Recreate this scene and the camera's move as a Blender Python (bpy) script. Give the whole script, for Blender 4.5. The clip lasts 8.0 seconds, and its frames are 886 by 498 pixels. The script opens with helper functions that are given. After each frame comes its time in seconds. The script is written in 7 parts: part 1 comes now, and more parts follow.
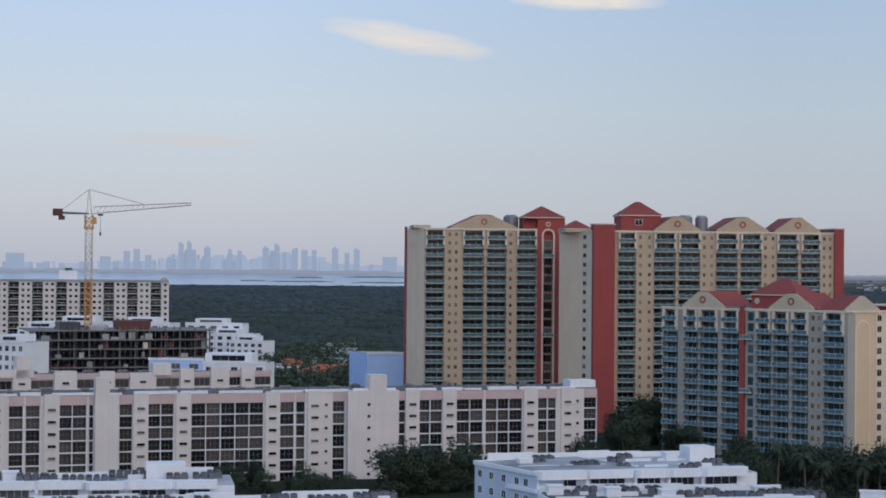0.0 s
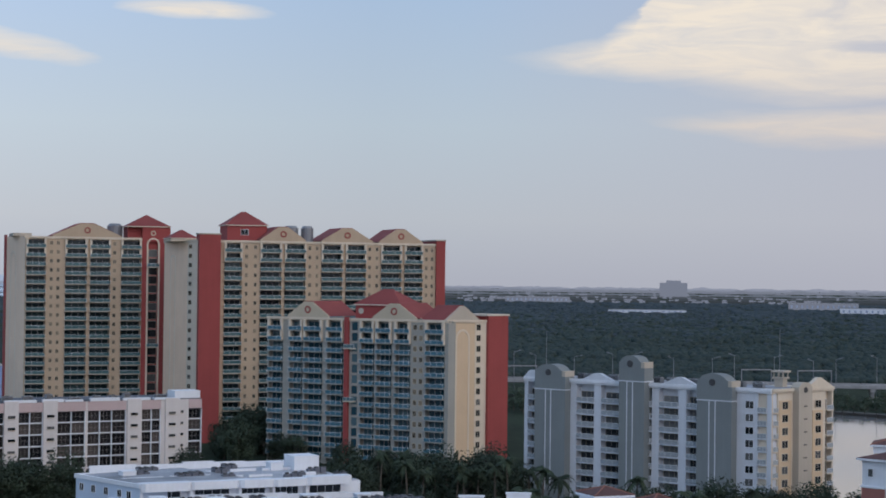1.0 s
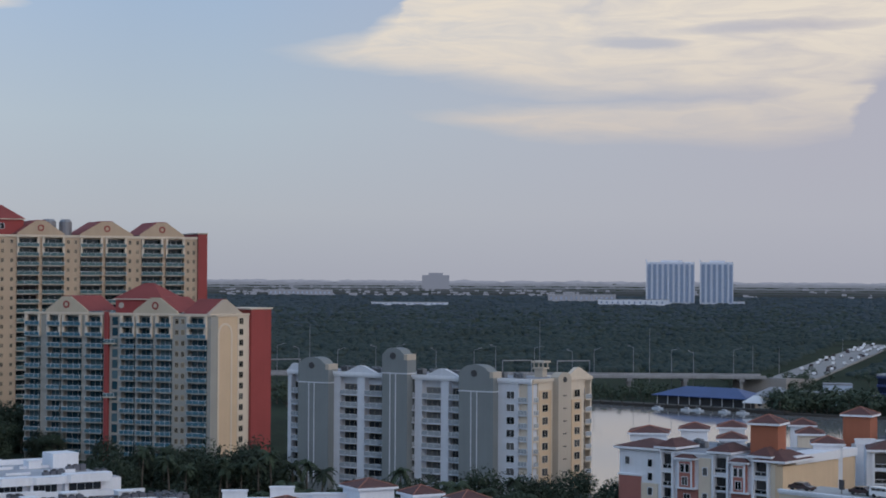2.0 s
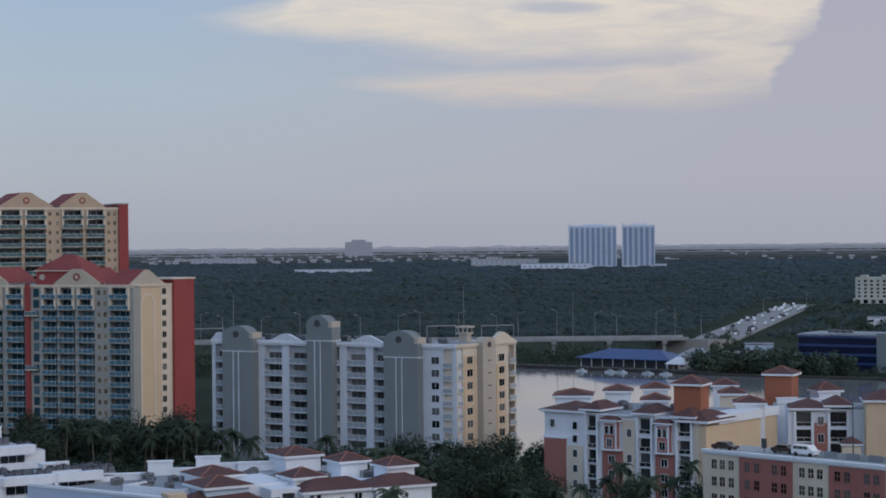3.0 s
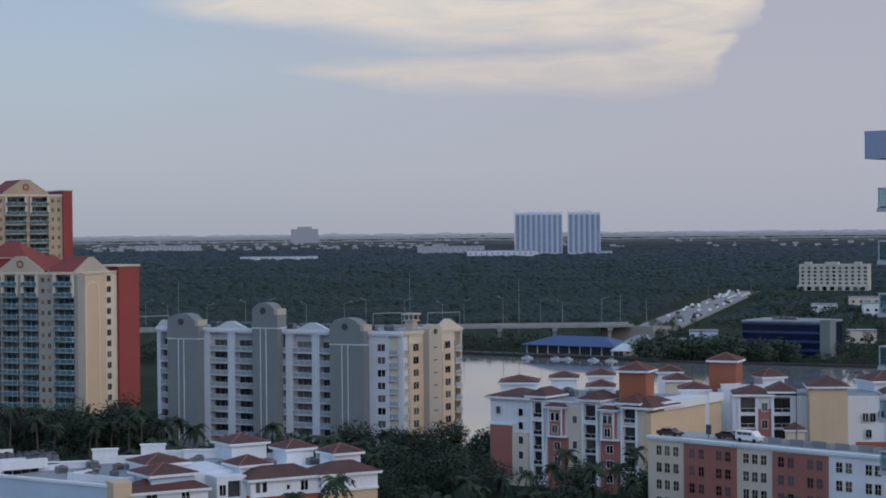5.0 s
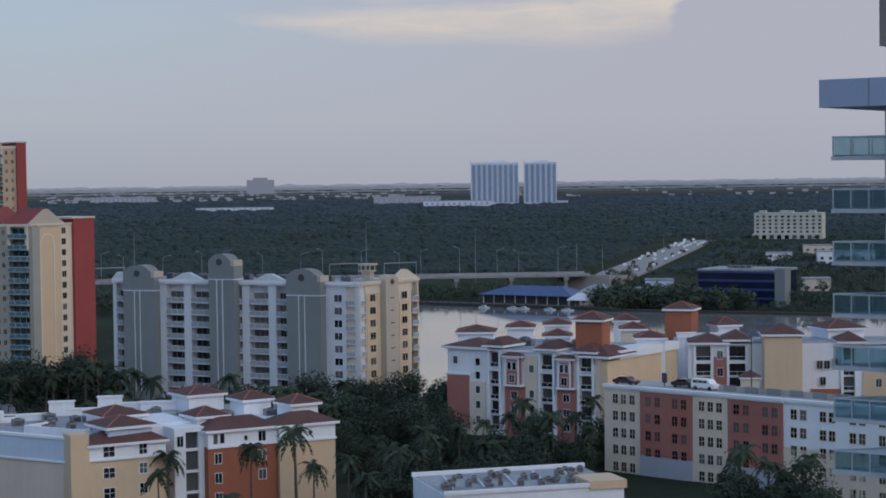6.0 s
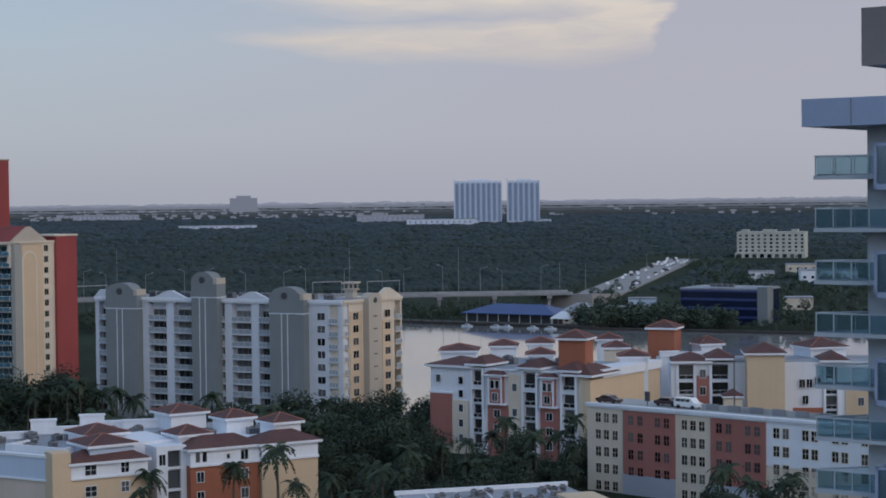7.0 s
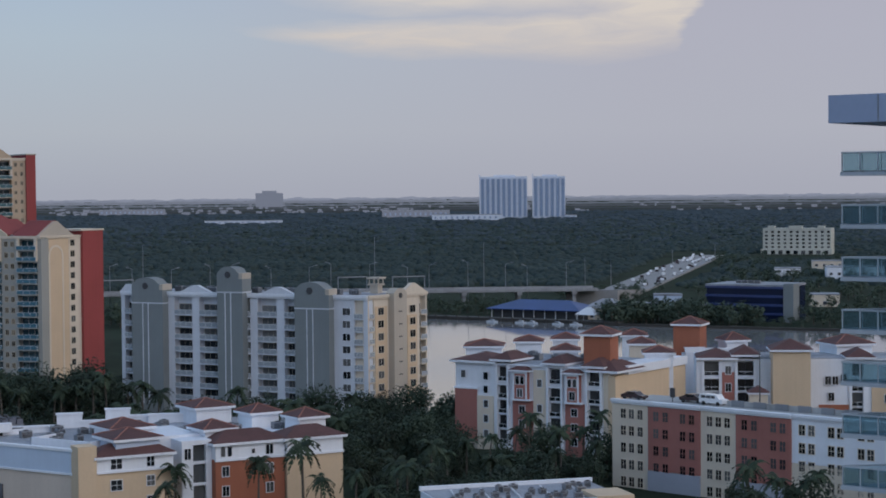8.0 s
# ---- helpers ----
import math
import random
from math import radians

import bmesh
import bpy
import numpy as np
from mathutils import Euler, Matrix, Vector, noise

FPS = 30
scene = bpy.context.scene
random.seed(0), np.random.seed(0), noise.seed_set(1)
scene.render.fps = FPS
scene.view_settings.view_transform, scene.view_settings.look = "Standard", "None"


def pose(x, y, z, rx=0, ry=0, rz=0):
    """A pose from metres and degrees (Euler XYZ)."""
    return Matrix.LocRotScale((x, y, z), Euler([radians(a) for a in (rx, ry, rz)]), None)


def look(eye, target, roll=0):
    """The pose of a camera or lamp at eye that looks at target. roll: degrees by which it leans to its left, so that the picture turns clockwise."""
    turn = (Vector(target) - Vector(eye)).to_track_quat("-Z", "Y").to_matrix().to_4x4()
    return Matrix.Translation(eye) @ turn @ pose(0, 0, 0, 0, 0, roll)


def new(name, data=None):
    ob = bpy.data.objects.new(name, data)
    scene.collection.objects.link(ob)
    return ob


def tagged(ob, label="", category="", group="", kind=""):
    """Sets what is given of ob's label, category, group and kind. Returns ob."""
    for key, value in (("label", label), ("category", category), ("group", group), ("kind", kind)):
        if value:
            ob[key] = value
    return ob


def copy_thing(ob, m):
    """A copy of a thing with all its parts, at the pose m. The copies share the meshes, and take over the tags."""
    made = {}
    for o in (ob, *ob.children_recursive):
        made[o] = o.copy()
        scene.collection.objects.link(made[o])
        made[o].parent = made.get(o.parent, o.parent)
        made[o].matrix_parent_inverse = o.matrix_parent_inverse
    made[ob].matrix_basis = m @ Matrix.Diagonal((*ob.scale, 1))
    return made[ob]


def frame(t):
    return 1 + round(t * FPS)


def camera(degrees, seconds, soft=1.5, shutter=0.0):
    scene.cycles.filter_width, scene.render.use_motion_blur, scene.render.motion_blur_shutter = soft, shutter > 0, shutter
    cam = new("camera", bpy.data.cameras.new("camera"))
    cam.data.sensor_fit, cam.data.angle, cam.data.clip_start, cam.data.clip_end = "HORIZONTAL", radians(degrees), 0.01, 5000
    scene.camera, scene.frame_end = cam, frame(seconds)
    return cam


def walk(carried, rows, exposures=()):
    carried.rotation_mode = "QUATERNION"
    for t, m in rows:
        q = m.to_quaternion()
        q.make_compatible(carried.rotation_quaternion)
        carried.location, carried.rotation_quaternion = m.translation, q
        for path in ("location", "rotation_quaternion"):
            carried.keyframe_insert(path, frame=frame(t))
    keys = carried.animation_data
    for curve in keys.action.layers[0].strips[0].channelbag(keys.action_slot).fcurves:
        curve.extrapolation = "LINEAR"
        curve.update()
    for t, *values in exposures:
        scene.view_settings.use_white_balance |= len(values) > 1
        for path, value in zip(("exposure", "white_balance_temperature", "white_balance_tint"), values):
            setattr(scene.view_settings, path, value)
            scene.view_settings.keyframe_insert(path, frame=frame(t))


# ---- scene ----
# The camera turns on a high balcony: seconds, bearing, pitch, roll in degrees.
EYE = 50.0
cam = camera(27.10, 8.0, soft=1.8)
TURNS = [
    (0, 0.008, 0.565, 0.459),
    (0.1, 1.13, 0.53, 0.52),
    (0.2, 2.24, 0.50, 0.58),
    (0.3, 3.30, 0.47, 0.64),
    (0.4, 4.48, 0.39, 0.70),
    (0.5, 5.746, 0.307, 0.761),
    (0.7, 8.50, 0.70, 0.72),
    (0.8, 9.90, 0.82, 0.69),
    (0.9, 11.15, 0.95, 0.67),
    (1, 12.241, 0.992, 0.646),
    (1.2, 14.22, 0.86, 0.57),
    (1.3, 15.10, 0.73, 0.53),
    (1.4, 16.00, 0.61, 0.48),
    (1.5, 16.800, 0.569, 0.445),
    (1.7, 18.08, 0.64, 0.40),
    (1.8, 18.55, 0.70, 0.38),
    (2, 19.622, 0.835, 0.342),
    (2.2, 20.510, 1.118, 0.139),
    (3.3, 22.345, -0.503, -0.559),
    (3.5, 22.619, -0.180, -0.576),
    (4, 23.197, -0.424, -0.650),
    (4.2, 23.268, -0.302, -0.650),
    (5.3, 23.975, -1.188, -0.559),
    (5.5, 24.225, -1.705, -0.631),
    (6, 25.041, -2.204, -0.756),
    (6.5, 24.735, -1.873, -0.738),
    (7, 25.573, -1.638, -0.647),
    (7.5, 25.177, -1.308, -0.665),
    (8, 24.782, -1.770, -0.507),
]
walk(cam, [(t, pose(0, 0, EYE, 90, 0, -b) @ pose(0, 0, 0, p) @ pose(0, 0, 0, 0, 0, r)) for t, b, p, r in TURNS],
     exposures=[(0.0, 0.14, 6440, 10), (1.6, 0.08, 6420, 10), (2.2, -0.06, 6400, 10), (3.3, -0.06, 6270, 10), (5.5, -0.03, 6270, 10), (7.0, -0.03, 6370, 10), (8.0, -0.03, 6330, 10)])

# ---- world and light ----
world = bpy.data.worlds.new("dusk_sky")
scene.world = world
world.use_nodes = True
wt = world.node_tree
wt.nodes.clear()


def wnode(kind, **values):
    n = wt.nodes.new(kind)
    for key, value in values.items():
        n.inputs[key].default_value = value
    return n


def wmath(op, a, b=None, c=None, clamp=False):
    n = wt.nodes.new("ShaderNodeMath")
    n.operation, n.use_clamp = op, clamp
    for k, v in enumerate((a, b, c)):
        if v is None:
            continue
        if isinstance(v, (int, float)):
            n.inputs[k].default_value = v
        else:
            wt.links.new(v, n.inputs[k])
    return n.outputs[0]


def wmix(fac, a, b):
    n = wt.nodes.new("ShaderNodeMix")
    n.data_type = "RGBA"
    for socket, v in ((n.inputs[0], fac), (n.inputs[6], a), (n.inputs[7], b)):
        if isinstance(v, (int, float)):
            socket.default_value = v
        elif isinstance(v, tuple):
            socket.default_value = (*v, 1)
        else:
            wt.links.new(v, socket)
    return n.outputs[2]


def wramp(fac, stops):
    n = wt.nodes.new("ShaderNodeValToRGB")
    e = n.color_ramp.elements
    while len(e) < len(stops):
        e.new(0.5)
    for k, (p, col) in enumerate(stops):
        e[k].position, e[k].color = p, (*col, 1)
    wt.links.new(fac, n.inputs[0])
    return n.outputs[0]


sky = wt.nodes.new("ShaderNodeTexSky")
sky.sky_type, sky.sun_disc = "NISHITA", False
sky.sun_elevation, sky.sun_rotation = radians(9), radians(118)
sky.air_density, sky.dust_density, sky.ozone_density = 1.0, 2.0, 1.5
coord = wt.nodes.new("ShaderNodeTexCoord")
sep = wt.nodes.new("ShaderNodeSeparateXYZ")
wt.links.new(coord.outputs["Generated"], sep.inputs[0])
wx, wy, wz = sep.outputs
azim = wmath("MULTIPLY", wmath("ARCTAN2", wx, wy), 57.2958)
elev = wmath("MULTIPLY", wmath("ARCSINE", wz), 57.2958)

# Haze: pale to one side, clear blue between, mauve to the other, thinning upwards.
to_blue = wmath("MULTIPLY_ADD", azim, 1 / 16, 0.375, clamp=True)
to_mauve = wmath("MULTIPLY_ADD", azim, 1 / 18, -13 / 18, clamp=True)
up = wmath("MULTIPLY_ADD", elev, 1 / 16, 0.0, clamp=True)
haze_pale = wramp(up, [(0.0, (0.42, 0.44, 0.51)), (0.12, (0.51, 0.535, 0.575)), (0.3, (0.525, 0.60, 0.67)), (0.55, (0.45, 0.575, 0.765)), (1.0, (0.35, 0.49, 0.75))])
haze_blue = wramp(up, [(0.0, (0.385, 0.40, 0.46)), (0.12, (0.44, 0.47, 0.515)), (0.3, (0.435, 0.51, 0.58)), (0.55, (0.365, 0.48, 0.64)), (1.0, (0.31, 0.46, 0.71))])
haze_mauve = wramp(up, [(0.0, (0.40, 0.405, 0.465)), (0.12, (0.44, 0.445, 0.50)), (0.3, (0.445, 0.445, 0.51)), (0.6, (0.43, 0.425, 0.505)), (1.0, (0.41, 0.43, 0.52))])
haze = wmix(to_mauve, wmix(to_blue, haze_pale, haze_blue), haze_mauve)
dome = wmath("MULTIPLY_ADD", elev, 1 / 35, -0.25, clamp=True)

# Lit clouds: long thin banks with frayed edges.
flat = wt.nodes.new("ShaderNodeCombineXYZ")
wt.links.new(wmath("MULTIPLY", azim, 0.16), flat.inputs[0])
wt.links.new(wmath("MULTIPLY", elev, 0.9), flat.inputs[1])
fray = wnode("ShaderNodeTexNoise", Scale=1.0, Detail=7.0, Roughness=0.55, Distortion=0.4)
wt.links.new(flat.outputs[0], fray.inputs["Vector"])
wisp = wmath("SUBTRACT", fray.outputs["Fac"], 0.5)


warp = wnode("ShaderNodeTexNoise", Scale=0.55, Detail=6.0, Roughness=0.6)
wt.links.new(flat.outputs[0], warp.inputs["Vector"])
wsep = wt.nodes.new("ShaderNodeSeparateColor")
wt.links.new(warp.outputs["Color"], wsep.inputs[0])
azim_w = wmath("ADD", azim, wmath("MULTIPLY_ADD", wsep.outputs[0], 2.4, -1.2))
elev_w = wmath("ADD", elev, wmath("MULTIPLY_ADD", wsep.outputs[1], 0.9, -0.45))


def cloud(az, el, half_az, half_el, lean, soft, ragged):
    """Cover of one bank: an ellipse round a bearing and a height, leaning, with a frayed rim."""
    da = wmath("SUBTRACT", azim_w, az)
    de = wmath("SUBTRACT", wmath("SUBTRACT", elev_w, el), wmath("MULTIPLY", da, lean))
    r2 = wmath("ADD", wmath("POWER", wmath("ABSOLUTE", wmath("DIVIDE", da, half_az)), 2.0), wmath("POWER", wmath("ABSOLUTE", wmath("DIVIDE", de, half_el)), 2.0))
    r2 = wmath("ADD", r2, wmath("MULTIPLY", wisp, ragged))
    return wmath("MULTIPLY", wmath("SUBTRACT", 1.0, r2), soft, clamp=True)


def edge(stops):
    """The height of a cloud's rim in degrees as it changes with the bearing."""
    where = wmath("MULTIPLY_ADD", azim_w, 1 / 32, -8 / 32, clamp=True)
    grey = wramp(where, [((a - 8) / 32, (h / 14,) * 3) for a, h in stops])
    return wmath("MULTIPLY", grey, 14.0)


def bank_between(foot, crest, soft_foot, soft_crest):
    """Cover of a bank between two rims."""
    rough = wmath("ADD", elev_w, wmath("MULTIPLY", wisp, 0.9))
    above = wmath("DIVIDE", wmath("SUBTRACT", rough, edge(foot)), soft_foot, clamp=True)
    below = wmath("DIVIDE", wmath("SUBTRACT", edge(crest), rough), soft_crest, clamp=True)
    return wmath("MULTIPLY", above, below)


SMALL = [
    (-1.2, 7.1, 2.9, 0.42, -0.17, 0.9, 1.6),
    (4.3, 8.2, 2.6, 0.36, -0.02, 1.1, 1.2),
    (-8.2, 3.85, 3.0, 0.22, 0.0, 0.55, 1.2),
]
GAPS = [(25.3, 7.35, 1.7, 0.24, 0.0, 1.2, 0.8), (29.6, 7.8, 4.0, 0.20, 0.03, 1.0, 0.9)]
cover = None
for bank in SMALL:
    one = cloud(*bank)
    cover = one if cover is None else wmath("MAXIMUM", cover, one)
upper_bank = bank_between([(8, 9.5), (13.4, 7.3), (14.4, 6.8), (19, 6.0), (23.5, 5.3), (26, 5.35), (29.5, 5.1), (31.6, 5.0), (32.3, 5.6), (33.5, 6.4), (34.0, 8.0), (34.6, 13)],
                          [(8, 5.0), (14, 7.1), (17.2, 7.75), (18.4, 8.6), (19.6, 13), (40, 13)], 0.75, 0.7)
lower_bank = bank_between([(8, 6.2), (17.8, 5.4), (19.5, 4.8), (22, 4.3), (25, 4.0), (29, 3.9), (32.1, 4.1), (32.7, 5.4), (33.4, 7)],
                          [(8, 4.9), (17.8, 5.3), (20, 5.45), (25.5, 5.45), (29, 5.5), (31.5, 6.2), (34, 6.4)], 0.65, 0.4)
for gap in GAPS:
    upper_bank = wmath("MULTIPLY", upper_bank, wmath("MULTIPLY_ADD", cloud(*gap), -0.65, 1.0))
cover = wmath("MAXIMUM", cover, wmath("MAXIMUM", upper_bank, lower_bank))
cloud_tone = wmix(wmath("MULTIPLY_ADD", elev, 0.28, -1.1, clamp=True), (0.59, 0.535, 0.505), (0.79, 0.71, 0.61))

low = wnode("ShaderNodeBackground", Strength=1.0)
streaks = wnode("ShaderNodeTexNoise", Scale=2.2, Detail=8.0, Roughness=0.6, Distortion=0.8)
wt.links.new(flat.outputs[0], streaks.inputs["Vector"])
body = wmath("MULTIPLY", cover, wmath("MULTIPLY_ADD", streaks.outputs["Fac"], 1.5, 0.08, clamp=True), clamp=True)
wt.links.new(wmix(body, haze, cloud_tone), low.inputs[0])
high = wnode("ShaderNodeBackground", Strength=0.37)
wt.links.new(sky.outputs[0], high.inputs[0])
blend = wt.nodes.new("ShaderNodeMixShader")
wt.links.new(dome, blend.inputs[0])
wt.links.new(low.outputs[0], blend.inputs[1])
wt.links.new(high.outputs[0], blend.inputs[2])
out = wt.nodes.new("ShaderNodeOutputWorld")
wt.links.new(blend.outputs[0], out.inputs[0])

sun = new("sun", bpy.data.lights.new("sun", "SUN"))
sun.data.energy, sun.data.angle, sun.data.color = 0.71, radians(55), (1.0, 0.91, 0.85)
sun.matrix_world = look((0, 0, 300), (-0.09 * 300, 0.82 * 300, 150))

# ---- materials ----
MATS = {}


def material(name, colour, rough=0.8, metal=0.0, vary=0.12, scale=0.15, streak=0.0, spread=0.0, bump=0.0, fine=3.0, gloss=0.5):
    """A painted or mineral surface: two scales of mottling, optional vertical weather streaks, bump and a shift of tone from object to object."""
    if name in MATS:
        return MATS[name]
    m = bpy.data.materials.new(name)
    m.use_nodes = True
    t = m.node_tree
    b = t.nodes["Principled BSDF"]
    b.inputs["Roughness"].default_value, b.inputs["Metallic"].default_value = rough, metal
    b.inputs["Specular IOR Level"].default_value = gloss
    geo = t.nodes.new("ShaderNodeNewGeometry")
    n1, n2 = t.nodes.new("ShaderNodeTexNoise"), t.nodes.new("ShaderNodeTexNoise")
    n1.inputs["Scale"].default_value, n1.inputs["Detail"].default_value = scale, 5
    n2.inputs["Scale"].default_value, n2.inputs["Detail"].default_value = fine, 4
    t.links.new(geo.outputs["Position"], n1.inputs["Vector"])
    t.links.new(geo.outputs["Position"], n2.inputs["Vector"])
    total = t.nodes.new("ShaderNodeMath")
    total.operation = "MULTIPLY_ADD"
    t.links.new(n2.outputs["Fac"], total.inputs[0])
    total.inputs[1].default_value = 0.5
    t.links.new(n1.outputs["Fac"], total.inputs[2])
    last = total.outputs[0]
    if streak:
        mp = t.nodes.new("ShaderNodeMapping")
        mp.inputs["Scale"].default_value = (1.3, 1.3, 0.06)
        t.links.new(geo.outputs["Position"], mp.inputs["Vector"])
        n3 = t.nodes.new("ShaderNodeTexNoise")
        n3.inputs["Scale"].default_value, n3.inputs["Detail"].default_value = 1.0, 4
        t.links.new(mp.outputs[0], n3.inputs["Vector"])
        s = t.nodes.new("ShaderNodeMath")
        s.operation = "MULTIPLY_ADD"
        t.links.new(n3.outputs["Fac"], s.inputs[0])
        s.inputs[1].default_value = streak
        t.links.new(last, s.inputs[2])
        last = s.outputs[0]
    if spread:
        info = t.nodes.new("ShaderNodeObjectInfo")
        s = t.nodes.new("ShaderNodeMath")
        s.operation = "MULTIPLY_ADD"
        t.links.new(info.outputs["Random"], s.inputs[0])
        s.inputs[1].default_value = spread
        t.links.new(last, s.inputs[2])
        last = s.outputs[0]
    mid = 0.75 + 0.5 * streak + 0.5 * spread
    rng = t.nodes.new("ShaderNodeMapRange")
    rng.inputs["From Min"].default_value, rng.inputs["From Max"].default_value = mid - 0.5, mid + 0.5
    rng.inputs["To Min"].default_value, rng.inputs["To Max"].default_value = 1 - 2 * vary, 1 + 2 * vary
    t.links.new(last, rng.inputs["Value"])
    mul = t.nodes.new("ShaderNodeMix")
    mul.data_type, mul.blend_type = "RGBA", "MULTIPLY"
    mul.inputs[0].default_value = 1
    mul.inputs[6].default_value = (*colour, 1)
    t.links.new(rng.outputs[0], mul.inputs[7])
    t.links.new(mul.outputs[2], b.inputs["Base Color"])
    if bump:
        bp = t.nodes.new("ShaderNodeBump")
        bp.inputs["Strength"].default_value, bp.inputs["Distance"].default_value = bump, 0.05
        t.links.new(n2.outputs["Fac"], bp.inputs["Height"])
        t.links.new(bp.outputs[0], b.inputs["Normal"])
    MATS[name] = m
    return m


def glass(name, colour, rough=0.08, curtain=(0.3, 0.28, 0.25), share=0.35, fine=0.0):
    """Window glass over a dim room: dark, glossy, with a drawn curtain behind some of the panes."""
    m = bpy.data.materials.new(name)
    m.use_nodes = True
    t = m.node_tree
    b = t.nodes["Principled BSDF"]
    b.inputs["Roughness"].default_value = rough
    b.inputs["IOR"].default_value = 1.5
    info = t.nodes.new("ShaderNodeObjectInfo")
    r = t.nodes.new("ShaderNodeValToRGB")
    e = r.color_ramp.elements
    e[0].position, e[0].color = 1 - share - 0.25, (*colour, 1)
    e[1].position, e[1].color = 1.0, (*curtain, 1)
    t.links.new(info.outputs["Random"], r.inputs[0])
    t.links.new(r.outputs[0], b.inputs["Base Color"])
    return m


M_YELLOW = material("ochre_render", (0.485, 0.365, 0.26), 0.85, vary=0.07, streak=0.5)
M_SAND = material("sand_render", (0.52, 0.44, 0.33), 0.85, vary=0.07, streak=0.5)
M_GREYTAN = material("grey_tan_render", (0.47, 0.41, 0.34), 0.85, vary=0.06, streak=0.5)
M_RED = material("oxide_red_render", (0.30, 0.055, 0.052), 0.8, vary=0.09, streak=0.5)
M_REDTILE = material("red_metal_roof", (0.24, 0.05, 0.045), 0.85, vary=0.12)
M_TILE = material("terracotta_tile", (0.105, 0.046, 0.041), 0.8, vary=0.2, scale=0.4, bump=0.3)
M_WHITE = material("white_render", (0.74, 0.755, 0.80), 0.85, vary=0.06, streak=0.7)
M_CREAM = material("cream_render", (0.66, 0.565, 0.455), 0.85, vary=0.06, streak=0.7)
M_SLATE = material("slate_grey_render", (0.205, 0.225, 0.23), 0.85, vary=0.06, streak=0.5)
M_ORANGE = material("orange_render", (0.33, 0.115, 0.065), 0.85, vary=0.08, streak=0.5)
M_BRICK = material("brick_red_render", (0.35, 0.14, 0.115), 0.85, vary=0.08, streak=0.5)
M_BUFF = material("buff_render", (0.62, 0.465, 0.315), 0.85, vary=0.06, streak=0.5)
M_ROOF = material("roof_membrane", (0.29, 0.30, 0.33), 0.9, vary=0.4, scale=0.12)
M_DARKROOF = material("dark_gravel_roof", (0.10, 0.105, 0.125), 0.95, vary=0.35, scale=0.15)
M_PINK = material("pink_spandrel", (0.52, 0.40, 0.40), 0.85, vary=0.08, streak=0.4)
M_BLUEWALL = material("pale_blue_render", (0.43, 0.58, 0.92), 0.85, vary=0.06, streak=0.4)
M_CONC = material("concrete", (0.36, 0.36, 0.36), 0.9, vary=0.2, streak=0.5)
M_STEEL = material("grey_metal", (0.25, 0.26, 0.28), 0.5, 0.5, vary=0.1)
M_CRANE = material("crane_ochre_paint", (0.55, 0.28, 0.10), 0.6, vary=0.15)
M_CRANEW = material("crane_white_paint", (0.6, 0.55, 0.5), 0.6, vary=0.15)
M_LAND = material("scrub_ground", (0.030, 0.040, 0.026), 0.95, vary=0.35, scale=0.02, fine=0.4, gloss=0.05)
M_PALEROAD = material("pale_concrete_road", (0.27, 0.26, 0.255), 0.9, vary=0.15)
M_GLASS = glass("dark_window_glass", (0.010, 0.013, 0.018), curtain=(0.13, 0.13, 0.13), share=0.25)
M_TEALGLASS = glass("teal_window_glass", (0.025, 0.065, 0.09), curtain=(0.12, 0.19, 0.22))


def rail_glass(name, tint, clear=0.55):
    """A thin tinted pane: part of the light goes straight through, the rest is tinted film and a clear reflection."""
    m = bpy.data.materials.new(name)
    m.use_nodes = True
    t = m.node_tree
    t.nodes.clear()
    tr, di, gl = (t.nodes.new("ShaderNodeBsdf" + k) for k in ("Transparent", "Diffuse", "Glossy"))
    tr.inputs[0].default_value = (*[0.45 + 0.55 * c for c in tint], 1)
    di.inputs[0].default_value = (*tint, 1)
    gl.inputs["Roughness"].default_value = 0.06
    fr = t.nodes.new("ShaderNodeFresnel")
    fr.inputs[0].default_value = 1.5
    a, b = t.nodes.new("ShaderNodeMixShader"), t.nodes.new("ShaderNodeMixShader")
    a.inputs[0].default_value = clear
    t.links.new(di.outputs[0], a.inputs[1])
    t.links.new(tr.outputs[0], a.inputs[2])
    t.links.new(fr.outputs[0], b.inputs[0])
    t.links.new(a.outputs[0], b.inputs[1])
    t.links.new(gl.outputs[0], b.inputs[2])
    o = t.nodes.new("ShaderNodeOutputMaterial")
    t.links.new(b.outputs[0], o.inputs[0])
    return m


M_SHELL = material("shell_white_render", (0.63, 0.585, 0.575), 0.85, vary=0.06, streak=0.7)
M_SANDGREY = material("sand_grey_render", (0.33, 0.325, 0.30), 0.85, vary=0.06, streak=0.5)
M_TEALRAIL = rail_glass("teal_rail_glass", (0.12, 0.28, 0.38), 0.45)
M_DARKRAIL = rail_glass("dark_rail_glass", (0.05, 0.06, 0.07), 0.6)
M_TANEND = material("tan_end_render", (0.78, 0.59, 0.44), 0.85, vary=0.06, streak=0.5)
M_RAIL = rail_glass("tinted_rail_glass", (0.20, 0.34, 0.38), 0.5)
M_PLASTIC_WHITE = material("white_painted_metal", (0.72, 0.72, 0.74), 0.5, vary=0.04)
M_DARKFRAME = material("dark_window_frame", (0.05, 0.05, 0.055), 0.5, vary=0.1)
M_TOWERGLASS = rail_glass("blue_green_rail_glass", (0.42, 0.62, 0.68), 0.90)
M_FROST = rail_glass("frosted_white_rail", (0.48, 0.52, 0.56), 0.34)
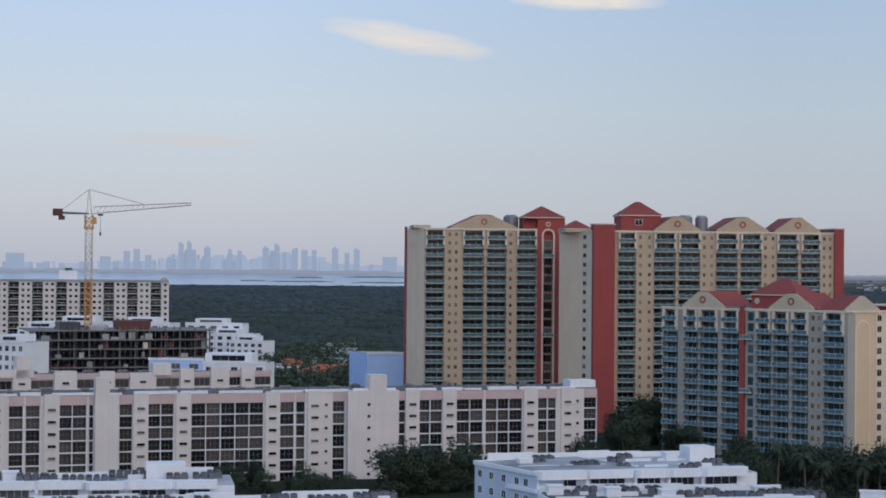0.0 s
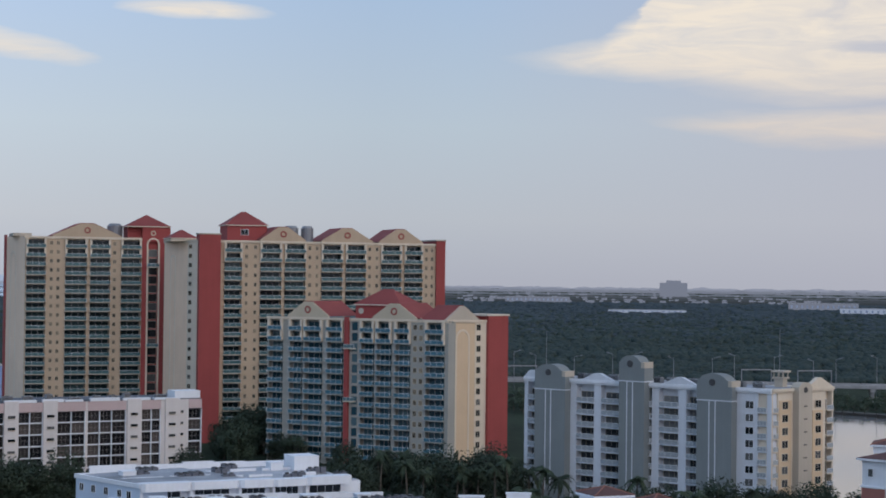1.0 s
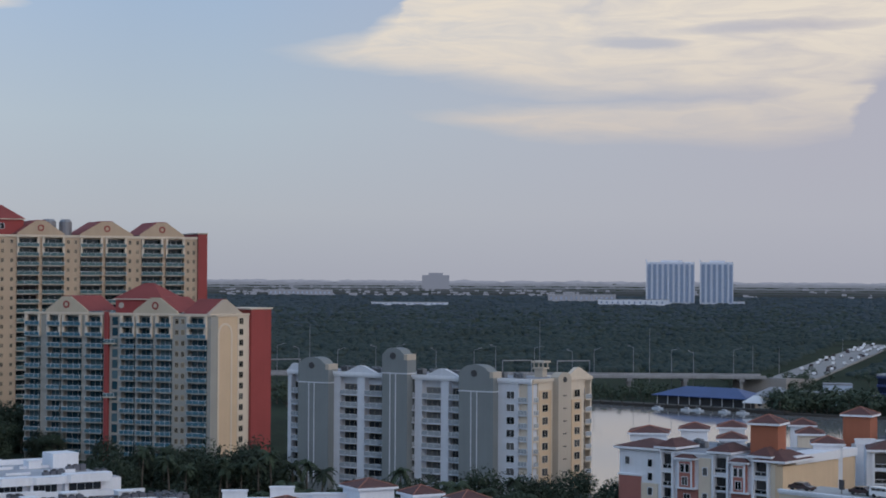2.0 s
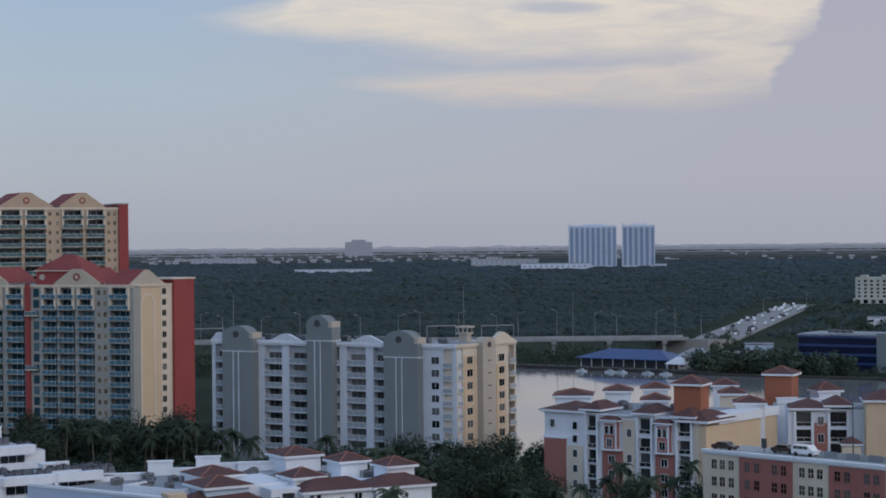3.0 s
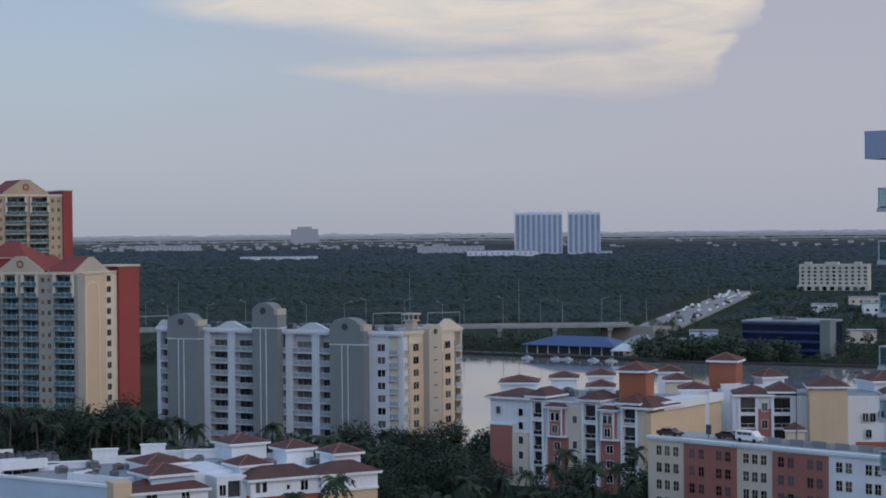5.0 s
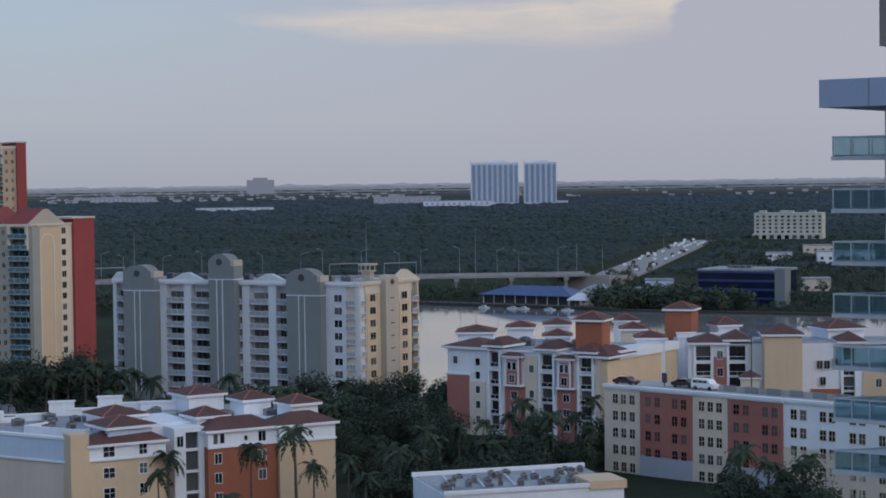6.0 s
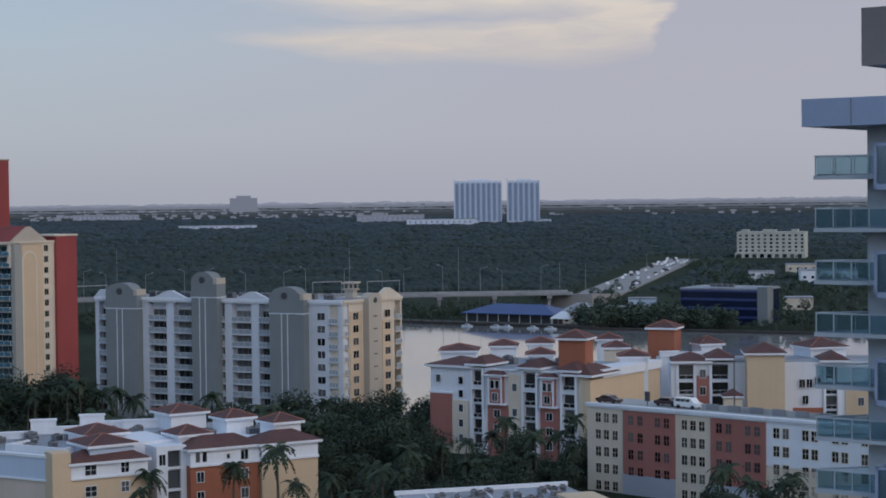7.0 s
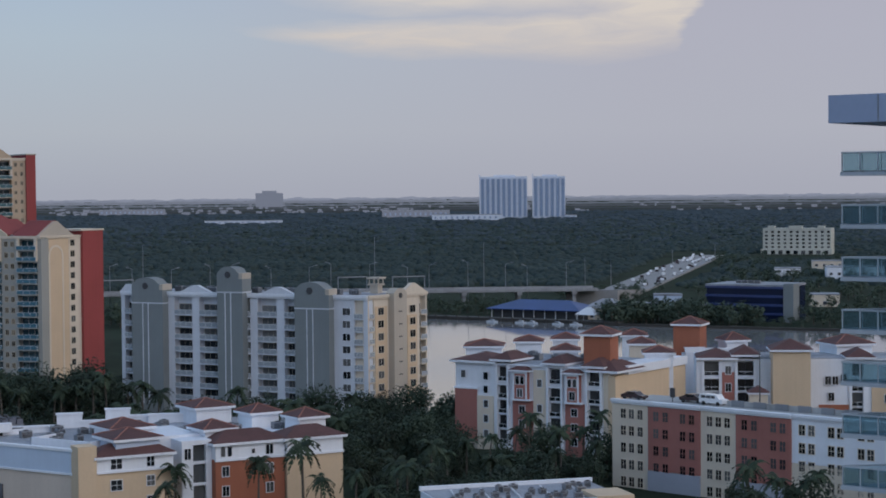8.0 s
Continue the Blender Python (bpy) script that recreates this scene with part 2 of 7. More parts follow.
M_SEARAIL = rail_glass("dark_teal_rail_glass", (0.11, 0.21, 0.23), 0.35)
M_SEAGLASS = glass("dark_teal_window_glass", (0.010, 0.022, 0.027), curtain=(0.06, 0.10, 0.11))
M_PIERGLASS = glass("curtained_window_glass", (0.05, 0.045, 0.04), curtain=(0.25, 0.20, 0.15), share=0.5)
M_WHITEROOF = material("white_roof_coating", (0.40, 0.41, 0.45), 0.9, vary=0.22, scale=0.12)
M_PALEBUFF = material("pale_buff_render", (0.60, 0.50, 0.42), 0.85, vary=0.06, streak=0.5)
M_GREYGLASS = glass("grey_window_glass", (0.028, 0.032, 0.038), curtain=(0.20, 0.20, 0.20), share=0.5)
M_FLATWHITE = material("greyish_white_render", (0.60, 0.62, 0.67), 0.85, vary=0.06, streak=0.7)
M_CLAY = material("orange_clay_tile", (0.36, 0.10, 0.045), 0.8, vary=0.2, scale=0.4)

# ---- building tools ----
def spot(bearing, dist, z=0.0):
    """A place by its bearing from the viewpoint and its distance over the ground."""
    return Vector((dist * math.sin(radians(bearing)), dist * math.cos(radians(bearing)), z))


class Shape:
    """Gathers boxes, prisms and sheets with material slots into one mesh."""

    def __init__(self):
        self.v, self.f, self.m = [], [], []

    def face(self, pts, mat=0):
        n = len(self.v)
        self.v += [tuple(p) for p in pts]
        self.f.append(tuple(range(n, n + len(pts))))
        self.m.append(mat)

    def box(self, x0, x1, y0, y1, z0, z1, mat=0):
        n = len(self.v)
        self.v += [(x, y, z) for z in (z0, z1) for x, y in ((x0, y0), (x1, y0), (x1, y1), (x0, y1))]
        for q in ((3, 2, 1, 0), (4, 5, 6, 7), (0, 1, 5, 4), (1, 2, 6, 5), (2, 3, 7, 6), (3, 0, 4, 7)):
            self.f.append(tuple(n + k for k in q))
            self.m.append(mat)

    def prism(self, pts, z0, z1, mat=0, top=None):
        """A plan outline (counter-clockwise) pulled up from z0 to z1."""
        n, k = len(self.v), len(pts)
        self.v += [(x, y, z) for z in (z0, z1) for x, y in pts]
        self.f += [tuple(n + j for j in range(k - 1, -1, -1)), tuple(n + k + j for j in range(k))]
        self.m += [mat, mat if top is None else top]
        for j in range(k):
            i = (j + 1) % k
            self.f.append((n + j, n + i, n + k + i, n + k + j))
            self.m.append(mat)

    def profile(self, pts, y0, y1, mat=0):
        """An outline in x, z (counter-clockwise seen from -y) pulled back from y0 to y1."""
        n, k = len(self.v), len(pts)
        self.v += [(x, y, z) for y in (y0, y1) for x, z in pts]
        self.f += [tuple(n + j for j in range(k)), tuple(n + k + j for j in range(k - 1, -1, -1))]
        self.m += [mat, mat]
        for j in range(k):
            i = (j + 1) % k
            self.f.append((n + i, n + j, n + k + j, n + k + i))
            self.m.append(mat)

    def lattice(self, xs, zs, y0, y1, mat=0):
        """A frame of bars in one piece: every second strip between the lines xs and zs is a bar, the rest are openings."""
        nx, nz, n = len(xs), len(zs), len(self.v)
        self.v += [(x, y, z) for y in (y0, y1) for z in zs for x in xs]
        at = lambda i, j, b: n + b * nx * nz + j * nx + i
        solid = lambda i, j: 0 <= i < nx - 1 and 0 <= j < nz - 1 and (i % 2 == 0 or j % 2 == 0)
        for j in range(nz - 1):
            for i in range(nx - 1):
                if not solid(i, j):
                    continue
                new_faces = [(at(i, j, 0), at(i + 1, j, 0), at(i + 1, j + 1, 0), at(i, j + 1, 0))]
                if not solid(i - 1, j):
                    new_faces.append((at(i, j, 1), at(i, j, 0), at(i, j + 1, 0), at(i, j + 1, 1)))
                if not solid(i + 1, j):
                    new_faces.append((at(i + 1, j, 0), at(i + 1, j, 1), at(i + 1, j + 1, 1), at(i + 1, j + 1, 0)))
                if not solid(i, j - 1):
                    new_faces.append((at(i, j, 1), at(i + 1, j, 1), at(i + 1, j, 0), at(i, j, 0)))
                if not solid(i, j + 1):
                    new_faces.append((at(i, j + 1, 0), at(i + 1, j + 1, 0), at(i + 1, j + 1, 1), at(i, j + 1, 1)))
                self.f += new_faces
                self.m += [mat] * len(new_faces)

    def ring(self, cx, cz, r0, r1, y0, y1, mat=0, sides=16):
        """A flat ring standing on a wall, in one piece."""
        n = len(self.v)
        for y in (y0, y1):
            for r in (r0, r1):
                self.v += [(cx + r * math.cos(2 * math.pi * k / sides), y, cz + r * math.sin(2 * math.pi * k / sides)) for k in range(sides)]
        for k in range(sides):
            i = (k + 1) % sides
            self.f += [(n + k, n + sides + k, n + sides + i, n + i), (n + sides + k, n + 3 * sides + k, n + 3 * sides + i, n + sides + i), (n + i, n + 2 * sides + i, n + 2 * sides + k, n + k)]
            self.m += [mat] * 3

    def hip(self, x0, x1, y0, y1, z0, h, over=0.4, mat=0, fascia=None, thick=0.25, flat=0.0):
        """A hipped roof with an overhang and a fascia board; flat: the share of the top left flat."""
        x0, x1, y0, y1 = x0 - over, x1 + over, y0 - over, y1 + over
        self.box(x0, x1, y0, y1, z0 - thick, z0, mat if fascia is None else fascia)
        n, w, d = len(self.v), x1 - x0, y1 - y0
        run = min(w, d) / 2 * (1 - flat)
        a, b = x0 + run, x1 - run
        c, e = y0 + run, y1 - run
        z0 += 0.004
        self.v += [(x0, y0, z0), (x1, y0, z0), (x1, y1, z0), (x0, y1, z0), (a, c, z0 + h), (b, c, z0 + h), (b, e, z0 + h), (a, e, z0 + h)]
        for q in ((0, 1, 5, 4), (1, 2, 6, 5), (2, 3, 7, 6), (3, 0, 4, 7), (4, 5, 6, 7)):
            self.f.append(tuple(n + k for k in q))
            self.m.append(mat)

    def rod(self, p, q, r, mat=0, sides=5, r2=None):
        p, q = Vector(p), Vector(q)
        turn = (q - p).to_track_quat("Z", "Y").to_matrix()
        n = len(self.v)
        for c, rr in ((p, r), (q, r if r2 is None else r2)):
            for k in range(sides):
                a = 2 * math.pi * k / sides
                self.v.append(tuple(c + turn @ Vector((rr * math.cos(a), rr * math.sin(a), 0))))
        for k in range(sides):
            i = (k + 1) % sides
            self.f.append((n + k, n + i, n + sides + i, n + sides + k))
            self.m.append(mat)
        self.f += [tuple(n + k for k in range(sides - 1, -1, -1)), tuple(n + sides + k for k in range(sides))]
        self.m += [mat, mat]

    def mesh(self, name, *mats):
        me = bpy.data.meshes.new(name)
        me.from_pydata(self.v, [], self.f)
        for m in mats:
            me.materials.append(m)
        if len(mats) > 1:
            me.polygons.foreach_set("material_index", self.m)
        me.update()
        return me


def part(name, shape, mats, parent, label="", at=None):
    """Links a Shape, or a mesh that is shared, as one object under a thing or a part."""
    mats = mats if isinstance(mats, (tuple, list)) else (mats,)
    ob = new(name, shape if isinstance(shape, bpy.types.Mesh) else shape.mesh(name, *mats))
    ob.parent = parent
    if at is not None:
        ob.matrix_basis = at if isinstance(at, Matrix) else Matrix.Translation(at)
    return tagged(ob, label)


def thing(name, where, turn, label, category, group=""):
    """An Empty at the base of a thing that carries its parts; turn: degrees of its front's line from the x axis."""
    ob = new(name)
    ob.matrix_basis = pose(*where, 0, 0, turn)
    return tagged(ob, label, category, group)


def line(b0, d0, b1, d1):
    """Corner, turn and length of a front that runs between two plan places."""
    p, q = spot(b0, d0), spot(b1, d1)
    return p, math.degrees(math.atan2(q.y - p.y, q.x - p.x)), (q - p).length

# ---- ground and water ----
def far(real):
    """Great distances are drawn in, so that the land still closes at eye level: the distance used and the rise of the ground there."""
    if real <= 2000:
        return real, 0.0
    r = 2000 + 2900 * (1 - math.exp(-(real - 2000) / 2900))
    return r, EYE - EYE * r / real


rings = [5, 60, 150, 300, 450, 600, 800, 1000, 1300, 1600, 2000, 2300, 2700, 3200, 3800, 4500] + [4700 * 1.16 ** k for k in range(8)]
me = bpy.data.meshes.new("ground")
gv, gf = [], []
SEG = 96
for real in rings:
    r, z = far(real)
    for k in range(SEG):
        a = 2 * math.pi * k / SEG
        gv.append((r * math.sin(a), r * math.cos(a), z))
for i in range(len(rings) - 1):
    for k in range(SEG):
        j = (k + 1) % SEG
        gf.append((i * SEG + k, (i + 1) * SEG + k, (i + 1) * SEG + j, i * SEG + j))
gf.append(tuple(range(SEG)))
me.from_pydata(gv, [], gf)
me.materials.append(M_LAND)
me.update()
tagged(new("ground", me), "dark flat wooded ground reaching to the horizon", "ground", kind="structure")

# ---- facade kit: the front of every building faces -y in its own frame ----
KIT = {}


def window(parent, x, y, z, w, h, turn=0, frame=None, pane=None, across=2, down=1, name="window", bar=0.09, split=True):
    """A framed window on a wall: sill at z, centre at x."""
    frame, pane = frame or M_PLASTIC_WHITE, pane or M_GLASS
    key = ("window", round(w, 2), round(h, 2), frame.name, pane.name, across, down, bar, split)
    if key not in KIT:
        s, g = Shape(), Shape()
        (g if split else s).box(-w / 2, w / 2, -0.02, 0.02, 0, h, 0 if split else 1)
        if split:
            KIT[key + ("pane",)] = g.mesh("pane", pane)
        xs, zs = [-w / 2 - bar, -w / 2], [-bar, 0.0]
        for k in range(1, across):
            c = -w / 2 + w * k / across
            xs += [c - bar * 0.3, c + bar * 0.3]
        for k in range(1, down):
            c = h * k / down
            zs += [c - bar * 0.3, c + bar * 0.3]
        s.lattice(xs + [w / 2, w / 2 + bar], zs + [h, h + bar], -0.06, 0.03)
        KIT[key] = s.mesh(name, frame, pane)
    ob = part(name, KIT[key], (), parent, at=pose(x, y, z, 0, 0, turn))
    if split:
        part("pane", KIT[key + ("pane",)], (), ob)
    return ob


def balcony(parent, x, y, z, w, out, turn=0, deep=1.6, slab=None, rail=None, posts=3, tall=1.05, edge=0.24):
    """A slab that stands out from the wall line by out and runs back by deep, with a glazed railing; x: its centre, z: its floor."""
    slab, rail = slab or M_SAND, rail or M_RAIL
    key = ("balcony", round(w, 2), round(out, 2), round(deep, 2), slab.name, edge)
    if key not in KIT:
        s = Shape()
        s.box(-w / 2, w / 2, -out, deep, -edge, 0)
        KIT[key] = s.mesh("balcony", slab)
    ob = part("balcony", KIT[key], (), parent, at=pose(x, y, z, 0, 0, turn))
    key = ("railing", round(w, 2), round(out, 2), rail.name, posts, tall)
    if key not in KIT:
        s = Shape()
        a, b = -w / 2 + 0.06, w / 2 - 0.06
        s.box(a, b, -out + 0.05, -out + 0.07, 0.08, tall - 0.05, 1)
        s.box(a - 0.03, b + 0.03, -out + 0.02, -out + 0.10, tall - 0.05, tall + 0.02, 0)
        if out > 0.5:
            for c in (a, b):
                s.box(c - 0.01, c + 0.01, -out + 0.07, 0, 0.08, tall - 0.05, 1)
                s.box(c - 0.03, c + 0.03, -out + 0.10, 0, tall - 0.05, tall + 0.02, 0)
        for k in range(posts + 1):
            c = a + (b - a) * k / posts
            s.box(c - 0.03, c + 0.03, -out + 0.03, -out + 0.09, 0, tall - 0.05, 0)
        KIT[key] = s.mesh("railing", M_PLASTIC_WHITE, rail)
    part("railing", KIT[key], (), ob)
    return ob


def bay(parent, x0, x1, z0, floors, pitch, rec, out=0.5, slab=None, rail=None, pane=None, y=0.0, turn=0, base=None, frame=None, across=3, fill=None):
    """A column of recessed balconies with glazed doors behind them. base: the frame's origin for turned walls."""
    m = base or Matrix.Identity(4)
    ang = math.degrees(m.to_euler().z)
    w = x1 - x0
    for k in range(floors):
        z = z0 + k * pitch
        p = m @ Vector(((x0 + x1) / 2, 0, z))
        balcony(parent, p.x, p.y, p.z, w, out, ang, deep=rec, slab=slab, rail=rail)
        q = m @ Vector(((x0 + x1) / 2, rec - 0.04, z + 0.05))
        window(parent, q.x, q.y, q.z, w * fill if fill else w - 0.5, pitch - 0.55, ang, pane=pane, across=across, frame=frame)


def piered_wall(length, depth, z0, z1, rec, bays, lintel=0.0):
    """A solid block with a recess from its front for each bay (x0, x1); above the bays a lintel band."""
    s = Shape()
    pts, x = [], 0.0
    for a, b in bays:
        if a - x > 0.02:
            pts += [(x, 0), (a, 0)]
        pts += [(a, rec), (b, rec)]
        x = b
    if length - x > 0.02:
        pts += [(x, 0), (length, 0)]
    clean = []
    for q in pts + [(length, depth), (0, depth)]:
        if not clean or q != clean[-1]:
            clean.append(q)
    s.prism(clean, z0, z1)
    return s


def gable(parent, x0, x1, z, h, deep, wall, tile, ring=True, y=-0.25):
    """A shallow pediment on the front with a tiled double pitch behind it and a roundel in its face."""
    c = (x0 + x1) / 2
    s = Shape()
    flat = (x1 - x0) * 0.10
    s.profile([(x0, z), (x1, z), (x1, z + 0.5), (c + flat, z + h), (c - flat, z + h), (x0, z + 0.5)], y, y + 0.6)
    g = part("gable", s, wall, parent)
    r = Shape()
    r.profile([(x0 - 0.2, z + 0.42), (x1 + 0.2, z + 0.42), (c + flat, z + h + 0.18), (c - flat, z + h + 0.18)], y + 0.61, y + deep)
    part("roof", r, tile, g)
    if ring:
        o = Shape()
        o.ring(c, z + h * 0.5, 0.62, 1.0, y - 0.12, y + 0.02)
        part("roundel", o, M_RED, g)
    return g


def cornice(parent, x0, x1, z, mat, y=0.0, out=0.35, tall=0.5, name="cornice", at=None, back=0.0):
    """A stepped moulding along the top of a front; back: how far its soffit runs over the recesses."""
    s = Shape()
    if back:
        s.box(x0 + 0.3, x1, y + 0.05, y + back, z - 0.5, z + 0.02)
    s.box(x0, x1, y - out, y + 0.3, z - tall * 0.45, z + tall * 0.55)
    s.box(x0, x1, y - out * 0.5, y + 0.3, z - tall, z - tall * 0.45)
    return part(name, s, mat, parent, at=at)


def arch_strip(parent, x0, x1, z0, z1, mat, y=-0.08, wide=0.35, at=None):
    """A raised round-headed outline on a blank wall."""
    s = Shape()
    r = (x1 - x0) / 2
    c = (x0 + x1) / 2
    s.box(x0 - wide / 2, x0 + wide / 2, y, 0.02, z0, z1 - r)
    s.box(x1 - wide / 2, x1 + wide / 2, y, 0.02, z0, z1 - r)
    for k in range(8):
        a, b = math.pi * k / 8, math.pi * (k + 1) / 8
        s.profile([(c + q * math.cos(t), z1 - r + q * math.sin(t)) for q, t in ((r - wide / 2, a), (r + wide / 2, a), (r + wide / 2, b), (r - wide / 2, b))], y, 0.02)
    return part("arch_moulding", s, mat, parent, at=at)


def white_frames(parent, x0, x1, z0, z1, mat):
    """The white posts and bar that frame the top two balconies of a bay."""
    s = Shape()
    for c in (x0 + 0.25, x1 - 0.25):
        s.box(c - 0.32, c + 0.32, -0.75, 0.2, z0, z1)
    s.box(x0, x1, -0.7, 0.1, z0 - 0.15, z0 + 0.25)
    return part("balcony_frame", s, mat, parent)


def roof_unit(where, size, turn=0, label="grey louvred air-conditioning unit on a flat roof", group="roof units"):
    """A boxed air-conditioning unit with louvres and a fan cowl."""
    ob = thing("air_conditioner", where, turn, label, "air conditioner", group)
    w, d, h = size
    s = Shape()
    s.box(-w / 2, w / 2, -d / 2, d / 2, 0.12, h)
    for c in (-w / 2 + 0.1, w / 2 - 0.2):
        s.box(c, c + 0.1, -d / 2, d / 2, 0, 0.12)
    part("casing", s, M_STEEL, ob)
    s = Shape()
    for k in range(4):
        z = 0.25 + (h - 0.4) * k / 4
        s.box(-w / 2 + 0.08, w / 2 - 0.08, -d / 2 - 0.04, -d / 2 + 0.01, z, z + (h - 0.4) / 7)
    part("louvre", s, M_DARKFRAME, ob)
    s = Shape()
    s.rod((0, 0, h), (0, 0, h + 0.12), min(w, d) * 0.38, sides=10)
    part("fan_cowl", s, M_DARKFRAME, ob)
    return ob

# ---- the ochre and red towers ----
PITCH = 2.85


def ochre_tower_long():
    p, th, ln = line(5.32, 565, 12.0, 583)
    ob = thing("apartment_tower", p, th, "tall ochre apartment tower with red end fins and gabled roofline", "building", "ochre towers")
    top, floors, z0 = 61.4, 20, 4.0
    bays = [(1.4, 6.9), (12.6, 19.3), (20.3, 27.0), (32.0, 38.8), (39.8, 46.4), (51.3, 58.0), (59.0, 65.0)]
    part("wall", piered_wall(69.4, 24, 0, top, 1.7, bays, 0.5), M_YELLOW, ob)
    for a, b in bays:
        bay(ob, a, b, z0, floors, PITCH, 1.7, out=0.9, slab=M_GREYTAN, rail=M_SEARAIL, pane=M_SEAGLASS)
        white_frames(ob, a, b, z0 + 18 * PITCH, top - 0.4, M_CREAM)
    for x in (8.3, 11.1, 28.3, 30.6, 47.6, 50.0, 66.3, 68.2):
        for k in range(floors):
            window(ob, x, -0.02, z0 + k * PITCH + 0.9, 0.8, 1.15, frame=M_SAND, pane=M_PIERGLASS, across=2, split=False)
    cornice(ob, -0.3, 69.4, top, M_CREAM, back=1.7)
    for a, b in ((12.6, 27.0), (32.0, 48.6), (50.6, 65.0)):
        gable(ob, a, b, top + 0.2, 4.4, 16, M_YELLOW, M_REDTILE)
    s = Shape()
    s.box(69.42, 72.4, -0.8, 24.5, 0, top + 1.2)
    part("end_fin", s, M_RED, ob, "red rendered end fin")
    s = Shape()
    s.box(-6.6, 0.0, -1.6, 3.2, 0, top + 1.9)
    part("end_fin", s, M_RED, ob, "red rendered end fin")
    s = Shape()
    s.box(69.2, 72.6, -1.0, 24.7, top + 1.2, top + 1.6)
    part("coping", s, M_GREYTAN, ob)
    s = Shape()
    s.box(-6.8, 0.2, -1.8, 3.4, top + 1.9, top + 2.3)
    part("coping", s, M_GREYTAN, ob)
    # blank end wall, running back at an angle
    s = Shape()
    s.prism([(-6.62, 0.8), (-6.62, 23), (-12.9, 23)], 0, top)
    part("wall", s, M_TANEND, ob, "tan rendered end wall")
    a = Vector((-12.9, 23, 0))
    d = Vector((-6.62, 0.8, 0)) - a
    ang, run = math.degrees(math.atan2(d.y, d.x)), d.length
    m = Matrix.Translation(a) @ pose(0, 0, 0, 0, 0, ang)
    arch_strip(ob, run * 0.2, run * 0.34, 1, top - 4.5, M_CREAM, at=m)
    s = Shape()
    s.box(run * 0.72, run, -0.14, 0.0, 0, top - 0.5)
    part("panel", s, M_CREAM, ob, at=m)
    for k in range(floors):
        q = m @ Vector((run * 0.80, -0.16, z0 + k * PITCH + 0.9))
        window(ob, q.x, q.y, q.z, 2.0, 1.2, ang, frame=M_SAND)
    cornice(ob, 0, run, top, M_CREAM, at=m)
    # roof houses
    pent = Shape()
    pent.box(3.5, 16.0, 6, 17, top, 66.4)
    w = part("penthouse", pent, M_RED, ob, "red rendered lift house")
    s = Shape()
    s.hip(3.5, 16.0, 6, 17, 66.6, 4.3, 0.5, 0, 1)
    part("roof", s, (M_REDTILE, M_CREAM), w)
    window(w, 9.0, 5.97, 63.6, 2.2, 1.6)
    s = Shape()
    s.hip(-13.5, -5.5, 8, 20, top + 0.9, 2.6, 0.4, 0, 1)
    s.box(-13.5, -5.5, 8, 20, top - 0.1, top + 0.7, 1)
    part("roof", s, (M_REDTILE, M_CREAM), ob, "small red hipped roof")
    for x, w_ in ((24.2, 4.6), (29.4, 4.0)):
        s = Shape()
        s.rod((x, 8, top), (x, 8, top + 4.6), w_ / 2, sides=14)
        s.rod((x, 8, top + 4.6), (x, 8, top + 5.3), w_ / 2 * 0.9, sides=14, r2=w_ / 2 * 0.7)
        part("cooling_tower", s, M_STEEL, ob, "grey steel cooling tower")
    s = Shape()
    s.box(0, 69, 0.4, 24, top + 0.01, top + 0.1)
    part("roof_deck", s, M_ROOF, ob)
    return ob


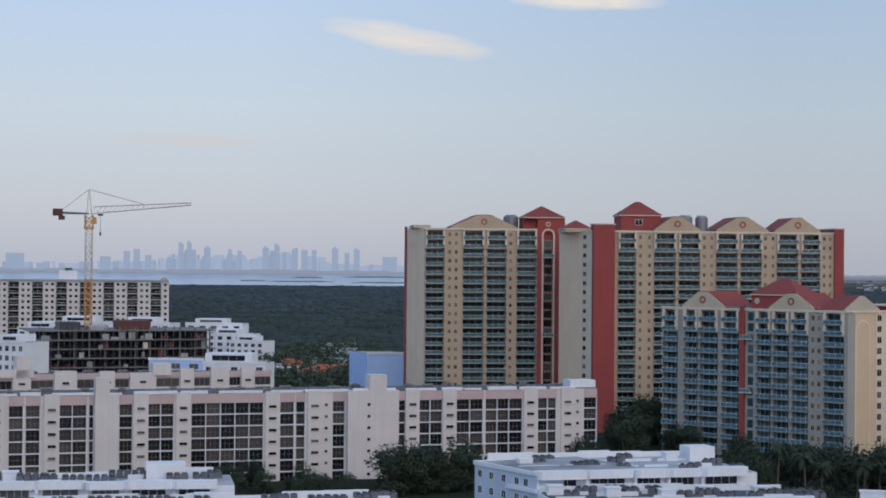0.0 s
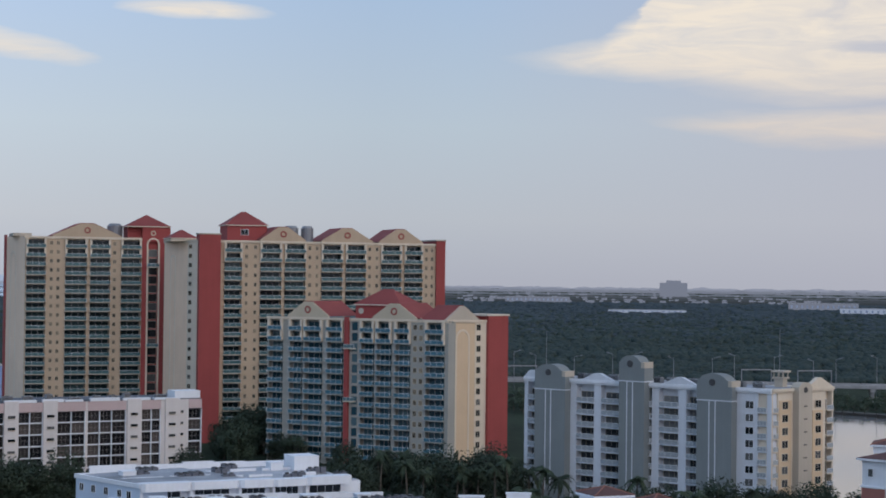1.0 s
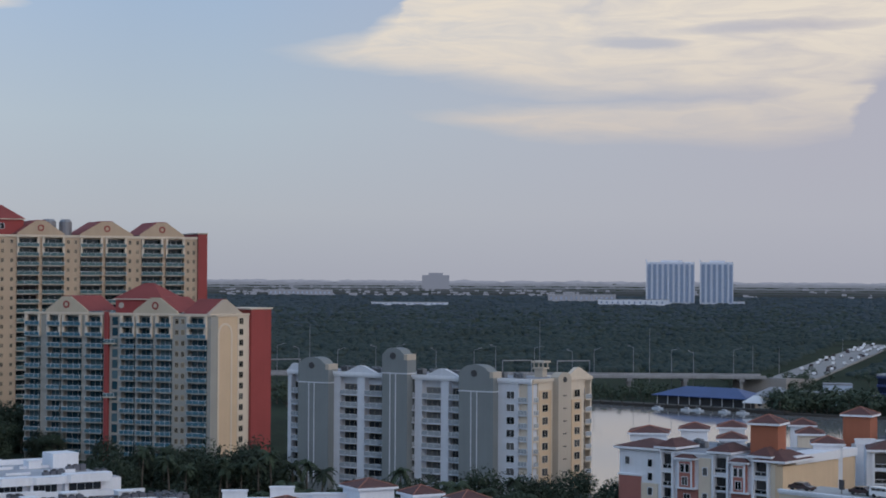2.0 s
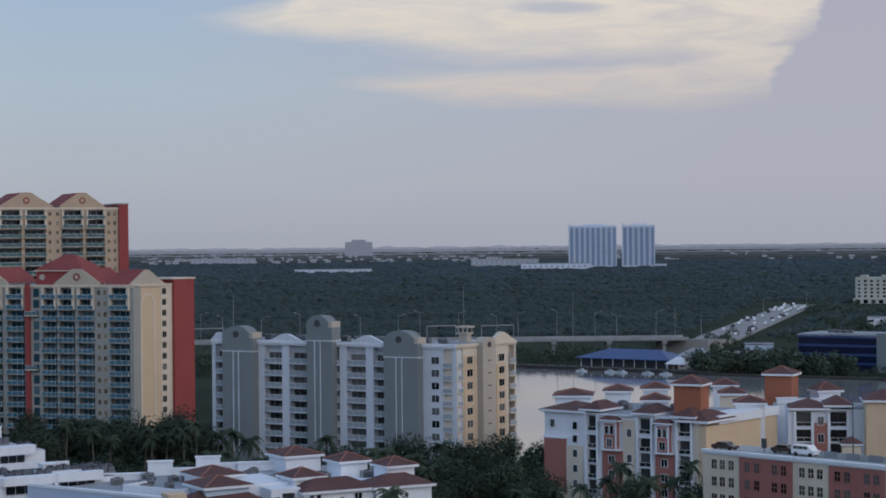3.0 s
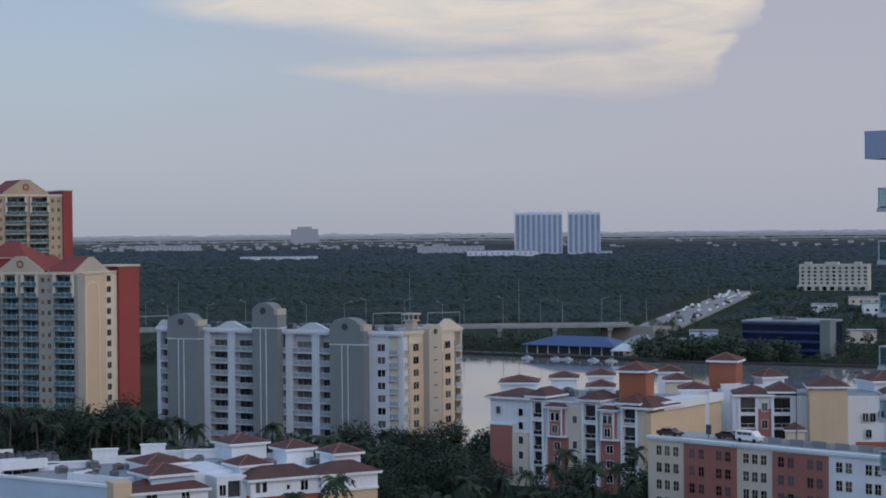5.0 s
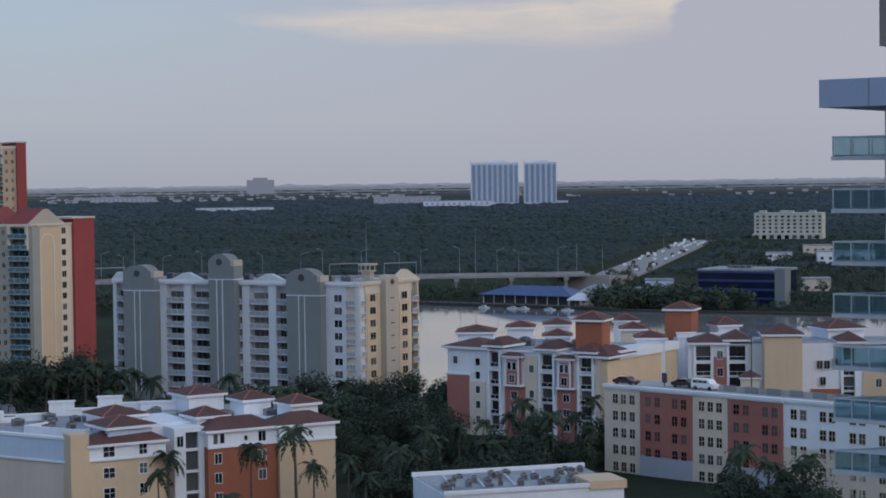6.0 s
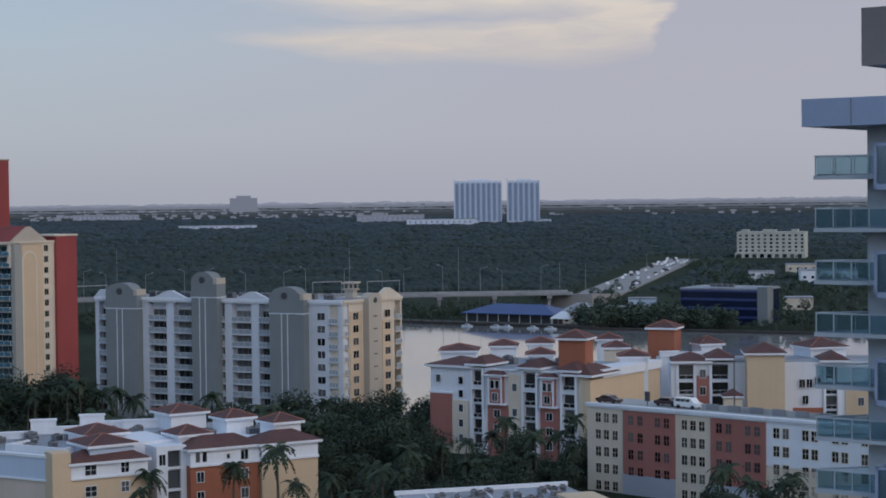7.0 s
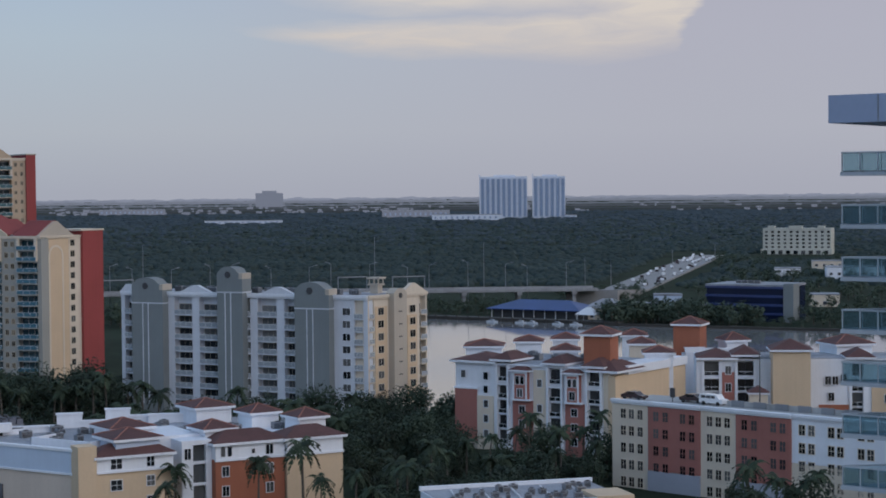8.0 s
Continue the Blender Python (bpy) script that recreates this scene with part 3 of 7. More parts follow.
def ochre_tower_short():
    p, th, ln = line(-0.56, 592, 3.80, 598)
    ob = thing("apartment_tower", p, th, "tall ochre apartment tower with a red gabled stair shaft", "building", "ochre towers")
    top, floors, z0 = 62.4, 20, 5.0
    bays = [(0.3, 6.4), (12.4, 19.2), (20.2, 26.6), (30.0, 36.4)]
    part("wall", piered_wall(36.6, 24, 0, top, 1.7, bays, 0.5), M_YELLOW, ob)
    for a, b in bays:
        bay(ob, a, b, z0, floors, PITCH, 1.7, out=0.9, slab=M_GREYTAN, rail=M_SEARAIL, pane=M_SEAGLASS)
        white_frames(ob, a, b, z0 + 18 * PITCH, top - 0.4, M_CREAM)
    for x in (8.1, 10.2, 27.9):
        for k in range(floors):
            window(ob, x, -0.02, z0 + k * PITCH + 0.9, 0.9, 1.15, frame=M_SAND, pane=M_PIERGLASS, across=2, split=False)
    cornice(ob, -0.3, 36.6, top, M_CREAM, back=1.7)
    gable(ob, 8.4, 30.0, top + 0.2, 4.3, 16, M_YELLOW, M_REDTILE)
    # end wall at the free side
    s = Shape()
    s.prism([(-0.02, 0.3), (-0.02, 23), (-4.2, 23)], 0, top + 0.3)
    part("wall", s, M_TANEND, ob, "tan rendered end wall")
    a = Vector((-4.2, 23, 0))
    d = Vector((-0.02, 0.3, 0)) - a
    ang, run = math.degrees(math.atan2(d.y, d.x)), d.length
    m = Matrix.Translation(a) @ pose(0, 0, 0, 0, 0, ang)
    arch_strip(ob, run * 0.3, run * 0.55, 1, top - 4.5, M_CREAM, at=m)
    s = Shape()
    s.box(-0.6, 1.6, -0.3, 0.1, 0, top + 1.0)
    part("end_fin", s, M_RED, ob, "narrow dark red end fin", at=m)
    s = Shape()
    s.box(-3.2, 2.5, 6, 22, top + 0.3, top + 1.3)
    part("penthouse", s, M_GREYTAN, ob)
    # red stair shaft
    s = Shape()
    s.box(36.62, 38.4, -0.5, 20, 0, 66.2)
    s.box(41.9, 45.6, -0.5, 20, 0, 66.2)
    s.box(38.4, 41.9, 0.5, 20, 0, 66.2)
    s.box(38.4, 41.9, -0.5, 0.5, 61.5, 66.2)
    part("stair_shaft", s, M_RED, ob, "oxide red stair shaft")
    s = Shape()
    s.hip(32.3, 45.2, -0.5, 12, 66.4, 3.8, 0.5, 0, 1)
    s.box(32.3, 36.6, 2, 12, top + 0.1, 66.1, 2)
    part("roof", s, (M_REDTILE, M_CREAM, M_RED), ob)
    arch_strip(ob, 38.3, 42.0, 1, 62.5, M_CREAM, y=-0.62, wide=0.5)
    for k in range(floors - 1):
        window(ob, 40.15, 0.46, z0 + k * PITCH + 0.3, 2.7, 2.3, across=1, down=1, frame=M_GREYTAN)
        if k in (0, 8, 17):
            balcony(ob, 40.15, -0.5, z0 + k * PITCH, 3.9, 0.6, slab=M_CREAM, deep=0.9)
    o = Shape()
    o.ring(40.1, 64.2, 0.5, 0.85, -0.62, -0.49)
    part("roundel", o, M_SAND, ob)
    s = Shape()
    s.rod((29.0, 8, top), (29.0, 8, top + 4.2), 2.5, sides=14)
    s.rod((29.0, 8, top + 4.2), (29.0, 8, top + 4.9), 2.3, sides=14, r2=1.7)
    part("cooling_tower", s, M_STEEL, ob, "grey steel cooling tower")
    return ob


def sand_tower():
    p, th, ln = line(6.84, 512, 12.35, 482)
    ob = thing("apartment_tower", p, th, "sand apartment block with teal balconies and red roofs", "building", "ochre towers")
    top, floors, z0 = 39.4, 13, 1.9
    bays = [(0.3, 5.0), (7.3, 11.6), (12.2, 18.0), (19.5, 24.8), (30.3, 34.6), (35.3, 40.0), (41.1, 45.8), (50.5, 56.2)]
    part("wall", piered_wall(57.3, 20, 0, top, 1.7, bays, 0.5), M_SANDGREY, ob)
    for a, b in bays:
        bay(ob, a, b, z0, floors, PITCH, 1.7, out=0.9, slab=M_SANDGREY, pane=M_TEALGLASS, rail=M_TEALRAIL)
        white_frames(ob, a, b, z0 + 11 * PITCH, top - 0.4, M_CREAM)
    for x in (47.2, 49.0):
        for k in range(floors):
            window(ob, x, -0.02, z0 + k * PITCH + 0.9, 0.95, 1.25, frame=M_SAND, pane=M_PIERGLASS, split=False)
    s = Shape()
    s.box(25.5, 26.7, -0.9, 0.0, 0, top + 0.6)
    part("stair_shaft", s, M_RED, ob, "oxide red rendered shaft")
    for k in range(floors):
        window(ob, 28.4, -0.02, z0 + k * PITCH + 0.3, 1.8, 2.2, across=1, frame=M_GREYTAN, pane=M_TEALGLASS)
    for k in (5, 10):
        balcony(ob, 27.2, -0.9, z0 + k * PITCH + 1.2, 3.4, 0.4, slab=M_CREAM, deep=0.85)
    cornice(ob, -0.3, 57.3, top, M_CREAM, back=1.7)
    gable(ob, 6.6, 19.9, top + 0.2, 4.3, 15, M_SAND, M_REDTILE)
    gable(ob, 34.0, 47.5, top + 0.2, 4.2, 15, M_SAND, M_REDTILE)
    s = Shape()
    s.box(26.0, 40.0, 4, 15, top, 43.2)
    w = part("penthouse", s, M_RED, ob, "red rendered lift house")
    s = Shape()
    s.hip(26.0, 40.0, 4, 15, 43.4, 4.2, 0.5, 0, 1)
    part("roof", s, (M_REDTILE, M_CREAM), w)
    o = Shape()
    o.rod((27.8, 3.98, 41.6), (27.8, 3.84, 41.6), 0.8, sides=14)
    part("roundel", o, M_GREYTAN, w)
    # end wall with its arch, window strip and fin
    q, th2, l2 = line(12.35, 482, 14.21, 500)
    m = ob.matrix_basis.inverted() @ pose(*q, 0, 0, th2)
    ang = th2 - th
    s = Shape()
    s.prism([(0, 0), (16.1, 0), (16.1, 12), (2.4, 9), (2.4, 0.25), (0, 0.25)], 0, top)
    part("wall", s, M_BUFF, ob, "buff rendered end wall", at=m)
    s = Shape()
    s.box(11.6, 16.1, -0.12, 0.0, 0, top)
    part("panel", s, M_CREAM, ob, "pale window strip", at=m)
    s = Shape()
    s.box(16.12, 24.2, -0.9, 9, 0, top + 1.3)
    part("end_fin", s, M_RED, ob, "red rendered end fin", at=m)
    s = Shape()
    s.box(15.2, 24.5, -1.1, 9.2, top + 1.3, top + 1.75)
    part("coping", s, M_CREAM, ob, at=m)
    arch_strip(ob, 4.1, 9.2, 1, top - 2.4, M_CREAM, at=m, wide=0.55, y=-0.12)
    cornice(ob, 0, 16.1, top, M_CREAM, at=m)
    for k in range(floors):
        v = m @ Vector((12.9, -0.14, z0 + k * PITCH + 0.8))
        window(ob, v.x, v.y, v.z, 1.5, 1.5, ang, frame=M_SAND)
    s = Shape()
    s.profile([(0.0, top + 0.3), (13.5, top + 0.3), (7.4, top + 4.0), (6.0, top + 4.0)], 0.0, 0.5)
    part("gable", s, M_GREYTAN, ob, at=m)
    s = Shape()
    s.profile([(-0.3, top + 0.28), (13.8, top + 0.28), (7.4, top + 4.15), (6.0, top + 4.15)], 0.52, 8.5)
    part("roof", s, M_REDTILE, ob, at=m)
    s = Shape()
    s.box(0.3, 57, 0.4, 19.8, top + 0.01, top + 0.1)
    part("roof_deck", s, M_ROOF, ob)
    return ob


ochre_tower_long()
ochre_tower_short()
sand_tower()

# ---- slate and white waterside block ----
def round_top(x0, x1, z, h, y0, y1):
    c, r = (x0 + x1) / 2, (x1 - x0) / 2
    pts = [(x0, z - 1.2), (x1, z - 1.2), (x1, z)]
    for k in range(1, 10):
        a = math.pi * k / 10
        pts.append((c + r * 0.86 * math.cos(a), z + h * math.sin(a)))
    pts.append((x0, z))
    s = Shape()
    s.profile(pts, y0, y1)
    return s


def slate_block():
    p, th, ln = line(14.83, 430, 22.42, 394)
    ob = thing("apartment_block", p, th, "slate and white apartment block with round-topped shafts", "building", "waterside flats")
    top, pitch, z0, floors = 27.6, 2.75, 0.9, 9
    bays = [(1.0, 3.2), (14.9, 19.7), (21.7, 26.8), (34.2, 35.3), (37.2, 42.2), (44.2, 47.0), (61.9, 64.2)]
    part("wall", piered_wall(ln, 17, 0, top, 1.6, bays, 0.4), M_FLATWHITE, ob)
    for a, b in bays:
        bay(ob, a, b, z0, floors, pitch, 1.6, out=0.25, slab=M_FLATWHITE, rail=M_FROST, fill=0.85, across=3, frame=M_GREYTAN, pane=M_GREYGLASS)
    for a, b, z, h in ((4.6, 12.3, 29.6, 1.6), (28.0, 33.8, 32.4, 1.5), (48.2, 56.0, 29.2, 1.6)):
        s = Shape()
        s.box(a, b + 0.9, -2.2, 1.4, 0, z - 1.2)
        shaft = part("shaft", s, M_SLATE, ob, "slate grey rendered shaft with a rounded top")
        part("crown", round_top(a, b, z, h, -2.2, 1.4), M_SLATE, shaft)
        s = Shape()
        c = (a + b) / 2
        for e in (c - 0.75, c + 0.75):
            s.box(e - 0.09, e + 0.09, -2.32, -2.18, 2.5, z - 4.2)
        s.box(a - 0.1, b + 1.0, -2.3, 1.4, z - 4.3, z - 4.05)
        part("moulding", s, M_FLATWHITE, shaft)
        s = Shape()
        s.rod((c, -2.35, z - 0.3), (c, -2.18, z - 0.3), 0.75, sides=12)
        part("roundel", s, M_DARKFRAME, shaft)
        s = Shape()
        s.box(b + 0.01, b + 0.9, -2.2, 1.4, z - 1.19, z + 0.1)
        part("shoulder", s, M_GREYTAN, shaft)
    for k in range(floors):
        window(ob, 60.0, -0.03, z0 + k * pitch + 0.75, 1.9, 1.5, frame=M_WHITE, across=2)
        window(ob, 3.6, -0.03, z0 + k * pitch + 0.75, 0.7, 1.4, across=1)
    cornice(ob, 0, ln, top, M_WHITE, out=0.45, tall=0.7, back=1.6)
    for c in (20.7, 2.2, 42.5):
        s = Shape()
        w = 4.4 if c > 10 else 2.2
        s.profile([(c - w, top + 0.3), (c + w, top + 0.3), (c + 0.7, top + 1.9), (c - 0.7, top + 1.9)], -0.3, 0.9)
        part("gable", s, M_FLATWHITE, ob)
    # the gable end with its arched loggias
    q, th2, l2 = line(22.42, 394, 24.26, 411)
    m = ob.matrix_basis.inverted() @ pose(*q, 0, 0, th2)
    ang = th2 - th
    s = piered_wall(l2, 14, 0, top, 1.4, [(0.4, 2.1), (18.6, 20.9)], 0.4)
    part("wall", s, M_CREAM, ob, "cream end wall", at=m)
    bay(ob, 0.4, 2.1, z0, floors, pitch, 1.4, out=0.2, slab=M_CREAM, rail=M_FROST, base=m)
    bay(ob, 18.6, 20.9, z0, floors, pitch, 1.4, out=0.5, slab=M_CREAM, rail=M_FROST, base=m)
    s = Shape()
    s.box(2.4, 6.6, -0.15, 0, 0, top - 2.2)
    s.box(14.0, 17.5, -0.15, 0, 0, top - 4.6)
    part("panel", s, M_BUFF, ob, "buff orange wall panel", at=m)
    for k in range(floors):
        for x in (4.3, 15.8):
            v = m @ Vector((x, -0.18, z0 + k * pitch + 0.7))
            window(ob, v.x, v.y, v.z, 1.9, 1.5, ang, frame=M_CREAM)
    s = Shape()
    s.box(7.2, 11.8, -1.6, 0.6, 0, 27.0)
    pier = part("shaft", s, M_GREYTAN, ob, "tan shaft with a rounded top", at=m)
    part("crown", round_top(7.2, 11.8, 28.2, 1.0, -1.6, 0.6), M_GREYTAN, pier)
    s = Shape()
    s.rod((9.5, -1.74, 27.6), (9.5, -1.58, 27.6), 0.6, sides=12)
    part("roundel", s, M_DARKFRAME, pier)
    for k in range(floors):
        s = Shape()
        s.box(8.9, 10.1, -1.65, -1.55, 2 + k * pitch, 2.25 + k * pitch)
        part("vent", s, M_DARKFRAME, pier)
    s = Shape()
    s.profile([(11.9, top + 0.3), (21.2, top + 0.3), (16.8, top + 2.4), (15.8, top + 2.4)], -0.2, 0.8)
    part("gable", s, M_CREAM, ob, at=m)
    cornice(ob, 0, l2, top, M_CREAM, at=m, out=0.4, tall=0.6)
    # roof lantern
    s = Shape()
    s.box(58.9, 60.9, 12.4, 14.4, top, top + 1.9)
    s.box(58.5, 61.3, 12.0, 14.8, top + 1.9, top + 2.2)
    for x in (58.7, 59.8, 60.9):
        for y in (12.2, 14.4):
            s.box(x, x + 0.2, y, y + 0.2, top + 2.2, top + 3.3)
    s.box(58.3, 61.5, 11.8, 15.0, top + 3.3, top + 3.7)
    part("roof_lantern", s, M_GREYTAN, ob)
    s = Shape()
    s.box(0.3, ln - 0.3, 0.4, 16.8, top + 0.01, top + 0.08)
    part("roof_deck", s, M_ROOF, ob)
    for k in range(22):
        v = ob.matrix_basis @ Vector((4 + k * 2.7, 5 + 2 * math.sin(k * 2.3), top + 0.08))
        roof_unit(v, (1.8, 1.4, 1.3), th + 7 * math.sin(k))
    return ob


slate_block()


# ---- the long cream condominium ----
def cream_condo():
    p, th, ln = line(-13.9, 420, 4.82, 454)
    ob = thing("condominium", p, th, "long cream eight-storey condominium with dark glazed bays", "building", "white flats")
    top, pitch, floors = 20.5, 2.72, 7
    z0 = 18.3 - floors * pitch
    glazed = [(4.9, 8.1), (8.6, 11.8), (15.7, 18.9), (18.9, 22.1), (22.6, 23.7), (29.4, 32.4), (35.9, 38.8), (38.8, 41.8), (45.8, 49.2), (49.2, 52.6),
              (52.6, 56.0), (56.0, 59.3), (59.3, 62.7), (66.6, 70.0), (70.4, 72.6), (79.2, 82.2), (95.1, 97.1), (100.2, 103.2), (103.2, 106.3),
              (109.8, 113.2), (113.2, 116.6), (117.2, 120.2), (120.2, 123.2), (123.2, 126.7), (130.7, 133.2), (133.2, 135.5), (142.7, 146.1)]
    part("wall", piered_wall(ln, 16, 0, top, 0.9, glazed, 2.2), M_SHELL, ob)
    for a, b in glazed:
        s = Shape()
        s.box(a, b, -0.12, 0.9, top - 2.2, top - 0.02)
        part("spandrel", s, M_PINK, ob)
        for k in range(floors):
            z = z0 + k * pitch
            window(ob, (a + b) / 2, 0.55, z + 0.28, b - a - 0.3, pitch - 0.42, across=3 if b - a > 2.2 else 1, down=2, frame=M_BRONZE, pane=M_SMOKE, bar=0.06, split=True)
            balcony_slab(ob, (a + b) / 2, z, b - a)
    for x in (14.3, 34.2, 43.9, 64.7, 74.8, 98.7, 108.0, 128.6, 138.3, 2.2):
        s = Shape()
        s.box(x - 1.7, x + 1.7, -0.45, 0.0, 0, top + 0.35)
        pier = part("pier", s, M_SHELL, ob)
        for k in range(floors):
            part("slot_window", slot_mesh(1.75), (), pier, at=(x, -0.46, z0 + k * pitch + 1.4))
    for x in (77.6, 87.6, 141.0):
        for k in range(floors):
            part("slot_window", slot_mesh(0.7), (), ob, at=(x, -0.02 if x != 87.6 else -1.42, z0 + k * pitch + 1.6))
    for a, b, h, hat in ((23.75, 29.1, top + 0.3, (23.9, 27.0)), (82.5, 95.0, top + 0.3, (87.8, 92.0))):
        s = Shape()
        s.box(a, b, -1.4, 0.0, 0, h)
        part("shaft", s, M_SHELL, ob, "blank cream stair shaft")
        s = Shape()
        s.box(hat[0], hat[1], -1.3, 3, h, h + 3.6)
        part("lift_house", s, M_SHELL, ob)
    s = Shape()
    s.box(0, ln, 0.15, 15.8, top + 0.01, top + 0.2)
    part("roof_deck", s, M_DARKROOF, ob)
    rnd = random.Random(4)
    x = 1.0
    while x < ln - 8:
        w = rnd.uniform(4, 11)
        s = Shape()
        s.box(x, x + w, -0.3, 0.3 + rnd.random(), top + 0.01, top + rnd.uniform(0.35, 0.8))
        part("parapet", s, M_WHITE, ob)
        x += w + rnd.uniform(0.3, 3.0)
    s = Shape()
    s.box(139.5, 146.1, 1, 6, top + 0.2, top + 2.0)
    part("lift_house", s, M_WHITE, ob)
    for k in range(26):
        v = ob.matrix_basis @ Vector((4 + k * 5.5 + rnd.uniform(-1.5, 1.5), rnd.uniform(2, 7), top + 0.2))
        roof_unit(v, (rnd.uniform(1.4, 3.0), 1.4, rnd.uniform(0.7, 1.3)), th + rnd.uniform(-8, 8))
    return ob


M_BRONZE = material("bronze_screen_frame", (0.30, 0.27, 0.26), 0.6, vary=0.1)
M_SMOKE = glass("smoked_window_glass", (0.010, 0.010, 0.013), rough=0.15, curtain=(0.10, 0.085, 0.08), share=0.5)


def slot_mesh(w):
    key = ("slot", w)
    if key not in KIT:
        s = Shape()
        s.box(-w / 2, w / 2, -0.04, 0.03, 0, 0.62, 0)
        s.box(-w / 2 - 0.1, w / 2 + 0.1, -0.25, 0.03, -0.12, 0.0, 1)
        KIT[key] = s.mesh("slot_window", M_GLASS, M_CREAM)
    return KIT[key]


def balcony_slab(parent, x, z, w):
    key = ("band", round(w, 2))
    if key not in KIT:
        s = Shape()
        s.box(-w / 2, w / 2, -0.05, 0.9, 0, 0.2)
        s.box(w / 2 - 0.14, w / 2, -0.1, 0.5, 0.2, 2.72)
        KIT[key] = s.mesh("floor_band", M_WHITE)
    return part("floor_band", KIT[key], (), parent, at=(x, 0, z))


cream_condo()

# ---- terracotta-roofed flats beside the water ----
def hip_turret(parent, b0, b1, dist, z0, eave, rise, wall, turn, square=1.0, deep=None, label=""):
    """A turret with a tiled hip roof, seen between two bearings; dist: to its near side."""
    w = dist * radians(b1 - b0) * square
    d = deep or w
    c = spot((b0 + b1) / 2, dist + d * 0.35)
    m = parent.matrix_basis.inverted() @ pose(c.x, c.y, 0, 0, 0, turn)
    w, d = w * 0.80, d * 0.80
    s = Shape()
    s.box(-w / 2, w / 2, -d / 2, d / 2, z0, eave - 0.25)
    body = part("turret", s, wall, parent, label, at=m)
    s = Shape()
    s.hip(-w / 2, w / 2, -d / 2, d / 2, eave, rise, 0.55, 0, 1, 0.4)
    part("roof", s, (M_TILE, M_WHITE), body, "terracotta tile hip roof")
    s = Shape()
    for ex, ey in ((-1, -1), (1, -1), (1, 1), (-1, 1)):
        run = min(w, d) / 2 + 0.55
        s.rod((ex * (w / 2 + 0.5), ey * (d / 2 + 0.5), eave + 0.05), (ex * (w / 2 + 0.55 - run), ey * (d / 2 + 0.55 - run), eave + rise + 0.02), 0.11)
    part("ridge_tiles", s, M_RIDGE, body)
    return body


M_RIDGE = material("ridge_tile", (0.30, 0.13, 0.10), 0.8, vary=0.2)


def dark_loggia(parent, x0, x1, zs, at, mat=None):
    """A stack of deep white-framed openings with dark glazing and a low rail."""
    ang = math.degrees(at.to_euler().z)
    for z, h in zs:
        v = at @ Vector(((x0 + x1) / 2, 0.75, z))
        window(parent, v.x, v.y, v.z, x1 - x0 - 0.1, h, ang, across=2, frame=M_DARKFRAME)
        v = at @ Vector(((x0 + x1) / 2, 0, z))
        balcony(parent, v.x, v.y, v.z, x1 - x0, 0.05, ang, deep=0.8, slab=M_WHITE, rail=M_DARKRAIL, posts=2, tall=0.8)


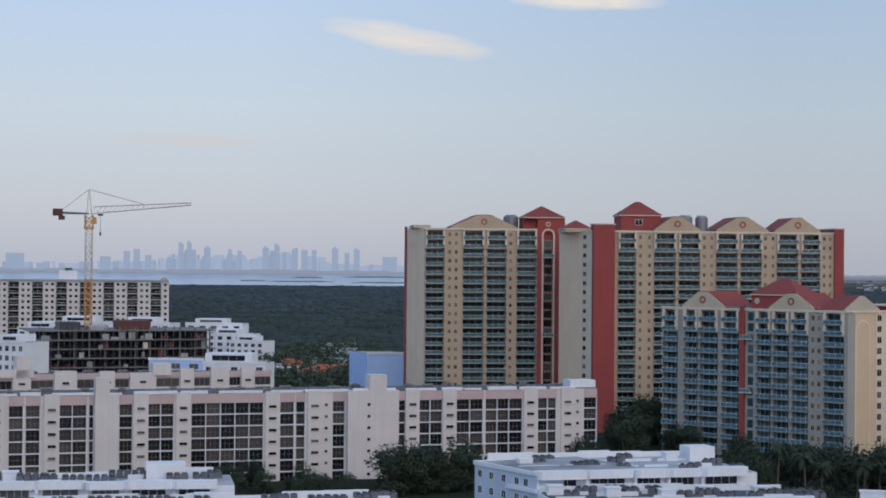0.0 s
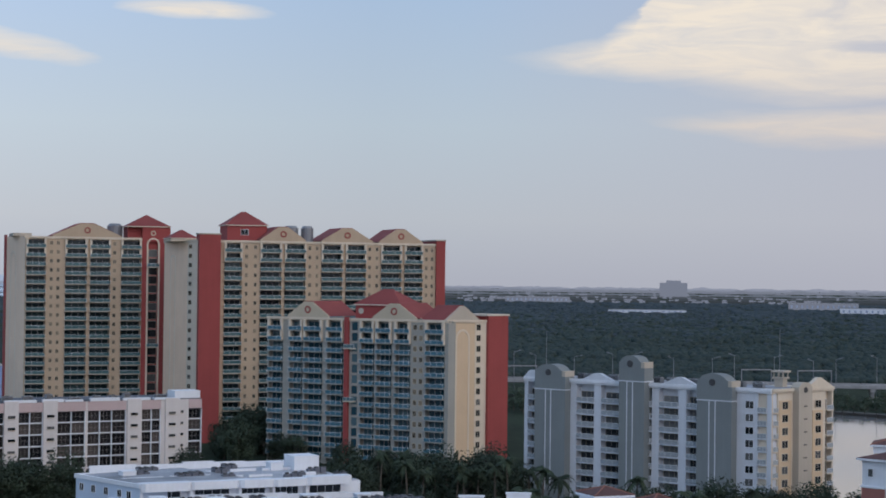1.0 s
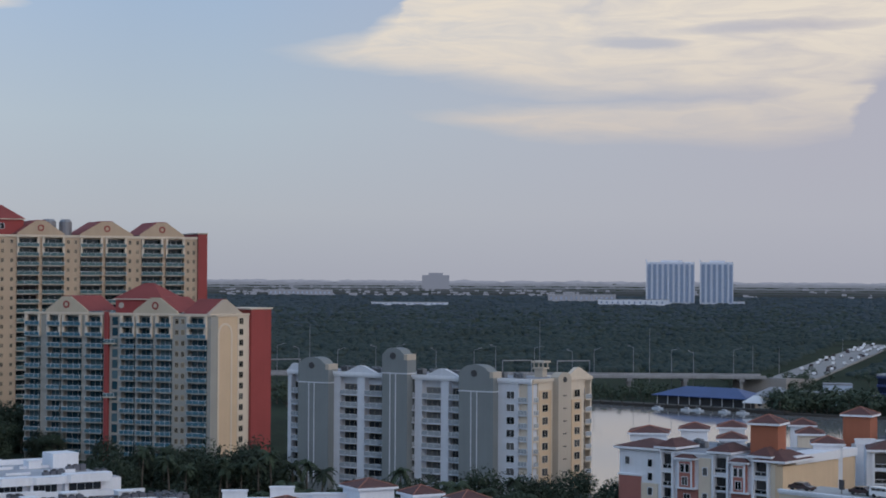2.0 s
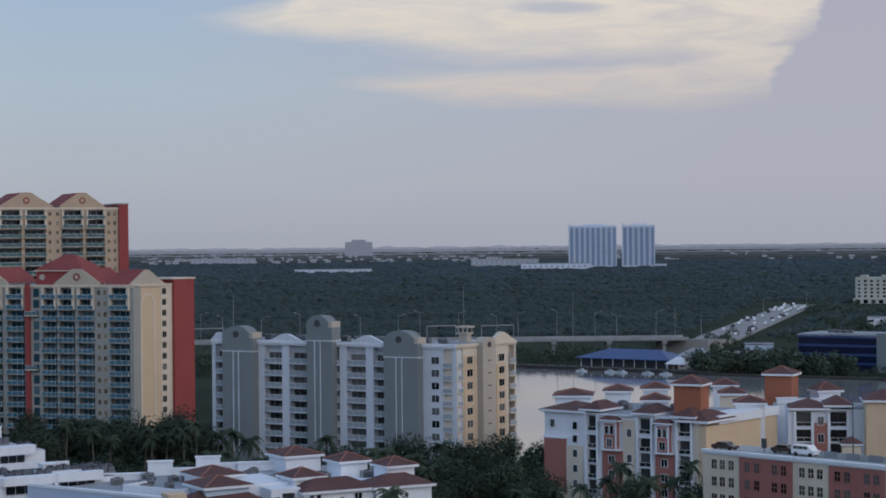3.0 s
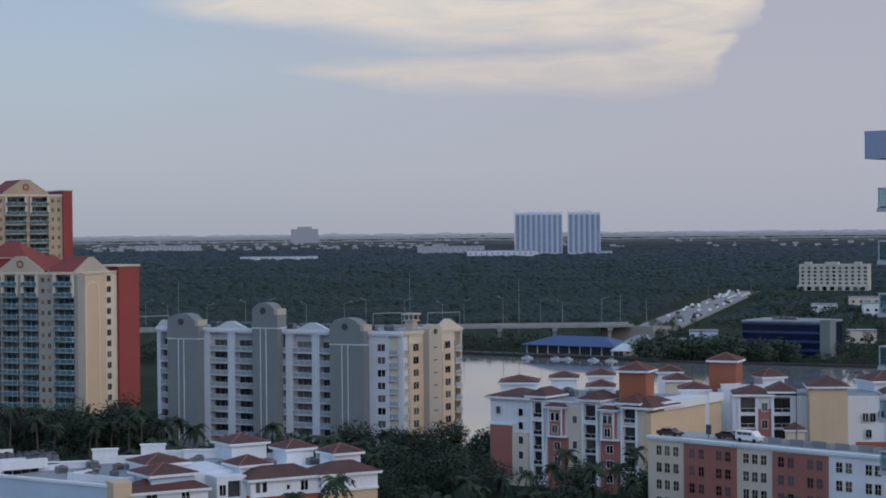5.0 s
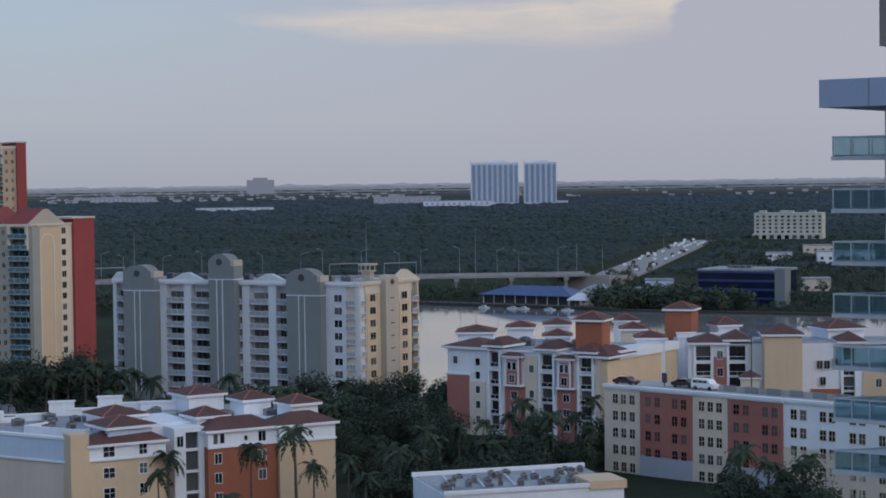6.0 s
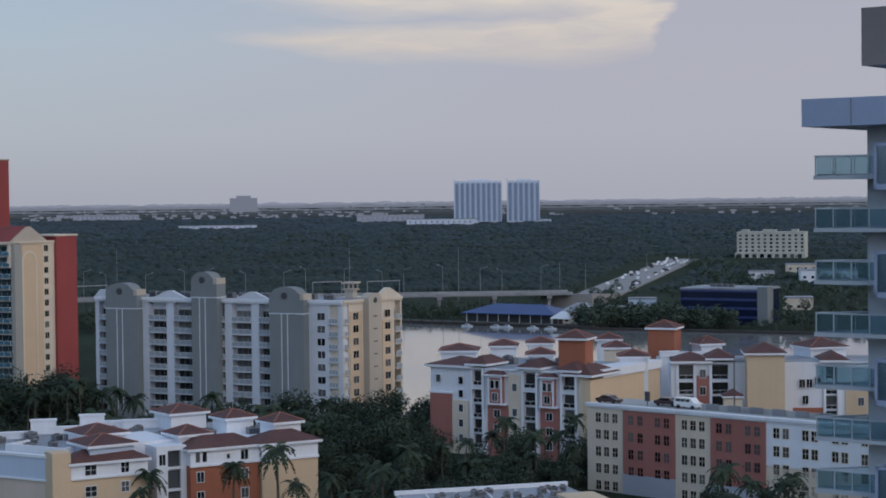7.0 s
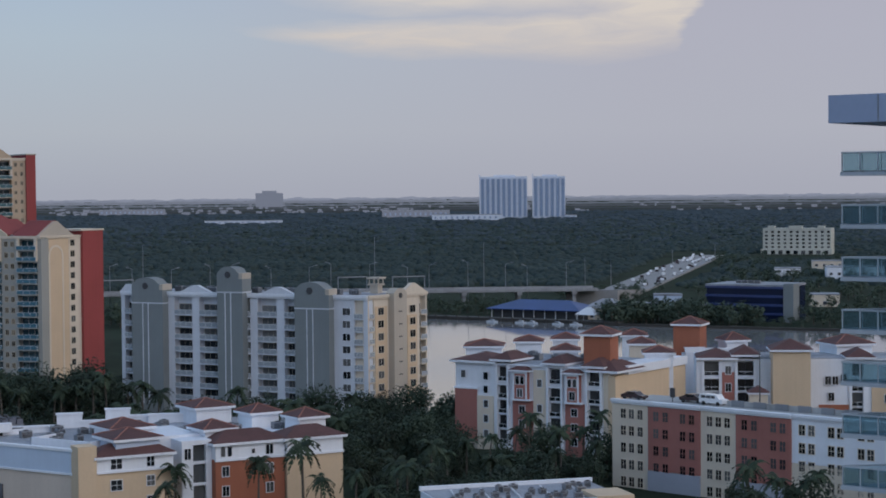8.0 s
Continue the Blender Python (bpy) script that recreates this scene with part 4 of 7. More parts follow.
def terracotta_flats():
    p, th, ln = line(25.14, 360, 29.92, 342)
    ob = thing("apartment_building", p, th, "white, red and cream flats under terracotta hip roofs", "building", "terracotta-roofed flats")
    top = 16.9
    I = Matrix.Identity(4)
    logs = [(9.9, 12.1), (21.4, 24.1), (29.9, 32.6)]
    s = piered_wall(34.4, 22, 0, top, 0.8, logs, 0.6)
    part("wall", s, M_WHITE, ob)
    for a, b in logs:
        dark_loggia(ob, a, b, [(13.5, 2.6), (10.2, 2.3), (7.3, 2.3), (4.4, 2.3), (1.5, 2.3)], I)
        s = Shape()
        s.lattice([a - 0.45, a, b, b + 0.45], [0.0, 0.05, 12.75, 13.1, top - 0.2, top], -0.5, 0.0)
        part("surround", s, M_WHITE, ob)
    for x0, x1, z0, z1, mat in ((-0.02, 5.1, 1.6, 11.6, M_BRICK), (5.15, 8.9, 0, 10.4, M_CREAM), (13.3, 17.9, 0, 10.0, M_BRICK), (18.0, 20.7, 0, 16.0, M_CREAM), (25.0, 29.2, 0, 10.0, M_BRICK), (33.3, 34.6, 0, 16.4, M_CREAM), (-0.05, 5.15, 0, 1.6, M_GREYTAN)):
        s = Shape()
        s.box(x0, x1, -0.22, 0.0, z0, z1)
        part("panel", s, mat, ob)
    for x0, x1 in ((13.3, 17.6), (25.0, 29.0)):
        s = Shape()
        s.box(x0 + 0.6, x1 - 0.6, -1.0, 0.0, 10.3, 15.6)
        bayw = part("oriel", s, M_BRICK, ob, "brick red oriel with white trim")
        s = Shape()
        for e in (x0 + 0.55, x1 - 0.9):
            s.box(e, e + 0.35, -1.08, -0.99, 10.3, 15.6)
        s.box(x0, x1, -1.1, 0, 10.0, 10.35)
        s.box(x0 + 0.55, x1 - 0.55, -1.08, -0.99, 15.2, 15.6)
        part("trim", s, M_WHITE, bayw)
        c = (x0 + x1) / 2
        window(bayw, c - 0.55, -1.04, 13.2, 0.8, 1.5, across=1)
        window(bayw, c + 0.55, -1.04, 13.2, 0.8, 1.5, across=1)
        window(bayw, c, -1.04, 10.8, 1.2, 1.5, across=2)
        s = Shape()
        s.hip(x0 + 0.2, x1 - 0.2, -1.1, 2.0, 15.9, 1.1, 0.4, 0, 1, 0.3)
        part("roof", s, (M_TILE, M_WHITE), ob, "terracotta tile hip roof")
        for z in (7.6, 4.8, 2.0):
            window(ob, c, -0.25, z, 1.3, 1.4, across=2, split=True)
    for x, zs in ((7.2, (13.6, 8.2, 5.3, 2.4)), (19.4, (12.8, 8.0, 5.2, 2.4)), (2.0, (13.8,)), (7.2, (11.0,))):
        for z in zs:
            window(ob, x, -0.25, z, 1.0, 1.4, across=1, frame=M_WHITE, split=True)
    s = Shape()
    s.box(-0.25, 5.3, -0.35, 0.0, 11.6, 11.95)
    s.box(-0.25, 34.6, -0.4, 0.0, top - 0.3, top)
    part("ledge", s, M_WHITE, ob)
    for k, (x0, x1, y1, z) in enumerate(((-0.3, 9.4, 9, top), (9.0, 13.0, 7, top + 0.5), (20.6, 25.0, 7, top + 0.3), (29.2, 33.4, 7, top + 0.1))):
        s = Shape()
        s.hip(x0, x1, -0.5, y1, z + 0.3, 1.5, 0.5, 0, 1, 0.4)
        part("roof", s, (M_TILE, M_WHITE), ob, "terracotta tile hip roof")
    # side wing in buff with a parapet and its own hip
    s = Shape()
    s.box(34.42, 36.0, -0.5, 28, 0, 15.6)
    part("wall", s, M_BUFF, ob, "buff side wall")
    s = Shape()
    s.box(31.0, 36.3, 4, 28.3, 15.61, 17.2)
    part("parapet", s, M_WHITE, ob)
    s = Shape()
    s.hip(30.5, 36.2, -0.6, 9.5, 16.6, 1.6, 0.6, 0, 1, 0.4)
    part("roof", s, (M_TILE, M_WHITE), ob, "terracotta tile hip roof")
    s = Shape()
    s.box(0.3, 34, 0.3, 21.7, top + 0.01, top + 0.12)
    part("roof_deck", s, M_ROOF, ob)
    for b0, b1, d, eave, wall, z0 in ((25.35, 26.75, 374, 18.6, M_WHITE, 16.9), (26.93, 27.94, 385, 18.6, M_WHITE, 0), (28.09, 29.06, 391, 18.6, M_WHITE, 0), (30.25, 31.15, 401, 18.6, M_WHITE, 0),
                                      (30.46, 31.39, 379, 18.6, M_CREAM, 0), (30.91, 32.0, 360, 18.4, M_WHITE, 0), (28.08, 29.07, 363, 18.6, M_WHITE, 16.9)):
        hip_turret(ob, b0, b1, d, z0, eave, 1.25, wall, th + 30)
    for b0, b1, d, eave in ((29.14, 30.22, 347, 23.0), (31.9, 32.95, 386, 22.1)):
        hip_turret(ob, b0, b1, d, 12, eave, 1.5, M_ORANGE, th + 12, label="orange rendered stair tower")
    a, th2, l2 = line(32.3, 383, 33.7, 386)
    m2 = ob.matrix_basis.inverted() @ pose(*a, 0, 0, th2)
    s = Shape()
    s.box(0, l2, 0, 12, 0, 16.2)
    part("rear_block", s, M_WHITE, ob, at=m2)
    s = Shape()
    s.box(0.3, l2 - 0.3, 0.3, 11.7, 16.21, 16.3)
    part("roof_deck", s, M_ROOF, ob, at=m2)
    for x0, x1, z in ((-0.2, l2 * 0.4, 17.2), (l2 * 0.4, l2 + 0.2, 16.9)):
        s = Shape()
        s.box(x0, x1, -0.3, 0.3, 16.22, z)
        s.box(x0 - 0.1, x1 + 0.1, -0.45, 0.45, z, z + 0.25)
        part("parapet", s, M_WHITE, ob, at=m2)
    for k in range(7):
        v = ob.matrix_basis @ Vector((6 + k * 4.0, 10 + 3 * math.sin(k * 1.9), top + 0.12))
        roof_unit(v, (1.6, 1.3, 1.2), th + 20 * math.sin(k * 3))
    return ob


def courtyard_wing():
    p, th, ln = line(32.62, 366, 40.0, 371)
    ob = thing("apartment_building", p, th, "white and red courtyard flats with a tall buff tower", "building", "terracotta-roofed flats")
    top = 16.6
    logs = [(1.5, 4.4), (8.0, 11.2), (30.2, 32.4), (41, 43)]
    part("wall", piered_wall(ln, 14, 0, top, 0.8, logs, 0.6), M_WHITE, ob)
    for a, b in logs:
        dark_loggia(ob, a, b, [(13.3, 2.6), (10.3, 2.4), (7.3, 2.4), (4.3, 2.4)], Matrix.Identity(4))
        s = Shape()
        s.lattice([a - 0.5, a, b, b + 0.5], [0.0, 0.05, 12.7, 13.0, top - 0.2, top], -0.5, 0.0)
        part("surround", s, M_WHITE, ob)
    for x0, x1, z0, z1, mat in ((5.0, 7.4, 0, 14.0, M_BRICK), (12.0, 18.0, 0, 16.0, M_WHITE), (23.8, 29.6, 0, 7.6, M_ORANGE), (34, 40.5, 0, 11, M_BUFF)):
        s = Shape()
        s.box(x0, x1, -0.3, 0, z0, z1)
        part("panel", s, mat, ob)
    for x, z in ((6.2, 13.6), (6.2, 10.2), (25.6, 11.6), (27.0, 11.6), (26.2, 8.4), (37, 8), (39, 12.2), (28.6, 12), (26, 4.0)):
        window(ob, x, -0.33, z, 1.1, 1.6, across=2, split=True)
    for x0, x1, e in ((0.4, 7.6, 0.3), (7.2, 12.0, 0.9), (29.4, 34.4, 0.4)):
        s = Shape()
        s.hip(x0, x1, -0.6, 8, top + e, 1.6, 0.5, 0, 1, 0.4)
        part("roof", s, (M_TILE, M_WHITE), ob, "terracotta tile hip roof")
    s = Shape()
    s.box(13.6, 20.8, -5.5, 3, 0, 18.4)
    tower = part("turret", s, M_BUFF, ob, "tall buff stair tower", at=(0.9, 0, 0))
    s = Shape()
    s.hip(13.6, 20.8, -5.5, 3, 18.9, 1.9, 0.6, 0, 1, 0.4)
    part("roof", s, (M_TILE, M_WHITE), tower, "terracotta tile hip roof")
    hip_turret(ob, 33.3, 34.17, 388, 0, 18.6, 1.6, M_WHITE, th + 20)
    hip_turret(ob, 36.4, 37.88, 378, 0, 18.8, 1.7, M_WHITE, th + 20)
    s = Shape()
    s.box(0.3, ln, 0.3, 13.7, top + 0.01, top + 0.12)
    part("roof_deck", s, M_ROOF, ob)
    k = thing("kiosk", spot(34.5, 352), th, "small white kiosk with a terracotta roof", "kiosk")
    s = Shape()
    s.box(-1.7, 1.7, -1.7, 1.7, 0, 11.4)
    part("wall", s, M_CREAM, k)
    s = Shape()
    s.hip(-1.7, 1.7, -1.7, 1.7, 11.7, 1.3, 0.4, 0, 1, 0.3)
    part("roof", s, (M_TILE, M_WHITE), k)
    pole = thing("lamp_post", spot(34.55, 330), 0, "slim dark lamp post in the courtyard", "lamp post")
    s = Shape()
    s.rod((0, 0, 0), (0, 0, 21.5), 0.16, r2=0.10)
    part("pole", s, M_DARKFRAME, pole)
    return ob


def brick_garage():
    p, th, ln = line(30.03, 312, 39.4, 280.5)
    ob = thing("parking_garage", p, th, "brick red and cream parking garage with square windows", "building")
    top, pitch = 14.4, 2.86
    part("wall", (lambda s: (s.box(0, ln, 0, 11, 0, top), s)[1])(Shape()), M_CREAM, ob)
    bands = [(0, 7.6, M_CREAM), (7.6, 18.1, M_BRICK), (18.1, 25.0, M_CREAM), (25.0, 35.3, M_BRICK), (35.3, ln, M_WHITE)]
    for a, b, mat in bands:
        s = Shape()
        out = 0.35 if mat is M_BRICK else 0.15
        if mat is M_WHITE:
            s.box(a, b, -out, 0, 7.2, top)
            low = Shape()
            low.box(a, b, -out - 0.05, 0, 0, 7.0)
            part("panel", low, M_CREAM, ob)
        elif mat is M_BRICK:
            s.box(a, b, -out, 0, 3.4, top)
            low = Shape()
            low.box(a, b, -out - 0.1, 0, 0, 3.3)
            part("panel", low, M_SLATEPALE, ob)
        else:
            s.box(a, b, -out, 0, 0, top)
        part("panel", s, mat, ob)
        c = Shape()
        c.box(a - 0.1, b + 0.1, -out - 0.4, 0.4, top, top + 0.45)
        c.box(a, b, -out - 0.2, 0.2, top - 0.3, top)
        part("cornice", c, M_WHITE, ob)
    xs = {2.4: 0, 4.1: 0, 5.9: 0, 9.3: 1, 11.2: 1, 14.7: 1, 16.5: 1, 19.9: 0, 21.6: 0, 23.3: 0, 26.7: 1, 28.5: 1, 32.1: 1, 33.8: 1, 37.2: 0, 38.9: 0, 42.4: 0, 44.0: 0, 47.6: 0, 49.2: 0, 52.6: 0, 54.2: 0}
    for x, k in xs.items():
        for f in range(5):
            window(ob, x, -0.38 if k else -0.18, top - 2.7 - f * pitch, 1.05, 1.55, across=2, down=2, frame=M_BRICK if k else M_CREAM, bar=0.10, split=True)
    s = Shape()
    s.box(0.4, ln, 0.5, 10.8, top + 0.01, top + 0.14)
    part("roof_deck", s, M_CONC, ob)
    s = Shape()
    s.box(20, ln, 4.6, 4.9, top + 0.15, top + 1.05)
    part("parapet", s, M_CONC, ob, "grey concrete roof parapet")
    for k in range(8):
        s = Shape()
        s.box(21 + k * 4.2, 23.4 + k * 4.2, 4.42, 4.6, top + 0.15, top + 1.2)
        part("parapet_panel", s, M_STEEL, ob)
    return ob


M_SLATEPALE = material("pale_grey_render", (0.36, 0.37, 0.42), 0.85, vary=0.06)


def parked_car(where, turn, paint, label, tall=1.45, length=4.5, van=False):
    ob = thing("car", where, turn, label, "car", "cars on the garage roof")
    w = 0.9
    s = Shape()
    if van:
        pts = [(-2.3, 0.35), (2.3, 0.35), (2.3, 0.95), (1.65, 1.05), (1.0, 1.75), (-2.1, 1.8), (-2.3, 1.2)]
    else:
        pts = [(-2.2, 0.35), (2.2, 0.35), (2.2, 0.75), (1.2, 0.9), (0.6, 1.4), (-0.9, 1.42), (-1.7, 0.95), (-2.2, 0.9)]
    s.profile(pts, -w, w)
    body = part("body", s, paint, ob)
    g = Shape()
    if van:
        for a, b in ((-1.9, -1.0), (-0.9, 0.0), (0.1, 0.85)):
            g.box(a, b, -w - 0.02, w + 0.02, 1.15, 1.6)
    else:
        g.box(-0.85, -0.1, -w - 0.02, w + 0.02, 0.95, 1.3)
        g.box(0.0, 0.55, -w - 0.02, w + 0.02, 0.95, 1.3)
    part("side_window", g, M_GLASS, body)
    for x in (-1.4, 1.4):
        for y in (-w + 0.05, w - 0.05):
            t = Shape()
            t.rod((x, y - 0.12, 0.33), (x, y + 0.12, 0.33), 0.33, sides=12)
            part("wheel", t, M_TYRE, ob)
    return ob


M_TYRE = material("tyre_rubber", (0.02, 0.02, 0.02), 0.9, vary=0.1)
M_CARWHITE = material("white_car_paint", (0.75, 0.75, 0.77), 0.25, vary=0.02)
M_CARDARK = material("dark_car_paint", (0.05, 0.03, 0.03), 0.25, vary=0.05)

terracotta_flats()
courtyard_wing()
garage = brick_garage()
gm = garage.matrix_basis
gth = math.degrees(gm.to_euler().z)
parked_car(gm @ Vector((17.4, 4.6, 14.55)), gth, M_CARWHITE, "white van parked on the garage roof", van=True)
parked_car(gm @ Vector((12.6, 5.6, 14.55)), gth + 6, M_CARDARK, "dark red car parked on the garage roof")
parked_car(gm @ Vector((2.4, 2.9, 14.55)), gth + 3, M_CARDARK, "dark car parked on the garage roof edge")
post = thing("sign_post", gm @ Vector((9.4, 4.2, 14.55)), gth, "short brown sign on the garage roof", "sign")
s = Shape()
s.box(-0.06, 0.06, -0.06, 0.06, 0, 1.2)
part("pole", s, M_DARKFRAME, post)
s = Shape()
s.box(-0.45, 0.45, -0.15, 0.15, 0.7, 2.3)
part("panel", s, M_DARKFRAME, post)


# ---- the nearer white, buff and orange flats ----
def buff_flats():
    p, th, ln = line(13.75, 272, 21.58, 288)
    ob = thing("apartment_building", p, th, "white and buff flats with orange bays and terracotta roofs", "building", "terracotta-roofed flats")
    top = 12.4
    I = Matrix.Identity(4)
    # long side running away
    q, th2, l2 = line(10.3, 289, 13.75, 272)
    m = ob.matrix_basis.inverted() @ pose(*q, 0, 0, th2)
    s = Shape()
    s.box(-8, l2, 0, 12, 0, 9.1)
    part("wall", s, M_PALEBUFF, ob, "pale buff rendered lower side wall", at=m)
    s = Shape()
    s.box(-8, l2, -0.15, 0.5, 9.1, 12.7)
    part("wall", s, M_BLUEWHITE, ob, "white upper side wall with sky blue put into its colour", at=m)
    s = Shape()
    s.box(-8, l2, -0.35, 0.6, 12.4, 12.8)
    s.box(-8, l2, -0.3, 0.0, 8.95, 9.25)
    part("ledge", s, M_WHITE, ob, at=m)
    s = Shape()
    s.box(3.0, 6.6, -0.4, -0.02, 0, 6.6)
    part("panel", s, M_DARKROOF, ob, "dark grey garage opening", at=m)
    s = Shape()
    s.box(-1.6, 1.2, -0.4, 3.0, 0, 13.4)
    part("pier", s, M_BUFF, ob, "buff corner pier")
    s = Shape()
    s.box(1.2, 13.2, 0, 14, 0, 9.4)
    part("wall", s, M_BUFF, ob, "buff rendered wall")
    s = Shape()
    s.box(1.2, 13.2, -0.06, 13, 9.41, 11.4)
    part("wall", s, M_WHITE, ob, "white upper wall")
    s = Shape()
    s.box(1.1, 13.4, -0.3, 0.2, 9.2, 9.5)
    part("ledge", s, M_WHITE, ob)
    s = Shape()
    s.hip(1.4, 13.0, 0, 5.0, 11.7, 1.6, 0.6, 0, 1, 0.4)
    part("roof", s, (M_TILE, M_WHITE), ob, "terracotta tile hip roof")
    for x, z, w in ((4.3, 9.75, 1.7), (9.6, 9.75, 1.2), (4.3, 6.6, 1.7), (9.6, 6.9, 1.2), (9.6, 3.9, 1.2), (4.3, 3.6, 1.7)):
        window(ob, x, -0.09, z, w, 1.5, across=2, down=2, frame=M_WHITE, split=True)
    # recess with glazed stair, then the orange bay
    s = Shape()
    s.box(13.4, 20.0, 6, 18, 0, 13.2)
    part("wall", s, M_WHITE, ob)
    part("wall", piered_wall(4.8, 4.5, 0, 12.8, 0.7, [(1.8, 3.9)]), M_WHITE, ob, "white stair bay", at=(15.2, 1.5, 0))
    s = Shape()
    s.box(17.0, 19.1, 1.5, 2.2, 12.1, 12.8)
    part("lintel", s, M_WHITE, ob)
    for z in (9.6, 6.3, 3.1, 0.2):
        window(ob, 18.05, 2.16, z, 1.9, 2.6, across=2, frame=M_DARKFRAME, split=True)
        s = Shape()
        s.box(16.9, 19.2, 1.45, 2.1, z - 0.35, z)
        part("floor_band", s, M_WHITE, ob)
    window(ob, 16.1, 1.46, 10.0, 1.0, 1.6, split=True)
    for x0, x1, mat, y in ((20.0, 31.5, M_ORANGE, 0.0), (31.6, 41.2, M_BUFF, -0.6)):
        s = Shape()
        s.box(x0, x1, y, 18, 0, 9.7)
        part("wall", s, mat, ob, "rendered lower wall")
        s = Shape()
        s.box(x0, x1, y - 0.06, 18, 9.71, 12.0)
        part("wall", s, M_WHITE, ob, "white upper wall")
        s = Shape()
        s.box(x0 - 0.1, x1 + 0.1, y - 0.3, y, 9.5, 9.85)
        part("ledge", s, M_WHITE, ob)
        s = Shape()
        s.hip(x0, x1, y, y + 6.0, 12.3, 1.6, 0.6, 0, 1, 0.4)
        part("roof", s, (M_TILE, M_WHITE), ob, "terracotta tile hip roof")
    for x, z, w, y in ((21.2, 10.2, 0.7, 0), (22.3, 10.2, 0.7, 0), (28.9, 10.1, 1.2, 0), (26.2, 10.4, 0.5, 0), (21.6, 7.2, 1.1, 0), (21.6, 4.2, 1.1, 0), (28.9, 7.2, 1.2, 0), (28.9, 4.2, 1.2, 0), (21.6, 1.2, 1.1, 0), (34.9, 10.2, 0.9, -0.6), (36.8, 10.4, 0.5, -0.6)):
        window(ob, x, y - 0.09, z, w, 1.5 if w > 0.5 else 0.7, across=1 if w < 1 else 2, split=True)
    # roof terrace behind
    s = Shape()
    s.box(-2.4, 41, 6.2, 34, 0, 11.6)
    part("rear_block", s, M_WHITE, ob)
    s = Shape()
    s.box(-2.0, 40.6, 6.6, 33.6, 11.61, 11.75)
    part("roof_deck", s, M_ROOF, ob)
    for b0, b1, d, eave, mat in ((14.06, 15.89, 276, 13.9, M_BLUEWHITE), (13.98, 15.67, 289, 13.9, M_WHITE), (16.6, 18.1, 308, 14.6, M_WHITE), (18.39, 19.56, 299, 14.6, M_WHITE), (19.85, 21.02, 292, 14.6, M_WHITE), (16.94, 18.18, 284, 14.0, M_WHITE)):
        hip_turret(ob, b0, b1, d, 8, eave, 1.25, mat, th + 4)
    for b0, b1, d, z in ((10.3, 12.8, 303, 12.6), (12.83, 13.6, 308, 13.9), (13.56, 14.35, 308, 12.6), (14.3, 15.05, 312, 14.0), (15.05, 15.6, 312, 12.8), (15.6, 16.7, 311, 13.0)):
        a, b = spot(b0, d), spot(b1, d)
        w = (b - a).length
        mm = ob.matrix_basis.inverted() @ pose(a.x, a.y, 0, 0, 0, math.degrees(math.atan2(b.y - a.y, b.x - a.x)))
        s = Shape()
        s.box(0, w, 0, 0.6, 0, z)
        s.box(-0.15, w + 0.15, -0.2, 0.8, z, z + 0.3)
        part("parapet", s, M_WHITE, ob, at=mm)
    rnd = random.Random(9)
    for k in range(34):
        x, y = rnd.uniform(-2, 39), rnd.uniform(13, 31)
        roof_unit(ob.matrix_basis @ Vector((x, y, 11.75)), (rnd.uniform(1.0, 2.0), 1.2, rnd.uniform(0.8, 1.4)), th + rnd.uniform(-10, 10))
    # side roof, lower pen with a buff inner wall
    s = Shape()
    s.box(-6, l2 - 2, 0.7, 26, 9.0, 11.6)
    part("rear_block", s, M_WHITE, ob, at=m)
    s = Shape()
    s.box(-5.8, l2 - 2.2, 0.9, 25.8, 11.61, 11.72)
    part("roof_deck", s, M_ROOF, ob, at=m)
    s = Shape()
    s.box(8, 20, 4.6, 5.0, 11.73, 13.2)
    s.box(19.6, 20, 5.0, 9.5, 11.73, 13.2)
    s.box(8, 8.4, 5.0, 9.5, 11.73, 13.2)
    part("parapet", s, M_WHITE, ob, at=m)
    return ob


# White render with the blue of sky-lit shade put into its colour.
M_BLUEWHITE = material("sky_tinted_white_render", (0.50, 0.58, 0.70), 0.85, vary=0.05, streak=0.5)
buff_flats()


M_CONDENSER = material("dark_grey_condenser_casing", (0.115, 0.12, 0.145), 0.6, vary=0.2)


def condensers(where, across, rows, turn):
    """A bank of low condenser units on a shared rail frame, with fan grilles on top."""
    ob = thing("air_conditioner", where, turn, "bank of dark grey condenser units on a roof frame", "air conditioner", "roof units")
    casing, grille, rail = Shape(), Shape(), Shape()
    for i in range(across):
        for j in range(rows):
            x, y = 1.25 * i, 1.35 * j
            casing.box(x, x + 1.05, y, y + 1.1, 0.25, 1.05 + 0.12 * ((i + 2 * j) % 3))
            grille.rod((x + 0.52, y + 0.55, 1.0), (x + 0.52, y + 0.55, 1.38), 0.4, sides=8)
    for j in range(rows):
        rail.box(-0.2, 1.25 * across, 1.35 * j + 0.1, 1.35 * j + 0.25, 0, 0.25)
        rail.box(-0.2, 1.25 * across, 1.35 * j + 0.85, 1.35 * j + 1.0, 0, 0.25)
    tagged(part("casing", casing, M_CONDENSER, ob), kind="stuff")
    tagged(part("fan_grille", grille, M_DARKFRAME, ob), kind="stuff")
    tagged(part("rail_frame", rail, M_STEEL, ob), kind="stuff")
    return ob


